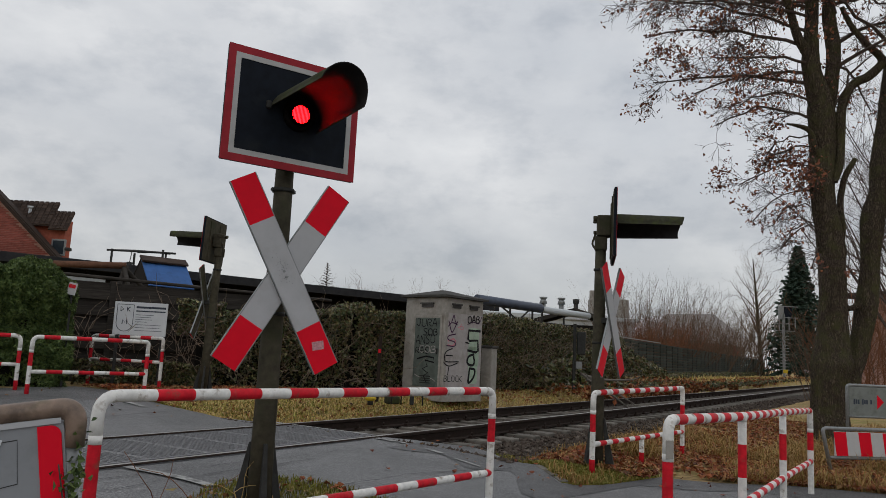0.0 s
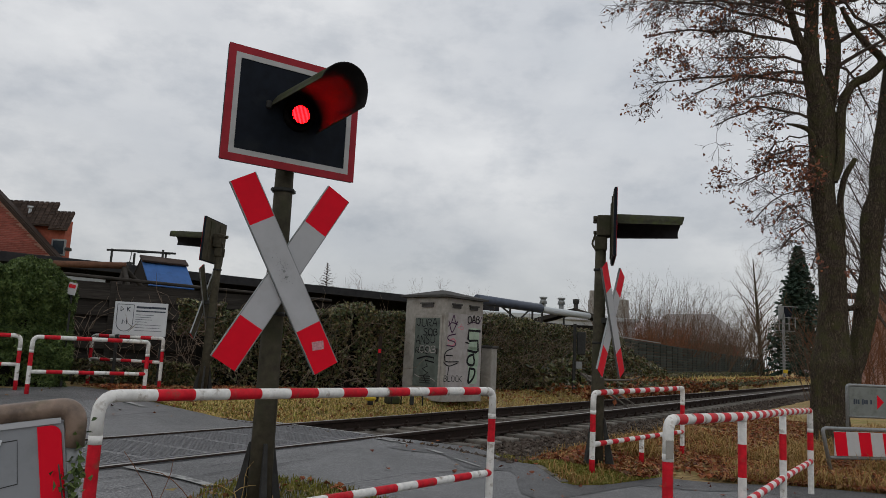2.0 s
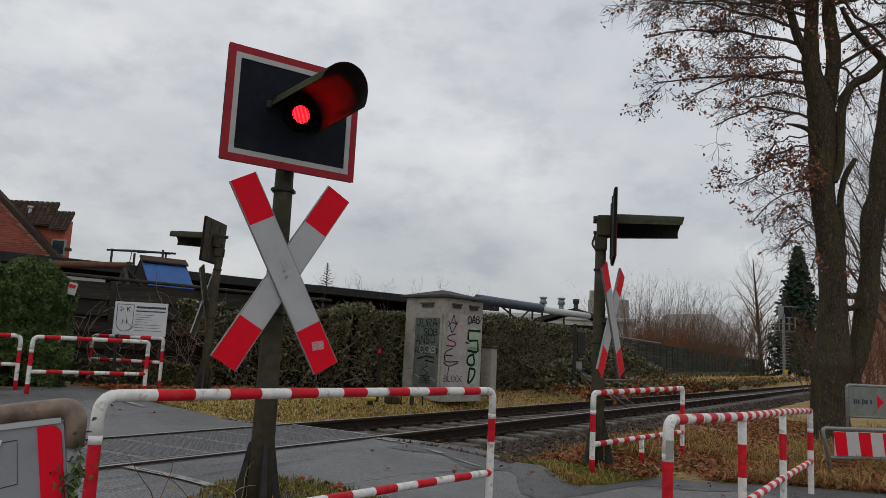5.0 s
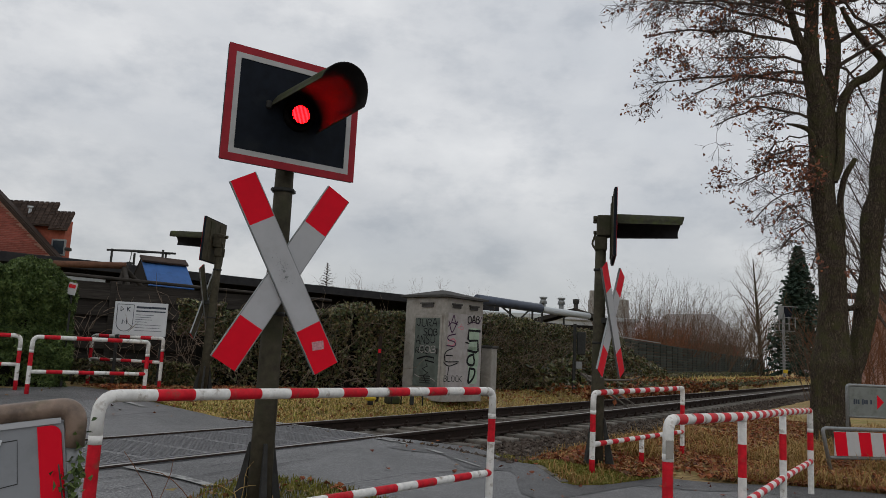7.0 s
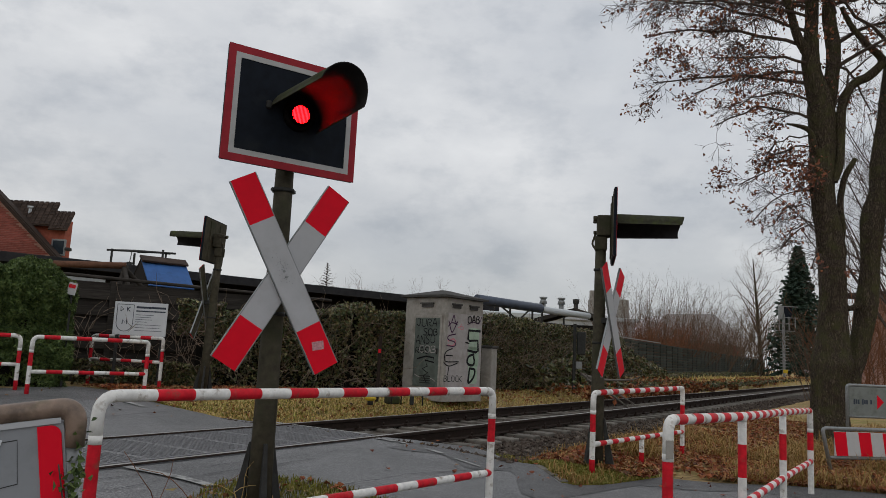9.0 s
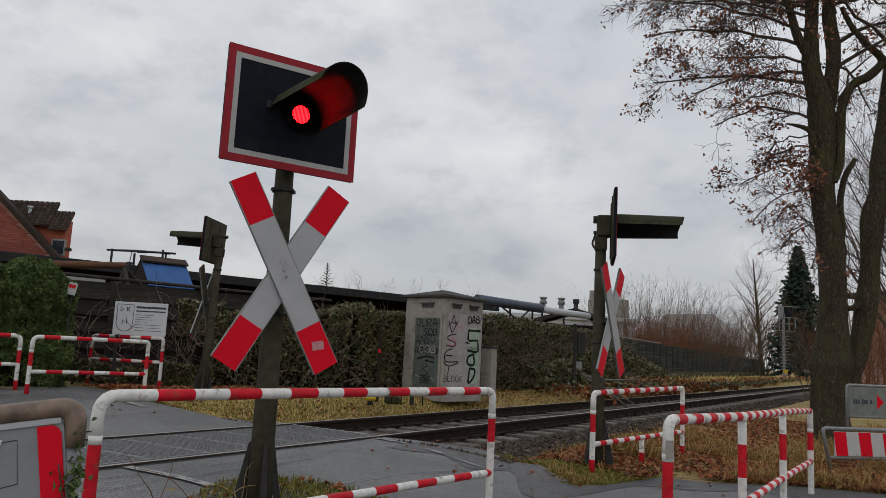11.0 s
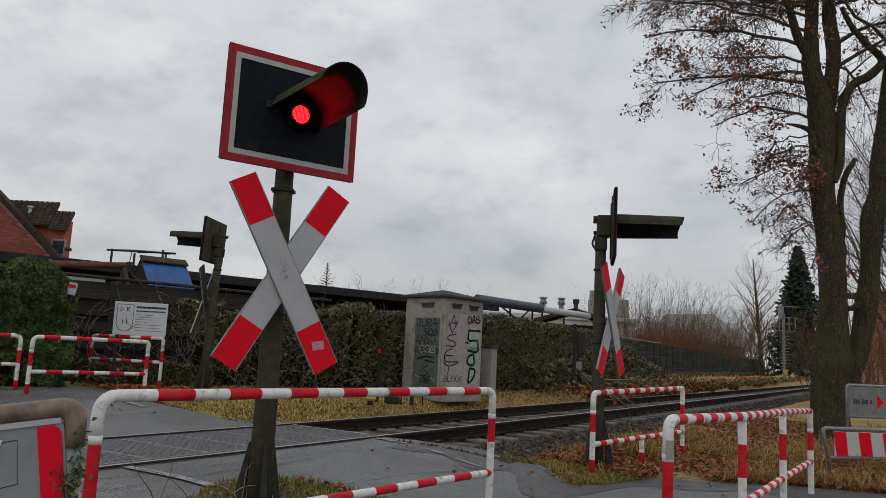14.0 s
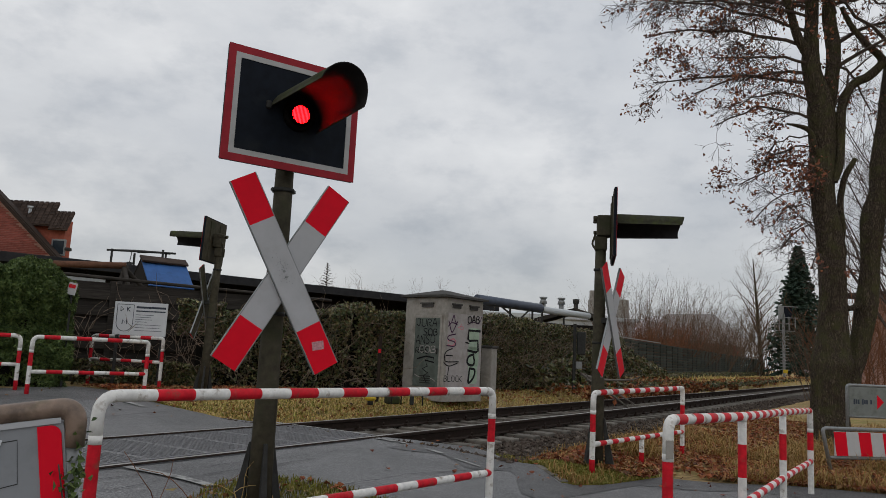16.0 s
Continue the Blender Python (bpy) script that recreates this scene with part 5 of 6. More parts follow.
    # hand-sprayed capitals, each a few strokes in a unit box
    glyph = {"J": [[(0.2, 1), (1, 1), (0.8, 1), (0.8, 0.2), (0.4, 0), (0, 0.3)]], "U": [[(0, 1), (0, 0.1), (0.5, -0.1), (1, 0.1), (1, 1)]],
             "R": [[(0, 0), (0.05, 1), (0.9, 1), (0.9, 0.5), (0.1, 0.5), (1, 0)]], "A": [[(0, 0), (0.4, 1.1), (0.6, 1.1), (1, 0)], [(0.2, 0.4), (0.9, 0.4)]],
             "S": [[(1, 0.9), (0.4, 1.1), (0, 0.75), (0.5, 0.5), (1, 0.25), (0.5, -0.1), (0, 0.1)]], "O": [[(0.5, 1), (0, 0.9), (0, 0.1), (0.5, 0), (1, 0.1), (1, 0.9), (0.5, 1)]],
             "B": [[(0, 0), (0, 1), (0.9, 0.95), (0.8, 0.55), (0.1, 0.5), (1, 0.45), (0.9, 0), (0, 0)]], "N": [[(0, 0), (0.05, 1), (0.1, 1), (0.9, 0), (0.95, 0), (1, 1)]],
             "L": [[(0, 1), (0, 0.05), (0.1, 0), (1, 0.05)]], "C": [[(1, 0.9), (0.4, 1.1), (0, 0.5), (0.4, -0.1), (1, 0.1)]], "K": [[(0, 1), (0, 0)], [(1, 1), (0.1, 0.5), (0.2, 0.45), (1, 0)]]}

    def word(text, x0, x1, z0, h, w, mt, base, slope=0.0):
        step = (x1 - x0) / len(text)
        for k, ch in enumerate(text):
            for line in glyph[ch]:
                stroke([(x0 + step * (k + 0.8 * a), z0 + h * b + slope * (k + a)) for a, b in line], w, mt, base)

    # first column: a spiky tag in dark violet with pink sprayed under it
    stroke([(0.1, 1.0), (0.3, 1.08), (0.36, 0.98), (0.24, 0.88), (0.1, 0.92)], 0.03, M["ink_pink"])
    stroke([(0.4, 1.32), (0.55, 1.38), (0.6, 1.28), (0.44, 1.3), (0.52, 1.42)], 0.016, M["ink_pink"])
    for pts in ([(0.09, 1.33), (0.2, 1.43), (0.26, 1.64), (0.3, 1.45), (0.4, 1.36), (0.3, 1.42), (0.2, 1.42)], [(0.1, 1.46), (0.2, 1.2), (0.24, 1.2), (0.38, 1.46)],
                [(0.34, 1.17), (0.08, 1.12), (0.1, 1.02), (0.34, 1.0), (0.36, 0.88), (0.06, 0.9)]):
        stroke(pts, 0.026, M["ink_violet"], over)
    for pts in ([(0.26, 0.84), (0.02, 0.76), (0.02, 0.56), (0.1, 0.53), (0.48, 0.55)], [(0.05, 0.68), (0.28, 0.68)], [(0.0, 0.52), (0.16, 0.42), (0.44, 0.52)], [(0.17, 0.44), (0.14, 0.24)]):
        stroke(pts, 0.024, M["ink"], over)
    word("BLOCK", 0.03, 0.62, 0.1, 0.13, 0.014, M["ink"], over)
    # second column: heavy letters on pale green
    for z, h, w in ((1.02, 0.46, 0.34), (0.62, 0.4, 0.36), (0.22, 0.42, 0.3)):
        part("graffiti", boxm(w, 0.003, h, pose(0.95, -0.0085, 0.22 + 0.91 * z), 0.0), M["ink_green"], hut)
    for pts, w in (([(1.16, 1.28), (0.76, 1.28), (0.75, 1.08), (0.8, 1.04), (1.08, 1.06), (1.1, 0.82), (1.02, 0.78), (0.74, 0.82)], 0.055),
                   ([(0.66, 1.0), (0.8, 0.98)], 0.03), ([(0.98, 0.74), (0.76, 0.68), (0.74, 0.5), (0.96, 0.46), (1.0, 0.58), (0.95, 0.7)], 0.055),
                   ([(0.82, 0.4), (1.04, 0.4), (1.0, 0.2), (0.84, 0.06), (0.8, 0.1), (0.84, 0.38)], 0.055)):
        stroke(pts, w, M["ink"], over, len(pts) != 8)
    word("OAB", 0.72, 1.14, 1.44, 0.16, 0.026, M["ink"], over, 0.012)
    stroke([(0.7, 1.4), (0.9, 1.5), (1.1, 1.42), (1.18, 1.62)], 0.016, M["ink_violet"], over)
    # door: rows of tags over a long jagged line
    g = Matrix.Translation((-0.034, 0.46, 0.06)) @ pose(0, 0, 0, 0, 0, -90)
    word("JURA", -0.3, 0.3, 1.3, 0.15, 0.016, M["ink"], g)
    word("SOB", -0.1, 0.32, 1.12, 0.13, 0.018, M["ink"], g)
    word("ANSO", -0.3, 0.26, 0.92, 0.17, 0.016, M["ink"], g, 0.01)
    word("COB", -0.2, 0.3, 0.76, 0.14, 0.014, M["cab_white"], g)
    word("RAS", -0.3, 0.1, 0.74, 0.12, 0.014, M["ink"], g)
    stroke([(-0.24, 0.62), (0.0, 0.68), (0.22, 0.66), (0.24, 0.56), (-0.02, 0.6), (0.06, 0.48), (-0.08, 0.42), (0.08, 0.34), (-0.04, 0.28), (0.04, 0.16)], 0.03, M["ink"], g, False)
    stroke([(-0.3, 0.3), (-0.1, 0.22), (0.2, 0.24), (0.3, 0.18)], 0.012, M["cab_white"], g)
    # small box and pedestal beside the hut
    b = empty("junction_box", Matrix.Translation((1.16, 17.2, 0.36)) @ pose(0, 0, 0, 0, 0, TRACK_RZ), "low grey concrete junction box beside the hut", "junction box")
    part("body", boxm(0.27, 0.27, 1.06, pose(0, 0, 0.53), 0.02), M["concrete"], b)
    part("lid", boxm(0.31, 0.31, 0.06, pose(0, 0, 1.09), 0.015), M["roof_felt"], b)


build_hut()


def build_trackside():
    y = empty("cable_marker", pose(-1.1, 13.1, 0.34), "small yellow rounded cable marker in the grass", "marker")
    bm = bmesh.new()
    cyl(bm, 0.05, 0.05, 0.1, pose(0, 0, 0.04), 14)
    part("stub", bm, M["dark_steel"], y)
    bm = bmesh.new()
    bmesh.ops.create_uvsphere(bm, u_segments=16, v_segments=8, radius=0.1, matrix=pose(0, 0, 0.1) @ Matrix.Diagonal((1, 1, 0.55, 1)))
    for f in bm.faces:
        f.smooth = True
    part("cap", bm, M["yellow"], y)
    p = empty("marker_post", pose(-1.03, 13.6, 0.38), "thin rusty marker post in the grass", "post")
    bm = bmesh.new()
    box(bm, 0.06, 0.05, 1.15, pose(0, 0, 0.55), 0.006)
    part("post", bm, M["rail_side"], p)
    part("plate", boxm(0.05, 0.02, 0.07, pose(0, -0.035, 0.86), 0.004), M["red"], p)
    q = empty("cable_terminal", pose(-0.4, 13.1, 0.38), "low dark cable terminal with bent cables", "cable terminal")
    part("foot", boxm(0.07, 0.07, 0.25, pose(0, 0, 0.11), 0.01), M["dark_steel"], q)
    part("housing", boxm(0.2, 0.12, 0.06, pose(0, 0, 0.25), 0.012), M["dark_steel"], q)
    for sx in (-0.3, -0.16, 0.16):
        bm = bmesh.new()
        tube(bm, rounded([(0.4 * sx, 0, 0.24), (sx * 1.1, 0, 0.22), (sx * 1.15, 0.03, -0.02)], 0.08), 0.013, 8)
        part("cable", bm, M["dark_steel"], q)
    for k, (x, yy) in enumerate([(-0.75, 13.4)]):
        s = empty("stone_block", pose(x, yy, 0.36), "low mossy concrete block in the grass", "stone block")
        part("block", boxm(0.24, 0.2, 0.13, pose(0, 0, 0.05, 0, 0, 20), 0.03), M["hood_moss"], s)
    t = empty("equipment_post", pose(3.75, 21, 0.4), "grey steel post with small equipment boxes", "post")
    part("pole", boxm(0.08, 0.08, 1.9, pose(0, 0, 0.9), 0.01), M["dark_steel"], t)
    part("cabinet", boxm(0.22, 0.18, 0.62, pose(0.18, 0, 1.32), 0.015), M["dark_steel"], t, "dark upright box")
    part("meter_box", boxm(0.17, 0.12, 0.2, pose(0.12, -0.04, 0.72), 0.01), M["galv"], t)
    # far lattice signal mast with ladder and cage
    s = empty("signal_mast", pose(34.0, 75, 0.45), "slim grey railway signal mast with ladder and cage", "railway signal")
    part("pole", boxm(0.2, 0.2, 6.4, pose(0, 0, 3.2)), M["galv"], s)
    for k in range(13):
        part("rung", boxm(0.85, 0.06, 0.06, pose(0, -0.2, 0.9 + k * 0.3)), M["galv"], s)
    for z in (4.7, 5.4, 6.0, 7.1):
        part("cage_rail", boxm(2.0 if z < 6 else 1.6, 0.06, 0.07, pose(0 if z < 6 else 0.5, -0.3, z)), M["galv"], s)
    for x in (-1.0, -0.55, -0.1, 0.4, 1.0):
        part("cage_bar", boxm(0.07, 0.06, 1.4, pose(x, -0.3, 5.4)), M["galv"], s)
    part("signal_head", boxm(0.75, 0.2, 1.3, pose(0.45, 0, 6.5)), M["board_black"], s)
    part("backing", boxm(0.5, 0.2, 1.3, pose(-0.25, 0, 6.5)), M["galv"], s)
    part("number_plate", boxm(0.45, 0.05, 0.35, pose(0, -0.32, 0.75)), M["yellow"], s)


build_trackside()

# ---- buildings ----


def build_house():
    hs = empty("house", pose(-19.4, 32, 0), "red brick house with brown tiled roofs", "house")
    # gable wall facing the railway
    bm = bmesh.new()
    ax, az, ez = -3.25, 10.2, 4.35     # apex and eave, local x
    pts = [(-9.2, 0), (3.05, 0), (3.05, ez), (ax, az), (-9.2, ez)]
    fr = [bm.verts.new((x, 0, z)) for x, z in pts]
    bk = [bm.verts.new((x, 0.6, z)) for x, z in pts]
    bm.faces.new(fr)
    bm.faces.new(bk[::-1])
    for k in range(5):
        bm.faces.new((fr[k], bk[k], bk[(k + 1) % 5], fr[(k + 1) % 5]))
    wall = part("wall", bm, M["mortar"], hs)
    # bricks of the gable
    me = board_mesh("brick", 0.24, 0.03, 0.062, M["brick"], 0.0)
    slope = (az - ez) / (3.05 - ax)
    count = 0
    V, F = [], []
    row = 0
    z = 3.7
    while z < 7.6:
        x = -1.2 + (0.125 if row % 2 else 0)
        while x < 2.9:
            if z < az - (x + 0.16 - ax) * slope - 0.05:
                if count < 300 and z > 5.0:
                    o = new("brick", me)
                    o.parent = wall
                    o.matrix_basis = pose(x, -0.01, z)
                    count += 1
                else:
                    b = len(V)
                    for dx, dz in ((-0.12, -0.031), (0.12, -0.031), (0.12, 0.031), (-0.12, 0.031)):
                        V.append((x + dx, -0.025, z + dz))
                    for dx, dz in ((-0.12, -0.031), (0.12, -0.031), (0.12, 0.031), (-0.12, 0.031)):
                        V.append((x + dx, 0.0, z + dz))
                    F += [(b, b + 1, b + 2, b + 3), (b + 3, b + 2, b + 6, b + 7), (b, b + 4, b + 5, b + 1), (b + 1, b + 5, b + 6, b + 2), (b, b + 3, b + 7, b + 4)]
            x += 0.25
        z += 0.075
        row += 1
    tagged(raw("brickwork", V, F, M["brick"], wall), kind="stuff")
    # verge board and main roof slab
    ln = math.hypot(3.2 - ax, (az - ez))
    ang = math.degrees(math.atan2(az - ez, 3.05 - ax))
    mid = ((3.2 + ax) / 2, (az + ez) / 2)
    part("roof", boxm(ln + 0.3, 0.5, 0.08, pose(mid[0] + 0.06, 0.1, mid[1] + 0.06, 0, ang, 0)), M["roof_tile"], hs)
    part("verge", boxm(ln + 0.3, 0.1, 0.13, pose(mid[0] + 0.03, -0.2, mid[1] + 0.0, 0, ang, 0)), M["roof_tile"], hs)
    # dormer wing: clad wall, window, two stepped tile roofs
    wing = part("dormer", boxm(3.15, 0.6, 2.4, pose(1.38, 0.95, 5.0)), M["clad_red"], hs)
    part("window_frame", boxm(0.62, 0.08, 0.72, pose(2.76, 0.63, 4.97), 0.01), M["galv"], wing)
    part("pane", boxm(0.48, 0.05, 0.58, pose(2.76, 0.6, 4.97)), M["glass"], wing)
    part("lamp", boxm(0.2, 0.3, 0.14, pose(3.2, 0.6, 4.9), 0.03), M["dark_steel"], wing)

    def tile_roof(x0, x1, y0, z0, y1, z1, n_rows, n_cols):
        ang = math.atan2(z1 - z0, y1 - y0)
        ln = math.hypot(y1 - y0, z1 - z0)
        rf = part("dormer_roof", boxm(x1 - x0, ln, 0.06, pose((x0 + x1) / 2, (y0 + y1) / 2, (z0 + z1) / 2 - 0.04, math.degrees(ang))), M["roof_tile"], hs)
        tm = board_mesh("tile", (x1 - x0) / n_cols * 0.82, ln / n_rows * 1.08, 0.05, M["roof_tile"], 0.015)
        for i in range(n_rows):
            for j in range(n_cols):
                s = (i + 0.5) / n_rows
                o = new("tile", tm)
                o.parent = rf
                o.matrix_basis = pose(x0 + (x1 - x0) * (j + 0.5) / n_cols, y0 + (y1 - y0) * s, z0 + (z1 - z0) * s + 0.02, math.degrees(ang) - 5)

    tile_roof(-1.5, 2.4, 0.35, 5.88, 1.05, 7.0, 7, 17)
    tile_roof(2.38, 3.2, 0.3, 5.72, 0.85, 6.58, 6, 5)
    bm = bmesh.new()
    cyl(bm, 0.07, 0.07, 0.35, pose(1.3, 0.7, 6.5), 10)
    cyl(bm, 0.1, 0.13, 0.1, pose(1.3, 0.7, 6.68), 10)
    part("vent_pipe", bm, M["white_wall"], hs)


def build_shed():
    a, b = Vector((-10.4, 16.0)), Vector((1.5, 25.6))
    d = (b - a).normalized()
    rz = math.degrees(math.atan2(d.y, d.x))
    L = (b - a).length
    sh = empty("long_shed", pose(a.x, a.y, 0, 0, 0, rz), "long low dark open shed behind the fence", "shed")
    part("roof", boxm(L + 0.6, 5.0, 0.14, pose(L / 2, 2.2, 3.0, 2.5), 0.01), M["shed_edge"], sh)
    part("fascia", boxm(L + 0.7, 0.06, 0.22, pose(L / 2, -0.32, 2.86), 0.01), M["shed_edge"], sh)
    part("back_wall", boxm(L + 0.4, 0.1, 2.96, pose(L / 2, 2.4, 1.48)), M["shed_dark"], sh)
    for k in range(7):
        part("post", boxm(0.14, 0.14, 2.8, pose(0.3 + k * (L - 0.6) / 6, 0.0, 1.4), 0.01), M["shed_dark"], sh)
    for k in range(3):
        part("rail_beam", boxm(L, 0.05, 0.12, pose(L / 2, 0.1, 1.6 + k * 0.42)), M["shed_dark"], sh)
    part("light_strip", boxm(2.6, 0.06, 0.2, pose(1.8, -0.1, 2.48)), M["white_wall"], sh)


def build_playground():
    ph = empty("playhouse", pose(-6.3, 17.0, -0.13, 0, 0, 40), "wooden playhouse with a blue sheet roof", "playhouse")
    for x in (-0.42, 0.42):
        for y in (-0.4, 0.4):
            part("leg", boxm(0.09, 0.09, 2.4, pose(x, y, 1.2), 0.01), M["timber"], ph)
    part("cabin", boxm(0.98, 0.9, 0.9, pose(0, 0, 2.0), 0.01), M["yellow_wood"], ph)
    for s in (-1, 1):
        m = pose(0.02, s * 0.34, 2.82, s * -43, 0, 0)
        part("roof_panel", boxm(1.0, 0.92, 0.03, m, 0.005), M["blue_tarp"] if s < 0 else M["shed_dark"], ph, "blue roof sheet" if s < 0 else "")
    part("ridge_board", boxm(1.04, 0.26, 0.05, pose(0.02, -0.07, 3.13, 30), 0.01), M["roof_tile"], ph)
    bm = bmesh.new()
    v = [bm.verts.new(p) for p in ((-0.47, -0.62, 2.5), (-0.47, 0.62, 2.5), (-0.47, 0, 3.13), (-0.44, -0.62, 2.5), (-0.44, 0.62, 2.5), (-0.44, 0, 3.13))]
    for q in ((0, 2, 1), (3, 4, 5), (0, 1, 4, 3), (1, 2, 5, 4), (2, 0, 3, 5)):
        bm.faces.new([v[i] for i in q])
    part("gable", bm, M["shed_dark"], ph)
    sw = empty("swing_frame", pose(-7.55, 15.6, 0), "brown round timber swing frame", "swing")
    bm = bmesh.new()
    tube(bm, [(-0.6, -0.2, 2.66), (0.95, 0.2, 2.74)], 0.07, 10)
    part("beam", bm, M["timber"], sw)
    for y in (-0.6, 0.6):
        bm = bmesh.new()
        tube(bm, [(0.95, 0.2, 2.74), (0.55, 0.2 + y, 0.2)], 0.055, 8)
        part("leg", bm, M["old_wood"], sw)
        bm = bmesh.new()
        tube(bm, [(0.9, 0.2, 2.72), (1.35, 0.2 + y, 2.1)], 0.045, 8)
        part("brace", bm, M["old_wood"], sw)
    fr = empty("pergola_frame", pose(-9.0, 22.0, 0), "thin dark metal frame above the shed", "frame")
    for x, y in ((-0.65, 0), (0.82, 0.3), (-0.35, 0.9), (0.95, -0.3)):
        part("upright", boxm(0.05, 0.05, 3.7, pose(x, y, 1.95)), M["dark_steel"], fr)
    for p, q in (((-0.8, 0, 3.76), (1.1, -0.1, 3.74)), ((-0.4, 0.9, 3.88), (1.1, 0.3, 3.78)), ((-0.65, 0, 3.76), (-0.35, 0.9, 3.88)), ((0.82, -0.1, 3.74), (0.9, 0.4, 3.78)), ((0.1, 0, 3.74), (0.4, 0.7, 3.84))):
        bm = bmesh.new()
        tube(bm, [p, q], 0.03, 6)
        part("bar", bm, M["dark_steel"], fr)
    bm = bmesh.new()
    cyl(bm, 0.06, 0.09, 0.16, pose(0.02, -0.3, 3.32), 8)
    tube(bm, [(0.02, -0.3, 3.4), (0.02, -0.2, 3.76)], 0.012, 6)
    part("lantern", bm, M["dark_steel"], fr)


def build_works():
    dk = empty("duct", pose(0, 0, 0), "blue-grey sheet duct on steel brackets", "duct")
    for p, q, r, mt in (((1.1, 22.9, 2.93), (3.3, 24.9, 2.88), 0.15, "pipe_blue"), ((3.3, 24.9, 2.85), (5.2, 26.5, 2.8), 0.11, "white_wall")):
        bm = bmesh.new()
        tube(bm, [p, q], r, 14)
        part("pipe", bm, M[mt], dk)
    for p in ((2.2, 23.8), (3.0, 24.6), (3.35, 24.9), (4.2, 25.7)):
        part("bracket", boxm(0.06, 0.06, 2.6, pose(*p, 1.55)), M["dark_steel"], dk)
    for p, q in (((1.9, 23.6, 2.8), (2.6, 24.3, 2.35)), ((2.9, 24.5, 2.8), (2.4, 24.1, 2.3)), ((1.2, 23.0, 2.45), (4.4, 25.8, 2.4))):
        bm = bmesh.new()
        tube(bm, [p, q], 0.03, 6)
        part("brace", bm, M["dark_steel"], dk)
    wk = empty("factory", pose(8, 66, 0), "pale sheet-clad factory building far behind", "factory")
    part("wall", boxm(22, 14, 5.0, pose(-2, 7, 2.5)), M["white_wall"], wk)
    part("roof", boxm(22.6, 14.6, 0.35, pose(-2, 7, 5.4, 4), 0.02), M["white_wall"], wk)
    for x in (1.1, 2.7):
        bm = bmesh.new()
        cyl(bm, 0.22, 0.22, 0.8, pose(x, 1, 5.7), 12)
        cyl(bm, 0.36, 0.22, 0.45, pose(x, 1, 6.3), 12)
        cyl(bm, 0.32, 0.36, 0.15, pose(x, 1, 6.58), 12)
        part("ventilator", bm, M["galv"], wk)
    bm = bmesh.new()
    cyl(bm, 0.2, 0.2, 1.5, pose(4.0, 1, 5.7), 12)
    cyl(bm, 0.28, 0.28, 0.4, pose(4.0, 1, 6.4), 12)
    part("flue", bm, M["dark_steel"], wk)
    part("chimney", boxm(0.75, 0.8, 3.2, pose(5.5, 1, 5.0), 0.03), M["concrete"], wk)
    part("chimney_pot", boxm(0.4, 0.4, 0.9, pose(5.4, 1, 7.0), 0.03), M["concrete"], wk)
    part("stair_tower", boxm(0.9, 1.0, 3.9, pose(8.1, 1, 4.8), 0.03), M["concrete"], wk)
    gs = empty("garden_shed", pose(5.6, 31.5, 0.2, 0, 0, -10), "dark garden shed with low gable roof", "shed")
    part("body", boxm(2.6, 2.4, 2.5, pose(0, 1.2, 1.25)), M["shed_dark"], gs)
    for s in (-1, 1):
        part("roof_panel", boxm(1.75, 3.0, 0.1, pose(s * 0.8, 1.0, 2.86, 0, s * 17, 0), 0.01), M["shed_dark"], gs)
    part("bargeboard", boxm(1.7, 0.06, 0.16, pose(-0.8, -0.52, 2.85, 0, -17, 0)), M["old_wood"], gs)
    part("bargeboard", boxm(1.7, 0.06, 0.16, pose(0.8, -0.52, 2.85, 0, 17, 0)), M["old_wood"], gs)
    bn = empty("barn", pose(38.0, 122, 0) @ Matrix.Diagonal((1.6, 1.6, 1.5, 1)), "barn with grey roof and red brick wall", "barn")
    part("wall", boxm(16, 9, 3.6, pose(-1.5, 4.5, 1.8)), M["brick"], bn)
    bm = bmesh.new()
    pr = [(-3.8, 3.9), (8.4, 3.0), (3.6, 6.5), (-1.0, 6.2)]
    a = [bm.verts.new((x, -0.2, z)) for x, z in pr]
    b = [bm.verts.new((x, 9.2, z)) for x, z in pr]
    bm.faces.new(a)
    bm.faces.new(b[::-1])
    for k in range(4):
        bm.faces.new((a[k], b[k], b[(k + 1) % 4], a[(k + 1) % 4]))
    part("roof", bm, M["barn_roof"], bn)
    h2 = empty("far_house", pose(32.6, 45.0, 0, 0, 0, 20), "brownish house far behind the oak", "house")
    part("wall", boxm(9, 8, 6.5, pose(3, 4, 3.2)), M["mortar"], h2)
    part("window", boxm(0.9, 0.1, 1.2, pose(0.5, -0.02, 2.2)), M["glass"], h2)
    part("roof", boxm(9.6, 8.6, 0.4, pose(3, 4, 6.6)), M["roof_tile"], h2)


build_house()
build_shed()
build_playground()
build_works()

# ---- signs and near barriers ----


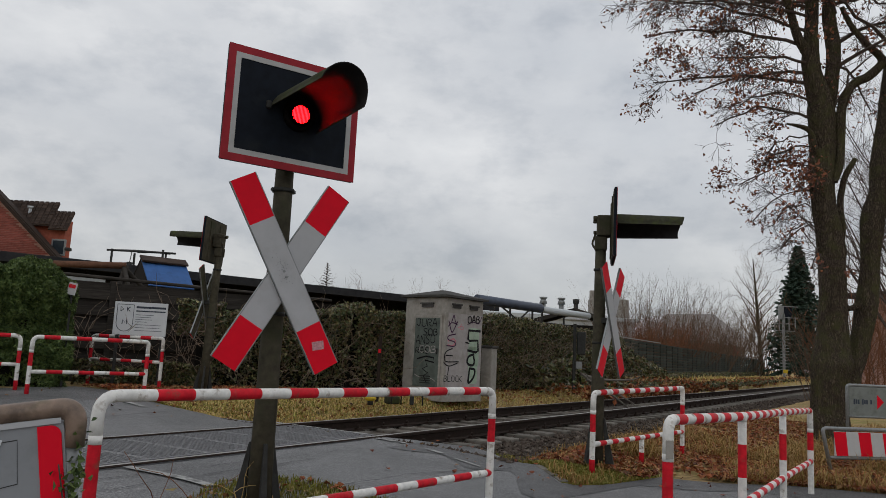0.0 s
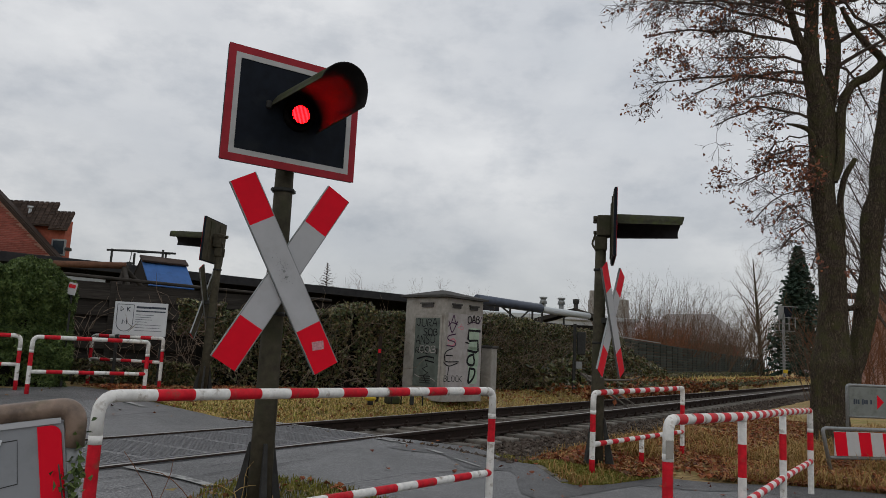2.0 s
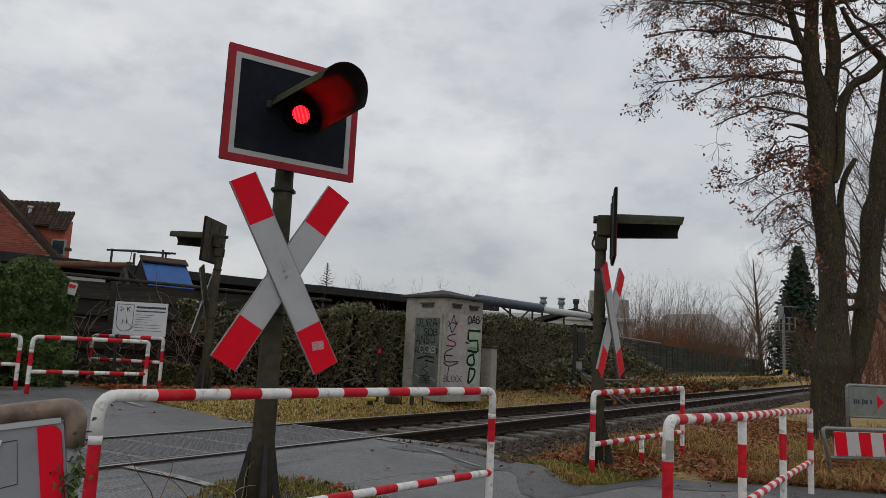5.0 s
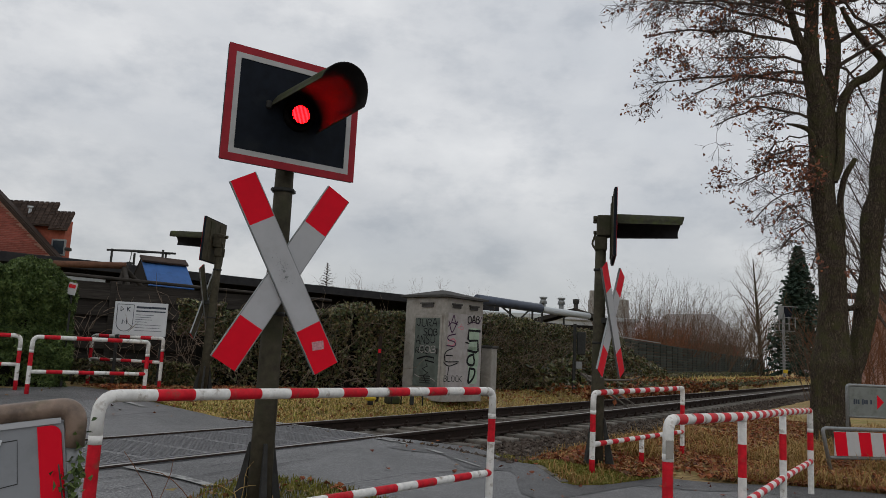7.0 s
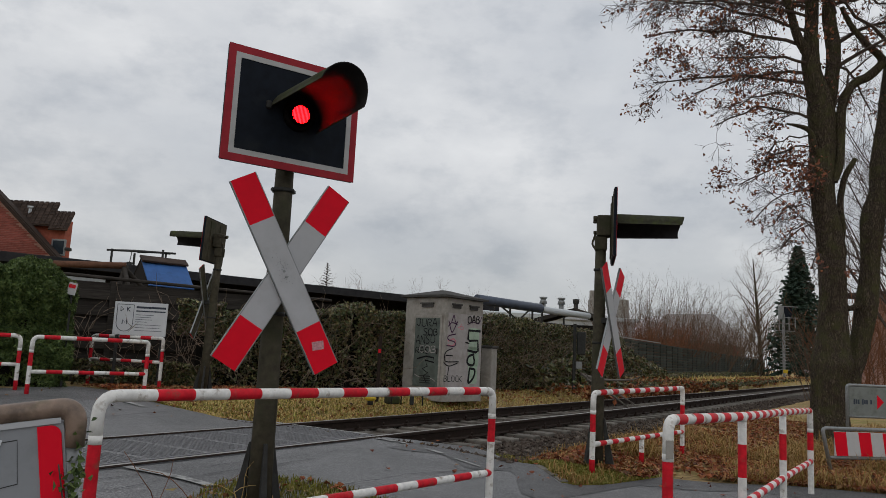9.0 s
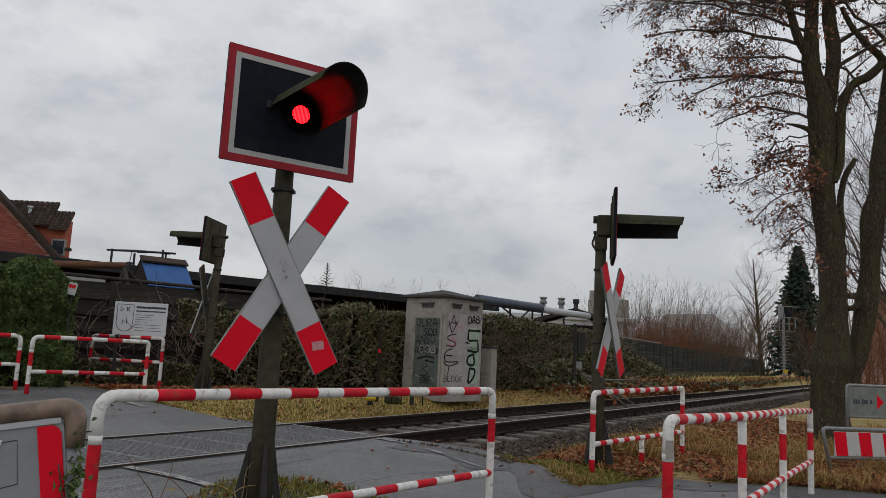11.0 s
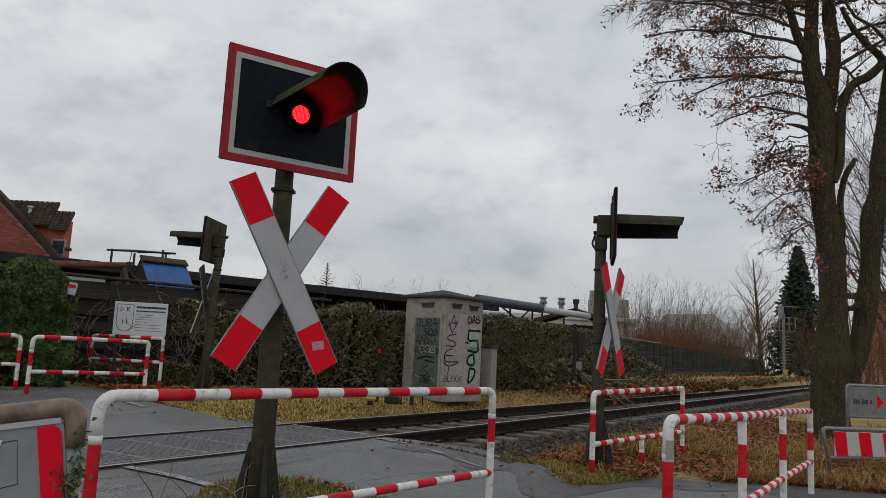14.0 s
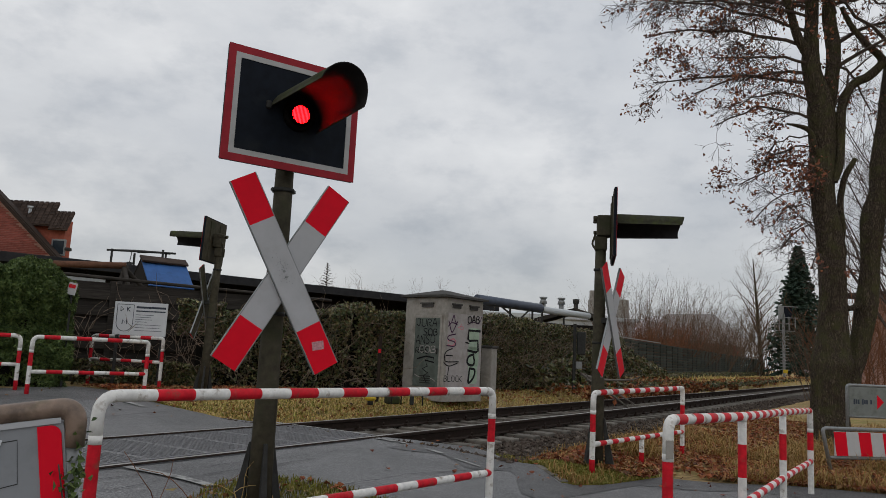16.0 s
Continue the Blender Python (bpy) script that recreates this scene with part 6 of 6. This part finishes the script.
def build_name_board():
    sb = empty("sign_board", pose(-5.17, 13.2, 0, 0, 0, 3), "white company sign board with grey shield and print", "sign")
    part("panel", boxm(0.90, 0.025, 0.57, pose(0, 0, 1.58), 0.004), M["sign_white"], sb)
    for x in (-0.38, 0.38):
        part("post", boxm(0.05, 0.05, 1.5, pose(x, 0.04, 1.0), 0.004), M["dark_steel"], sb)
    bm = bmesh.new()
    f = Matrix.Translation((0, -0.016, 1.58))
    sh = [(-0.40, 0.24), (-0.12, 0.24), (-0.12, -0.08)] + [(-0.26 + 0.14 * math.cos(radians(a)), -0.08 - 0.14 * math.sin(radians(a))) for a in range(0, 181, 15)] + [(-0.40, 0.24)]
    ribbon(bm, sh, 0.01, f)
    ribbon(bm, [(-0.34, 0.12), (-0.34, 0.2), (-0.29, 0.16), (-0.34, 0.12)], 0.014, f)
    ribbon(bm, [(-0.23, 0.12), (-0.23, 0.2)], 0.014, f)
    ribbon(bm, [(-0.18, 0.2), (-0.225, 0.16), (-0.18, 0.12)], 0.014, f)
    ribbon(bm, [(-0.3, -0.1), (-0.29, -0.02), (-0.26, -0.07), (-0.23, -0.02), (-0.22, -0.1)], 0.014, f)
    part("shield", bm, M["sign_ink"], sb)
    for z, w, t in ((0.2, 0.5, 0.05), (0.135, 0.5, 0.03), (0.07, 0.3, 0.01), (0.03, 0.26, 0.01), (-0.01, 0.28, 0.01), (-0.05, 0.2, 0.01), (-0.1, 0.44, 0.01), (-0.15, 0.42, 0.01), (-0.2, 0.46, 0.01)):
        part("print_line", boxm(w, 0.002, t * 0.7, pose(-0.08 + w / 2, -0.0145, 1.58 + z)), M["sign_ink"], sb)
    n = empty("small_notice", pose(-5.97, 12.3, 0, 0, 0, 20), "small faded red and white notice on the hedge", "sign")
    part("plate", boxm(0.13, 0.012, 0.2, pose(0, 0, 1.99, 0, 10, 0), 0.003), M["white_sheet"], n)
    part("red_mark", boxm(0.1, 0.004, 0.06, pose(0, -0.009, 2.03, 0, 10, 0)), M["red"], n)
    part("post", boxm(0.03, 0.03, 1.75, pose(0, 0.025, 1.15)), M["dark_steel"], n)


def build_near_barrier():
    b = empty("pipe_barrier", pose(-0.945, 2.05, 0), "rusty pipe barrier carrying a grey plate edged in red", "barrier")
    bm = bmesh.new()
    tube(bm, rounded([(-1.2, -0.12, 0.87), (0.0, 0, 1.062), (0.0, 0, 0.96)], 0.075, 8), 0.028, 20)
    part("top_pipe", bm, M["rust_pipe"], b)
    bm = bmesh.new()
    tube(bm, [(0, 0, 0.985), (0, 0, -0.02)], 0.0245, 20)
    part("post", bm, M["galv"], b)
    bm = bmesh.new()
    tube(bm, [(-1.2, -0.12, 0.87), (-1.2, -0.12, -0.02)], 0.0285, 16)
    part("post", bm, M["galv"], b)
    m = pose(-0.49, -0.07, 0.675, 0, -9.5, 5.7)
    def rounded_sheet(x0, x1, z0, z1, r, t, at):
        """A flat sheet whose two corners at x1 are rounded."""
        out = [(x0, z0)] + [(x1 - r + r * math.sin(a), z0 + r - r * math.cos(a)) for a in (k * math.pi / 12 for k in range(7))]
        out += [(x1 - r + r * math.cos(a), z1 - r + r * math.sin(a)) for a in (k * math.pi / 12 for k in range(7))] + [(x0, z1)]
        bm = bmesh.new()
        fr = [bm.verts.new(at @ Vector((x, -t / 2, z))) for x, z in out]
        bk = [bm.verts.new(at @ Vector((x, t / 2, z))) for x, z in out]
        bm.faces.new(fr)
        bm.faces.new(bk[::-1])
        for k in range(len(out)):
            q = (k + 1) % len(out)
            bm.faces.new((fr[k], bk[k], bk[q], fr[q]))
        return bm

    plate = part("plate", rounded_sheet(-0.525, 0.525, -0.28, 0.28, 0.03, 0.012, m), M["plate_shaded"], b)
    part("red_edge", rounded_sheet(0.461, 0.519, -0.274, 0.262, 0.026, 0.004, m @ pose(0, -0.009, 0)), M["red_sheet"], plate)
    part("white_edge", boxm(1.04, 0.004, 0.014, m @ pose(0, -0.009, 0.272)), M["grey_sheet"], plate)
    bm = bmesh.new()
    ribbon(bm, [(0.21, 0.1), (0.405, 0.125), (0.41, 0.235), (0.22, 0.225)], 0.0025, m @ pose(0, -0.0075, 0))
    part("glue_edge", bm, M["dark_steel"], plate)
    bm = bmesh.new()
    f = m @ pose(0.315, -0.0095, 0.195)
    v = [bm.verts.new(f @ Vector(p)) for p in ((-0.1, 0, -0.05), (0.045, 0, -0.035), (0.05, 0, 0.02), (0.06, 0, 0.045), (0.02, 0, 0.05), (-0.1, 0, 0.04))]
    bm.faces.new(v)
    part("torn_paper", bm, M["sign_white"], plate)
    bm = bmesh.new()
    for k in range(5):
        box(bm, 0.008, 0.001, 0.009 + 0.002 * (k % 2), m @ pose(0.315 + 0.009 * k, -0.0108, 0.215))
    part("print_bar", bm, M["ink"], plate)
    part("bracket", boxm(0.05, 0.03, 0.03, pose(-0.03, -0.01, 0.6), 0.004), M["galv"], b)
    # ivy shoot at the post
    nr = np.random.default_rng(3)
    iv = empty("ivy_shoot", pose(-0.93, 2.06, 0), "green ivy shoot climbing the barrier post", "plant")
    V, F = [], []
    rr = random.Random(6)
    pts = [Vector((0.03, -0.035, 0))]
    for k in range(10):
        pts.append(Vector((0.03 * math.cos(k), -0.04 + 0.015 * math.sin(k * 1.3), 0.092 * (k + 1))))
    limb(V, F, pts, 0.004, 0.002, 5)
    raw("stem", V, F, M["twig"], iv)
    c = np.stack([nr.normal(0.005, 0.016, 110), nr.normal(-0.035, 0.014, 110), nr.normal(0.86, 0.06, 110)], 1)
    v, f = leaves(c, 0.02, nr, 0, 1.2)
    tri_mesh("foliage", v, f, M["thuja"], iv)


def build_board_barrier():
    b = empty("board_barrier", pose(5.58, 9.9, 0, 0, 0, 12), "grey steel barrier frame with red and white striped board", "barrier")
    bm = bmesh.new()
    tube(bm, rounded([(-0.58, 0, 0.0), (-0.70, 0, 0.56), (1.2, 0, 0.56), (1.1, 0, 0.0)], 0.06), 0.024, 12)
    part("frame", bm, M["galv"], b)
    bm = bmesh.new()
    tube(bm, [(-0.6, 0, 0.2), (1.15, 0, 0.2)], 0.022, 10)
    part("lower_bar", bm, M["galv"], b)
    board = part("board", boxm(1.6, 0.02, 0.30, pose(0.25, -0.03, 0.375), 0.004), M["white_sheet"], b)
    for k in range(5):
        bm = bmesh.new()
        x = -0.55 + k * 0.36
        v = [bm.verts.new((x + dx, y, z)) for y in (-0.0425, -0.041) for dx, z in ((0.02, 0.228), (0.19, 0.228), (0.16, 0.522), (-0.02, 0.522))]
        bm.faces.new(v[:4])
        bm.faces.new(v[4:][::-1])
        for i in range(4):
            bm.faces.new((v[i], v[4 + i], v[4 + (i + 1) % 4], v[(i + 1) % 4]))
        part("red_stripe", bm, M["red_sheet"], board)
    s = empty("direction_sign", pose(5.92, 10.8, 0, 0, 0, 10), "grey-green framed direction sign with red arrow", "sign")
    bm = bmesh.new()
    tube(bm, rounded([(-0.16, 0, 0), (-0.16, 0, 1.1), (0.95, 0, 1.1), (0.95, 0, 0)], 0.05), 0.022, 12)
    part("frame", bm, M["galv"], s)
    bm = bmesh.new()
    tube(bm, [(-0.16, 0, 0.67), (0.95, 0, 0.67)], 0.02, 10)
    part("lower_bar", bm, M["galv"], s)
    pl = part("panel", boxm(0.68, 0.015, 0.4, pose(0.2, -0.01, 0.88), 0.006), mat("dull_grey_green_sign", (0.2, 0.215, 0.2), 0.1, 8, 0.6, bump=0.05, stain=(0.14, 0.15, 0.13), stain_scale=5), s)
    for k in range(9):
        if k in (3, 7):
            continue
        part("print_bar", boxm(0.025, 0.002, 0.075 if k in (0, 4) else 0.06, pose(-0.06 + k * 0.033, -0.0205, 0.875)), M["sign_ink"], pl)
    bm = bmesh.new()
    v = [bm.verts.new((x, -0.0205, z)) for x, z in ((0.3, 0.78), (0.41, 0.88), (0.3, 0.98))]
    w = [bm.verts.new((x, -0.0185, z)) for x, z in ((0.3, 0.78), (0.41, 0.88), (0.3, 0.98))]
    bm.faces.new(v)
    bm.faces.new(w[::-1])
    for i in range(3):
        bm.faces.new((v[i], w[i], w[(i + 1) % 3], v[(i + 1) % 3]))
    part("arrow", bm, M["red_sheet"], pl)


build_name_board()
build_near_barrier()
build_board_barrier()

# ---- ground cover ----


def scatter(n, u0, u1, v0, v1, rng, power=1.0, keep=None, clump=0.0):
    u = rng.uniform(u0, u1, n)
    v = v0 + (v1 - v0) * rng.random(n) ** power
    ok = np.array([(not on_road(a, b)) and (keep is None or keep(a, b)) for a, b in zip(u, v)])
    if clump:
        nz = np.array([noise.noise((a * 1.1, b * 1.1, 4.0)) for a, b in zip(u, v)])
        ok &= rng.random(n) < 0.5 + nz * clump
    u, v = u[ok], v[ok]
    z = np.array([ground_z(a, b) + 0.035 * noise.noise((a * 0.9, b * 0.9, 3)) for a, b in zip(u, v)])
    return np.stack([MV.x * u + NV.x * v, MV.y * u + NV.y * v, z], 1)


def cover(name, pieces, material, label, category):
    v = np.concatenate([p[0] for p in pieces])
    off = np.cumsum([0] + [len(p[0]) for p in pieces[:-1]])
    f = np.concatenate([p[1] + o for p, o in zip(pieces, off)])
    tagged(tri_mesh(name, v, f, material), label, category, kind="stuff")


def build_cover():
    rng = np.random.default_rng(77)
    near_bank = lambda a, b: a < 3.9
    far_bank = lambda a, b: a > 8.0
    # dry grass on the bank between barriers and track, and on the far verge
    s1 = blades(scatter(38000, -4, 4.1, 7.0, 22, rng, 1.6, near_bank, 1.6), 0.15, rng, 1.6, 0.005)
    s0 = blades(scatter(26000, -2.5, 3.2, 8.6, 14, rng, 1.3, lambda a, b: near_bank(a, b) and noise.noise((a * 1.1, b * 1.1, 4.0)) > 0.12, 0.8), 0.34, rng, 2.0, 0.005)
    s2 = blades(scatter(110000, 7.1, 10.6, 6.6, 26, rng, 2.0, None, 0.6), 0.075, rng, 2.2, 0.008)
    s3 = blades(scatter(2500, 8.0, 12.5, 30, 100, rng, 1.2), 0.35, rng, 1.0, 0.03)
    cover("dry_grass", [s0, s1], M["straw"], "matted straw-coloured winter grass on the bank", "grass")
    cover("verge_grass", [s2, s3], M["verge"], "short pale yellow grass beside the track", "grass")
    g1 = blades(scatter(14000, 2.95, 4.3, 1.0, 5.0, rng, 1.0, island), 0.06, rng, 0.8, 0.005)
    g2 = blades(scatter(26000, 7.1, 10.4, 6.9, 15, rng, 1.4), 0.055, rng, 0.9, 0.006)
    g3 = blades(scatter(16000, 2.3, 4.4, 7.2, 8.6, rng, 1.7), 0.05, rng, 0.9, 0.006)
    m1 = blades(scatter(30000, 7.15, 10.6, 6.5, 10.5, rng, 1.5, lambda a, b: b - road_right(a) < 0.75 + 0.6 * noise.noise((a * 1.3, b * 1.3, 1.0))), 0.035, rng, 1.2, 0.009)
    m2 = blades(scatter(16000, 2.0, 3.3, 6.8, 8.4, rng, 1.2), 0.03, rng, 1.0, 0.007)
    cover("moss", [m1, m2], M["moss"], "yellow-green moss and short grass at the path edge", "moss")
    cover("green_grass", [g1, g2, g3], M["grass"], "short yellow-green winter grass", "grass")
    l1 = leaves(scatter(120000, -3, 3.7, 7.3, 20, rng, 1.5, lambda a, b: near_bank(a, b) and not (a > 2.0 and b < 8.0 + 0.4 * noise.noise((a * 2, b * 2, 0))), 0.9) + np.array([0, 0, 0.05]), 0.056, rng, 0.75, 1.3)
    l2 = leaves(scatter(30000, 8.8, 11.6, 6.5, 26, rng, 1.3) + np.array([0, 0, 0.04]), 0.06, rng, 0.7, 1.3)
    l3 = leaves(scatter(1800, 7.5, 9.5, 7, 20, rng, 1.3) + np.array([0, 0, 0.02]), 0.06, rng, 0.7, 1.3)
    l4 = leaves(scatter(3000, 8.5, 12, 26, 90, rng, 1.3) + np.array([0, 0, 0.05]), 0.22, rng, 0.6, 1.3)
    l5 = leaves(scatter(400, 2.95, 4.3, 1.0, 5.0, rng, 1.0, island) + np.array([0, 0, 0.03]), 0.05, rng, 0.7, 1.3)
    u, v = rng.uniform(-0.5, 4.6, 450), rng.uniform(5.2, 8.8, 450)
    edge = np.array([road_right(a) for a in u])
    ok = (v < edge) & (rng.random(450) < np.exp(-(edge - v) * 1.6))
    u, v = u[ok], v[ok]
    z = np.array([ground_z(a, min(b, 6.9)) + 0.03 for a, b in zip(u, v)])
    l6 = leaves(np.stack([MV.x * u + NV.x * v, MV.y * u + NV.y * v, z], 1), 0.04, rng, 0.85, 1.3)
    u, v = rng.uniform(7.6, 11.5, 70), rng.uniform(1.0, 7.0, 70)
    z = np.array([ground_z(a, b) + 0.03 for a, b in zip(u, v)])
    l7 = leaves(np.stack([MV.x * u + NV.x * v, MV.y * u + NV.y * v, z], 1), 0.04, rng, 0.85, 1.3)
    cover("leaf_litter", [l1, l2, l3, l4, l5, l6, l7], M["leaf_litter"], "brown and russet fallen leaves", "fallen leaves")


build_cover()
foliage_band("ground_ivy", [(2.4, 20.2), (6.3, 27.8), (12.4, 41.5), (45.0, 108)], [1.0, 1.9, 0.75, 0.8], 0.5, 16000, 0.1, M["ivy"],
             "low dark ivy and litter along the fence foot", "ivy", 51, core=False)
foliage_band("ground_ivy", [(3.4, 20.6), (8.2, 28.6), (15.5, 41.5), (46.5, 95)], [0.6, 0.55, 0.5, 0.5], 1.6, 7000, 0.11, M["ivy"],
             "dull creeping ivy between fence and track", "ivy", 53, core=False)
foliage_band("dead_undergrowth", [(3.2, 20.4), (8.0, 28.4), (15.2, 41.5), (46.2, 95)], [0.45, 0.42, 0.4, 0.45], 1.9, 16000, 0.1, M["leaf_litter"],
             "russet dead leaves and stems along the fence foot", "undergrowth", 54, rough=0.4, core=False)


def build_small_things():
    # pale fallen branches, bramble canes, dry weeds at the mast foot
    rng = random.Random(19)
    fb = empty("fallen_branch", pose(4.6, 19.6, 0.3), "pale fallen branches lying beside the track", "branch")
    for k in range(4):
        V, F = [], []
        a = rng.uniform(-0.5, 0.3)
        p = Vector((-0.8 + rng.uniform(-0.2, 0.2), rng.uniform(-0.4, 0.4), 0.42 + 0.07 * k))
        limb(V, F, wander(p, Vector((1, 0.2 + a, -0.33)), rng.uniform(1.0, 2.0), 6, 0.16, 0, rng), 0.04, 0.015, 6)
        raw("bough", V, F, M["sleeper"], fb)
    br = empty("bramble", pose(-1.45, 4.3, 0.1), "thin reddish bramble canes behind the barrier", "plant")
    for k in range(9):
        V, F = [], []
        limb(V, F, wander(Vector((rng.uniform(-0.2, 0.5), rng.uniform(-0.3, 0.3), 0)), Vector((rng.gauss(0.3, 0.5), rng.gauss(0, 0.4), 1)), rng.uniform(0.4, 0.75), 9, 0.22, -0.1, rng), 0.004, 0.0015, 4)
        raw("cane", V, F, M["rust_plant"], br)
    dw = empty("dry_weed", pose(-1.17, 4.83, 0.16), "dry curled weed at the foot of the mast", "plant")
    for k in range(22):
        V, F = [], []
        limb(V, F, wander(Vector((rng.uniform(-0.06, 0.06), rng.uniform(-0.05, 0.05), 0)), Vector((rng.gauss(0, 0.3), rng.gauss(-0.1, 0.3), 1)), rng.uniform(0.15, 0.42), 7, 0.35, -0.12, rng), 0.004, 0.0015, 4)
        raw("stalk", V, F, M["straw"], dw)


build_small_things()


def build_kerb():
    kb = empty("kerb", pose(0, 0, 0), "worn concrete edging stones at the path corner", "kerb", kind="structure")
    a, b = uv(3.3, 7.42), uv(2.82, 6.98)
    d = b - a
    rz = math.degrees(math.atan2(d.y, d.x))
    for k in range(3):
        p = a + d * ((k + 0.5) / 3)
        z = ground_at(p.x, p.y)
        part("edging_stone", boxm(d.length / 3 - 0.012, 0.09, 0.1, pose(p.x, p.y, z - 0.025, 0, 3, rz), 0.012), M["sleeper"], kb)


build_kerb()




def build_road_repairs():
    # darker repair strips and crack lines in the asphalt
    rp = empty("road_repair", pose(0, 0, 0), "dark asphalt repair strips and cracks in the path", "road repair", kind="structure")

    def sheet(name, rows, material, lift):
        verts, faces = [], []
        n = len(rows[0])
        for row in rows:
            for u, v in row:
                z = 0.252 if 4.9 < u < 7.2 else ground_z(u, min(v, 6.9)) + 0.012 + 0.012 * noise.noise((u * 0.8, v * 0.8, 1))
                verts.append(uv(u, v, z + lift))
        for i in range(len(rows) - 1):
            for j in range(n - 1):
                a = i * n + j
                faces.append((a, a + n, a + n + 1, a + 1))
        raw(name, verts, faces, material, rp)

    rows = []
    for i in range(90):
        u = -0.6 + 5.3 * i / 89
        v1 = road_right(u) - 0.06
        v0 = v1 - 0.75 - 0.35 * noise.noise((u * 1.7, 2, 0)) - 0.12 * noise.noise((u * 7, 4, 0))
        rows.append([(u, v0 + (v1 - v0) * j / 14) for j in range(15)])
    sheet("repair_strip", rows, M["asphalt_patch"], 0.004)
    rng = random.Random(12)
    for u0, v0, u1, v1 in ((3.9, 4.2, 3.3, 7.0), (4.4, 2.2, 4.5, 5.4), (4.9, 3.0, 4.95, 6.2), (7.6, 1.0, 8.2, 6.8), (8.9, 3.0, 8.4, 6.5), (6.2, 4.3, 6.0, 6.9), (5.75, 4.2, 5.6, 6.6)):
        rows, off = [], 0.0
        for i in range(30):
            s = i / 29
            off += rng.gauss(0, 0.012)
            u, v = u0 + (u1 - u0) * s + off, v0 + (v1 - v0) * s
            w = rng.uniform(0.002, 0.006)
            rows.append([(u - w, v), (u + w, v)])
        sheet("crack", rows, M["ink"], 0.009)
    # flat black strips paint the dark inside the open grooves beside the rails
    for u0 in (5.285, 6.785):
        for du in (-0.06, 0.062):
            rows = [[(u0 + du - 0.024, -8 + 0.5 * i), (u0 + du + 0.024, -8 + 0.5 * i)] for i in range(31)]
            sheet("groove_shade", rows, M["ink"], 0.003)


build_road_repairs()


def motions():
    # every rod of the lamp turns its bright side forward once a cycle; the clouds drift
    cycle = 0.9945
    steps = ((0.0, 0), (0.1, 0), (0.14, -20), (0.18, -55), (0.21, -105), (0.25, -126), (0.3, -133), (0.4, -141), (0.5, -148), (0.585, -152), (0.603, -134), (0.65, -100), (0.686, -34), (0.704, -24), (0.75, 0), (0.85, 0))
    turn = [(k * cycle + dt * cycle, a) for k in range(17) for dt, a in steps]
    turn = [(round(t, 3), a) for t, a in turn if t < 15.99] + [(16.0, 0)]
    for rod, x in LENS_RODS:
        walk(rod, [(t, pose(x, LENS_Y, LENS_Z, 0, 0, a)) for t, a in turn])
    walk(BACKDROP, [(0.0, pose(0, 0, 0)), (16.0, pose(0, 0, 0, 0, 0, -4.9))])


motions()
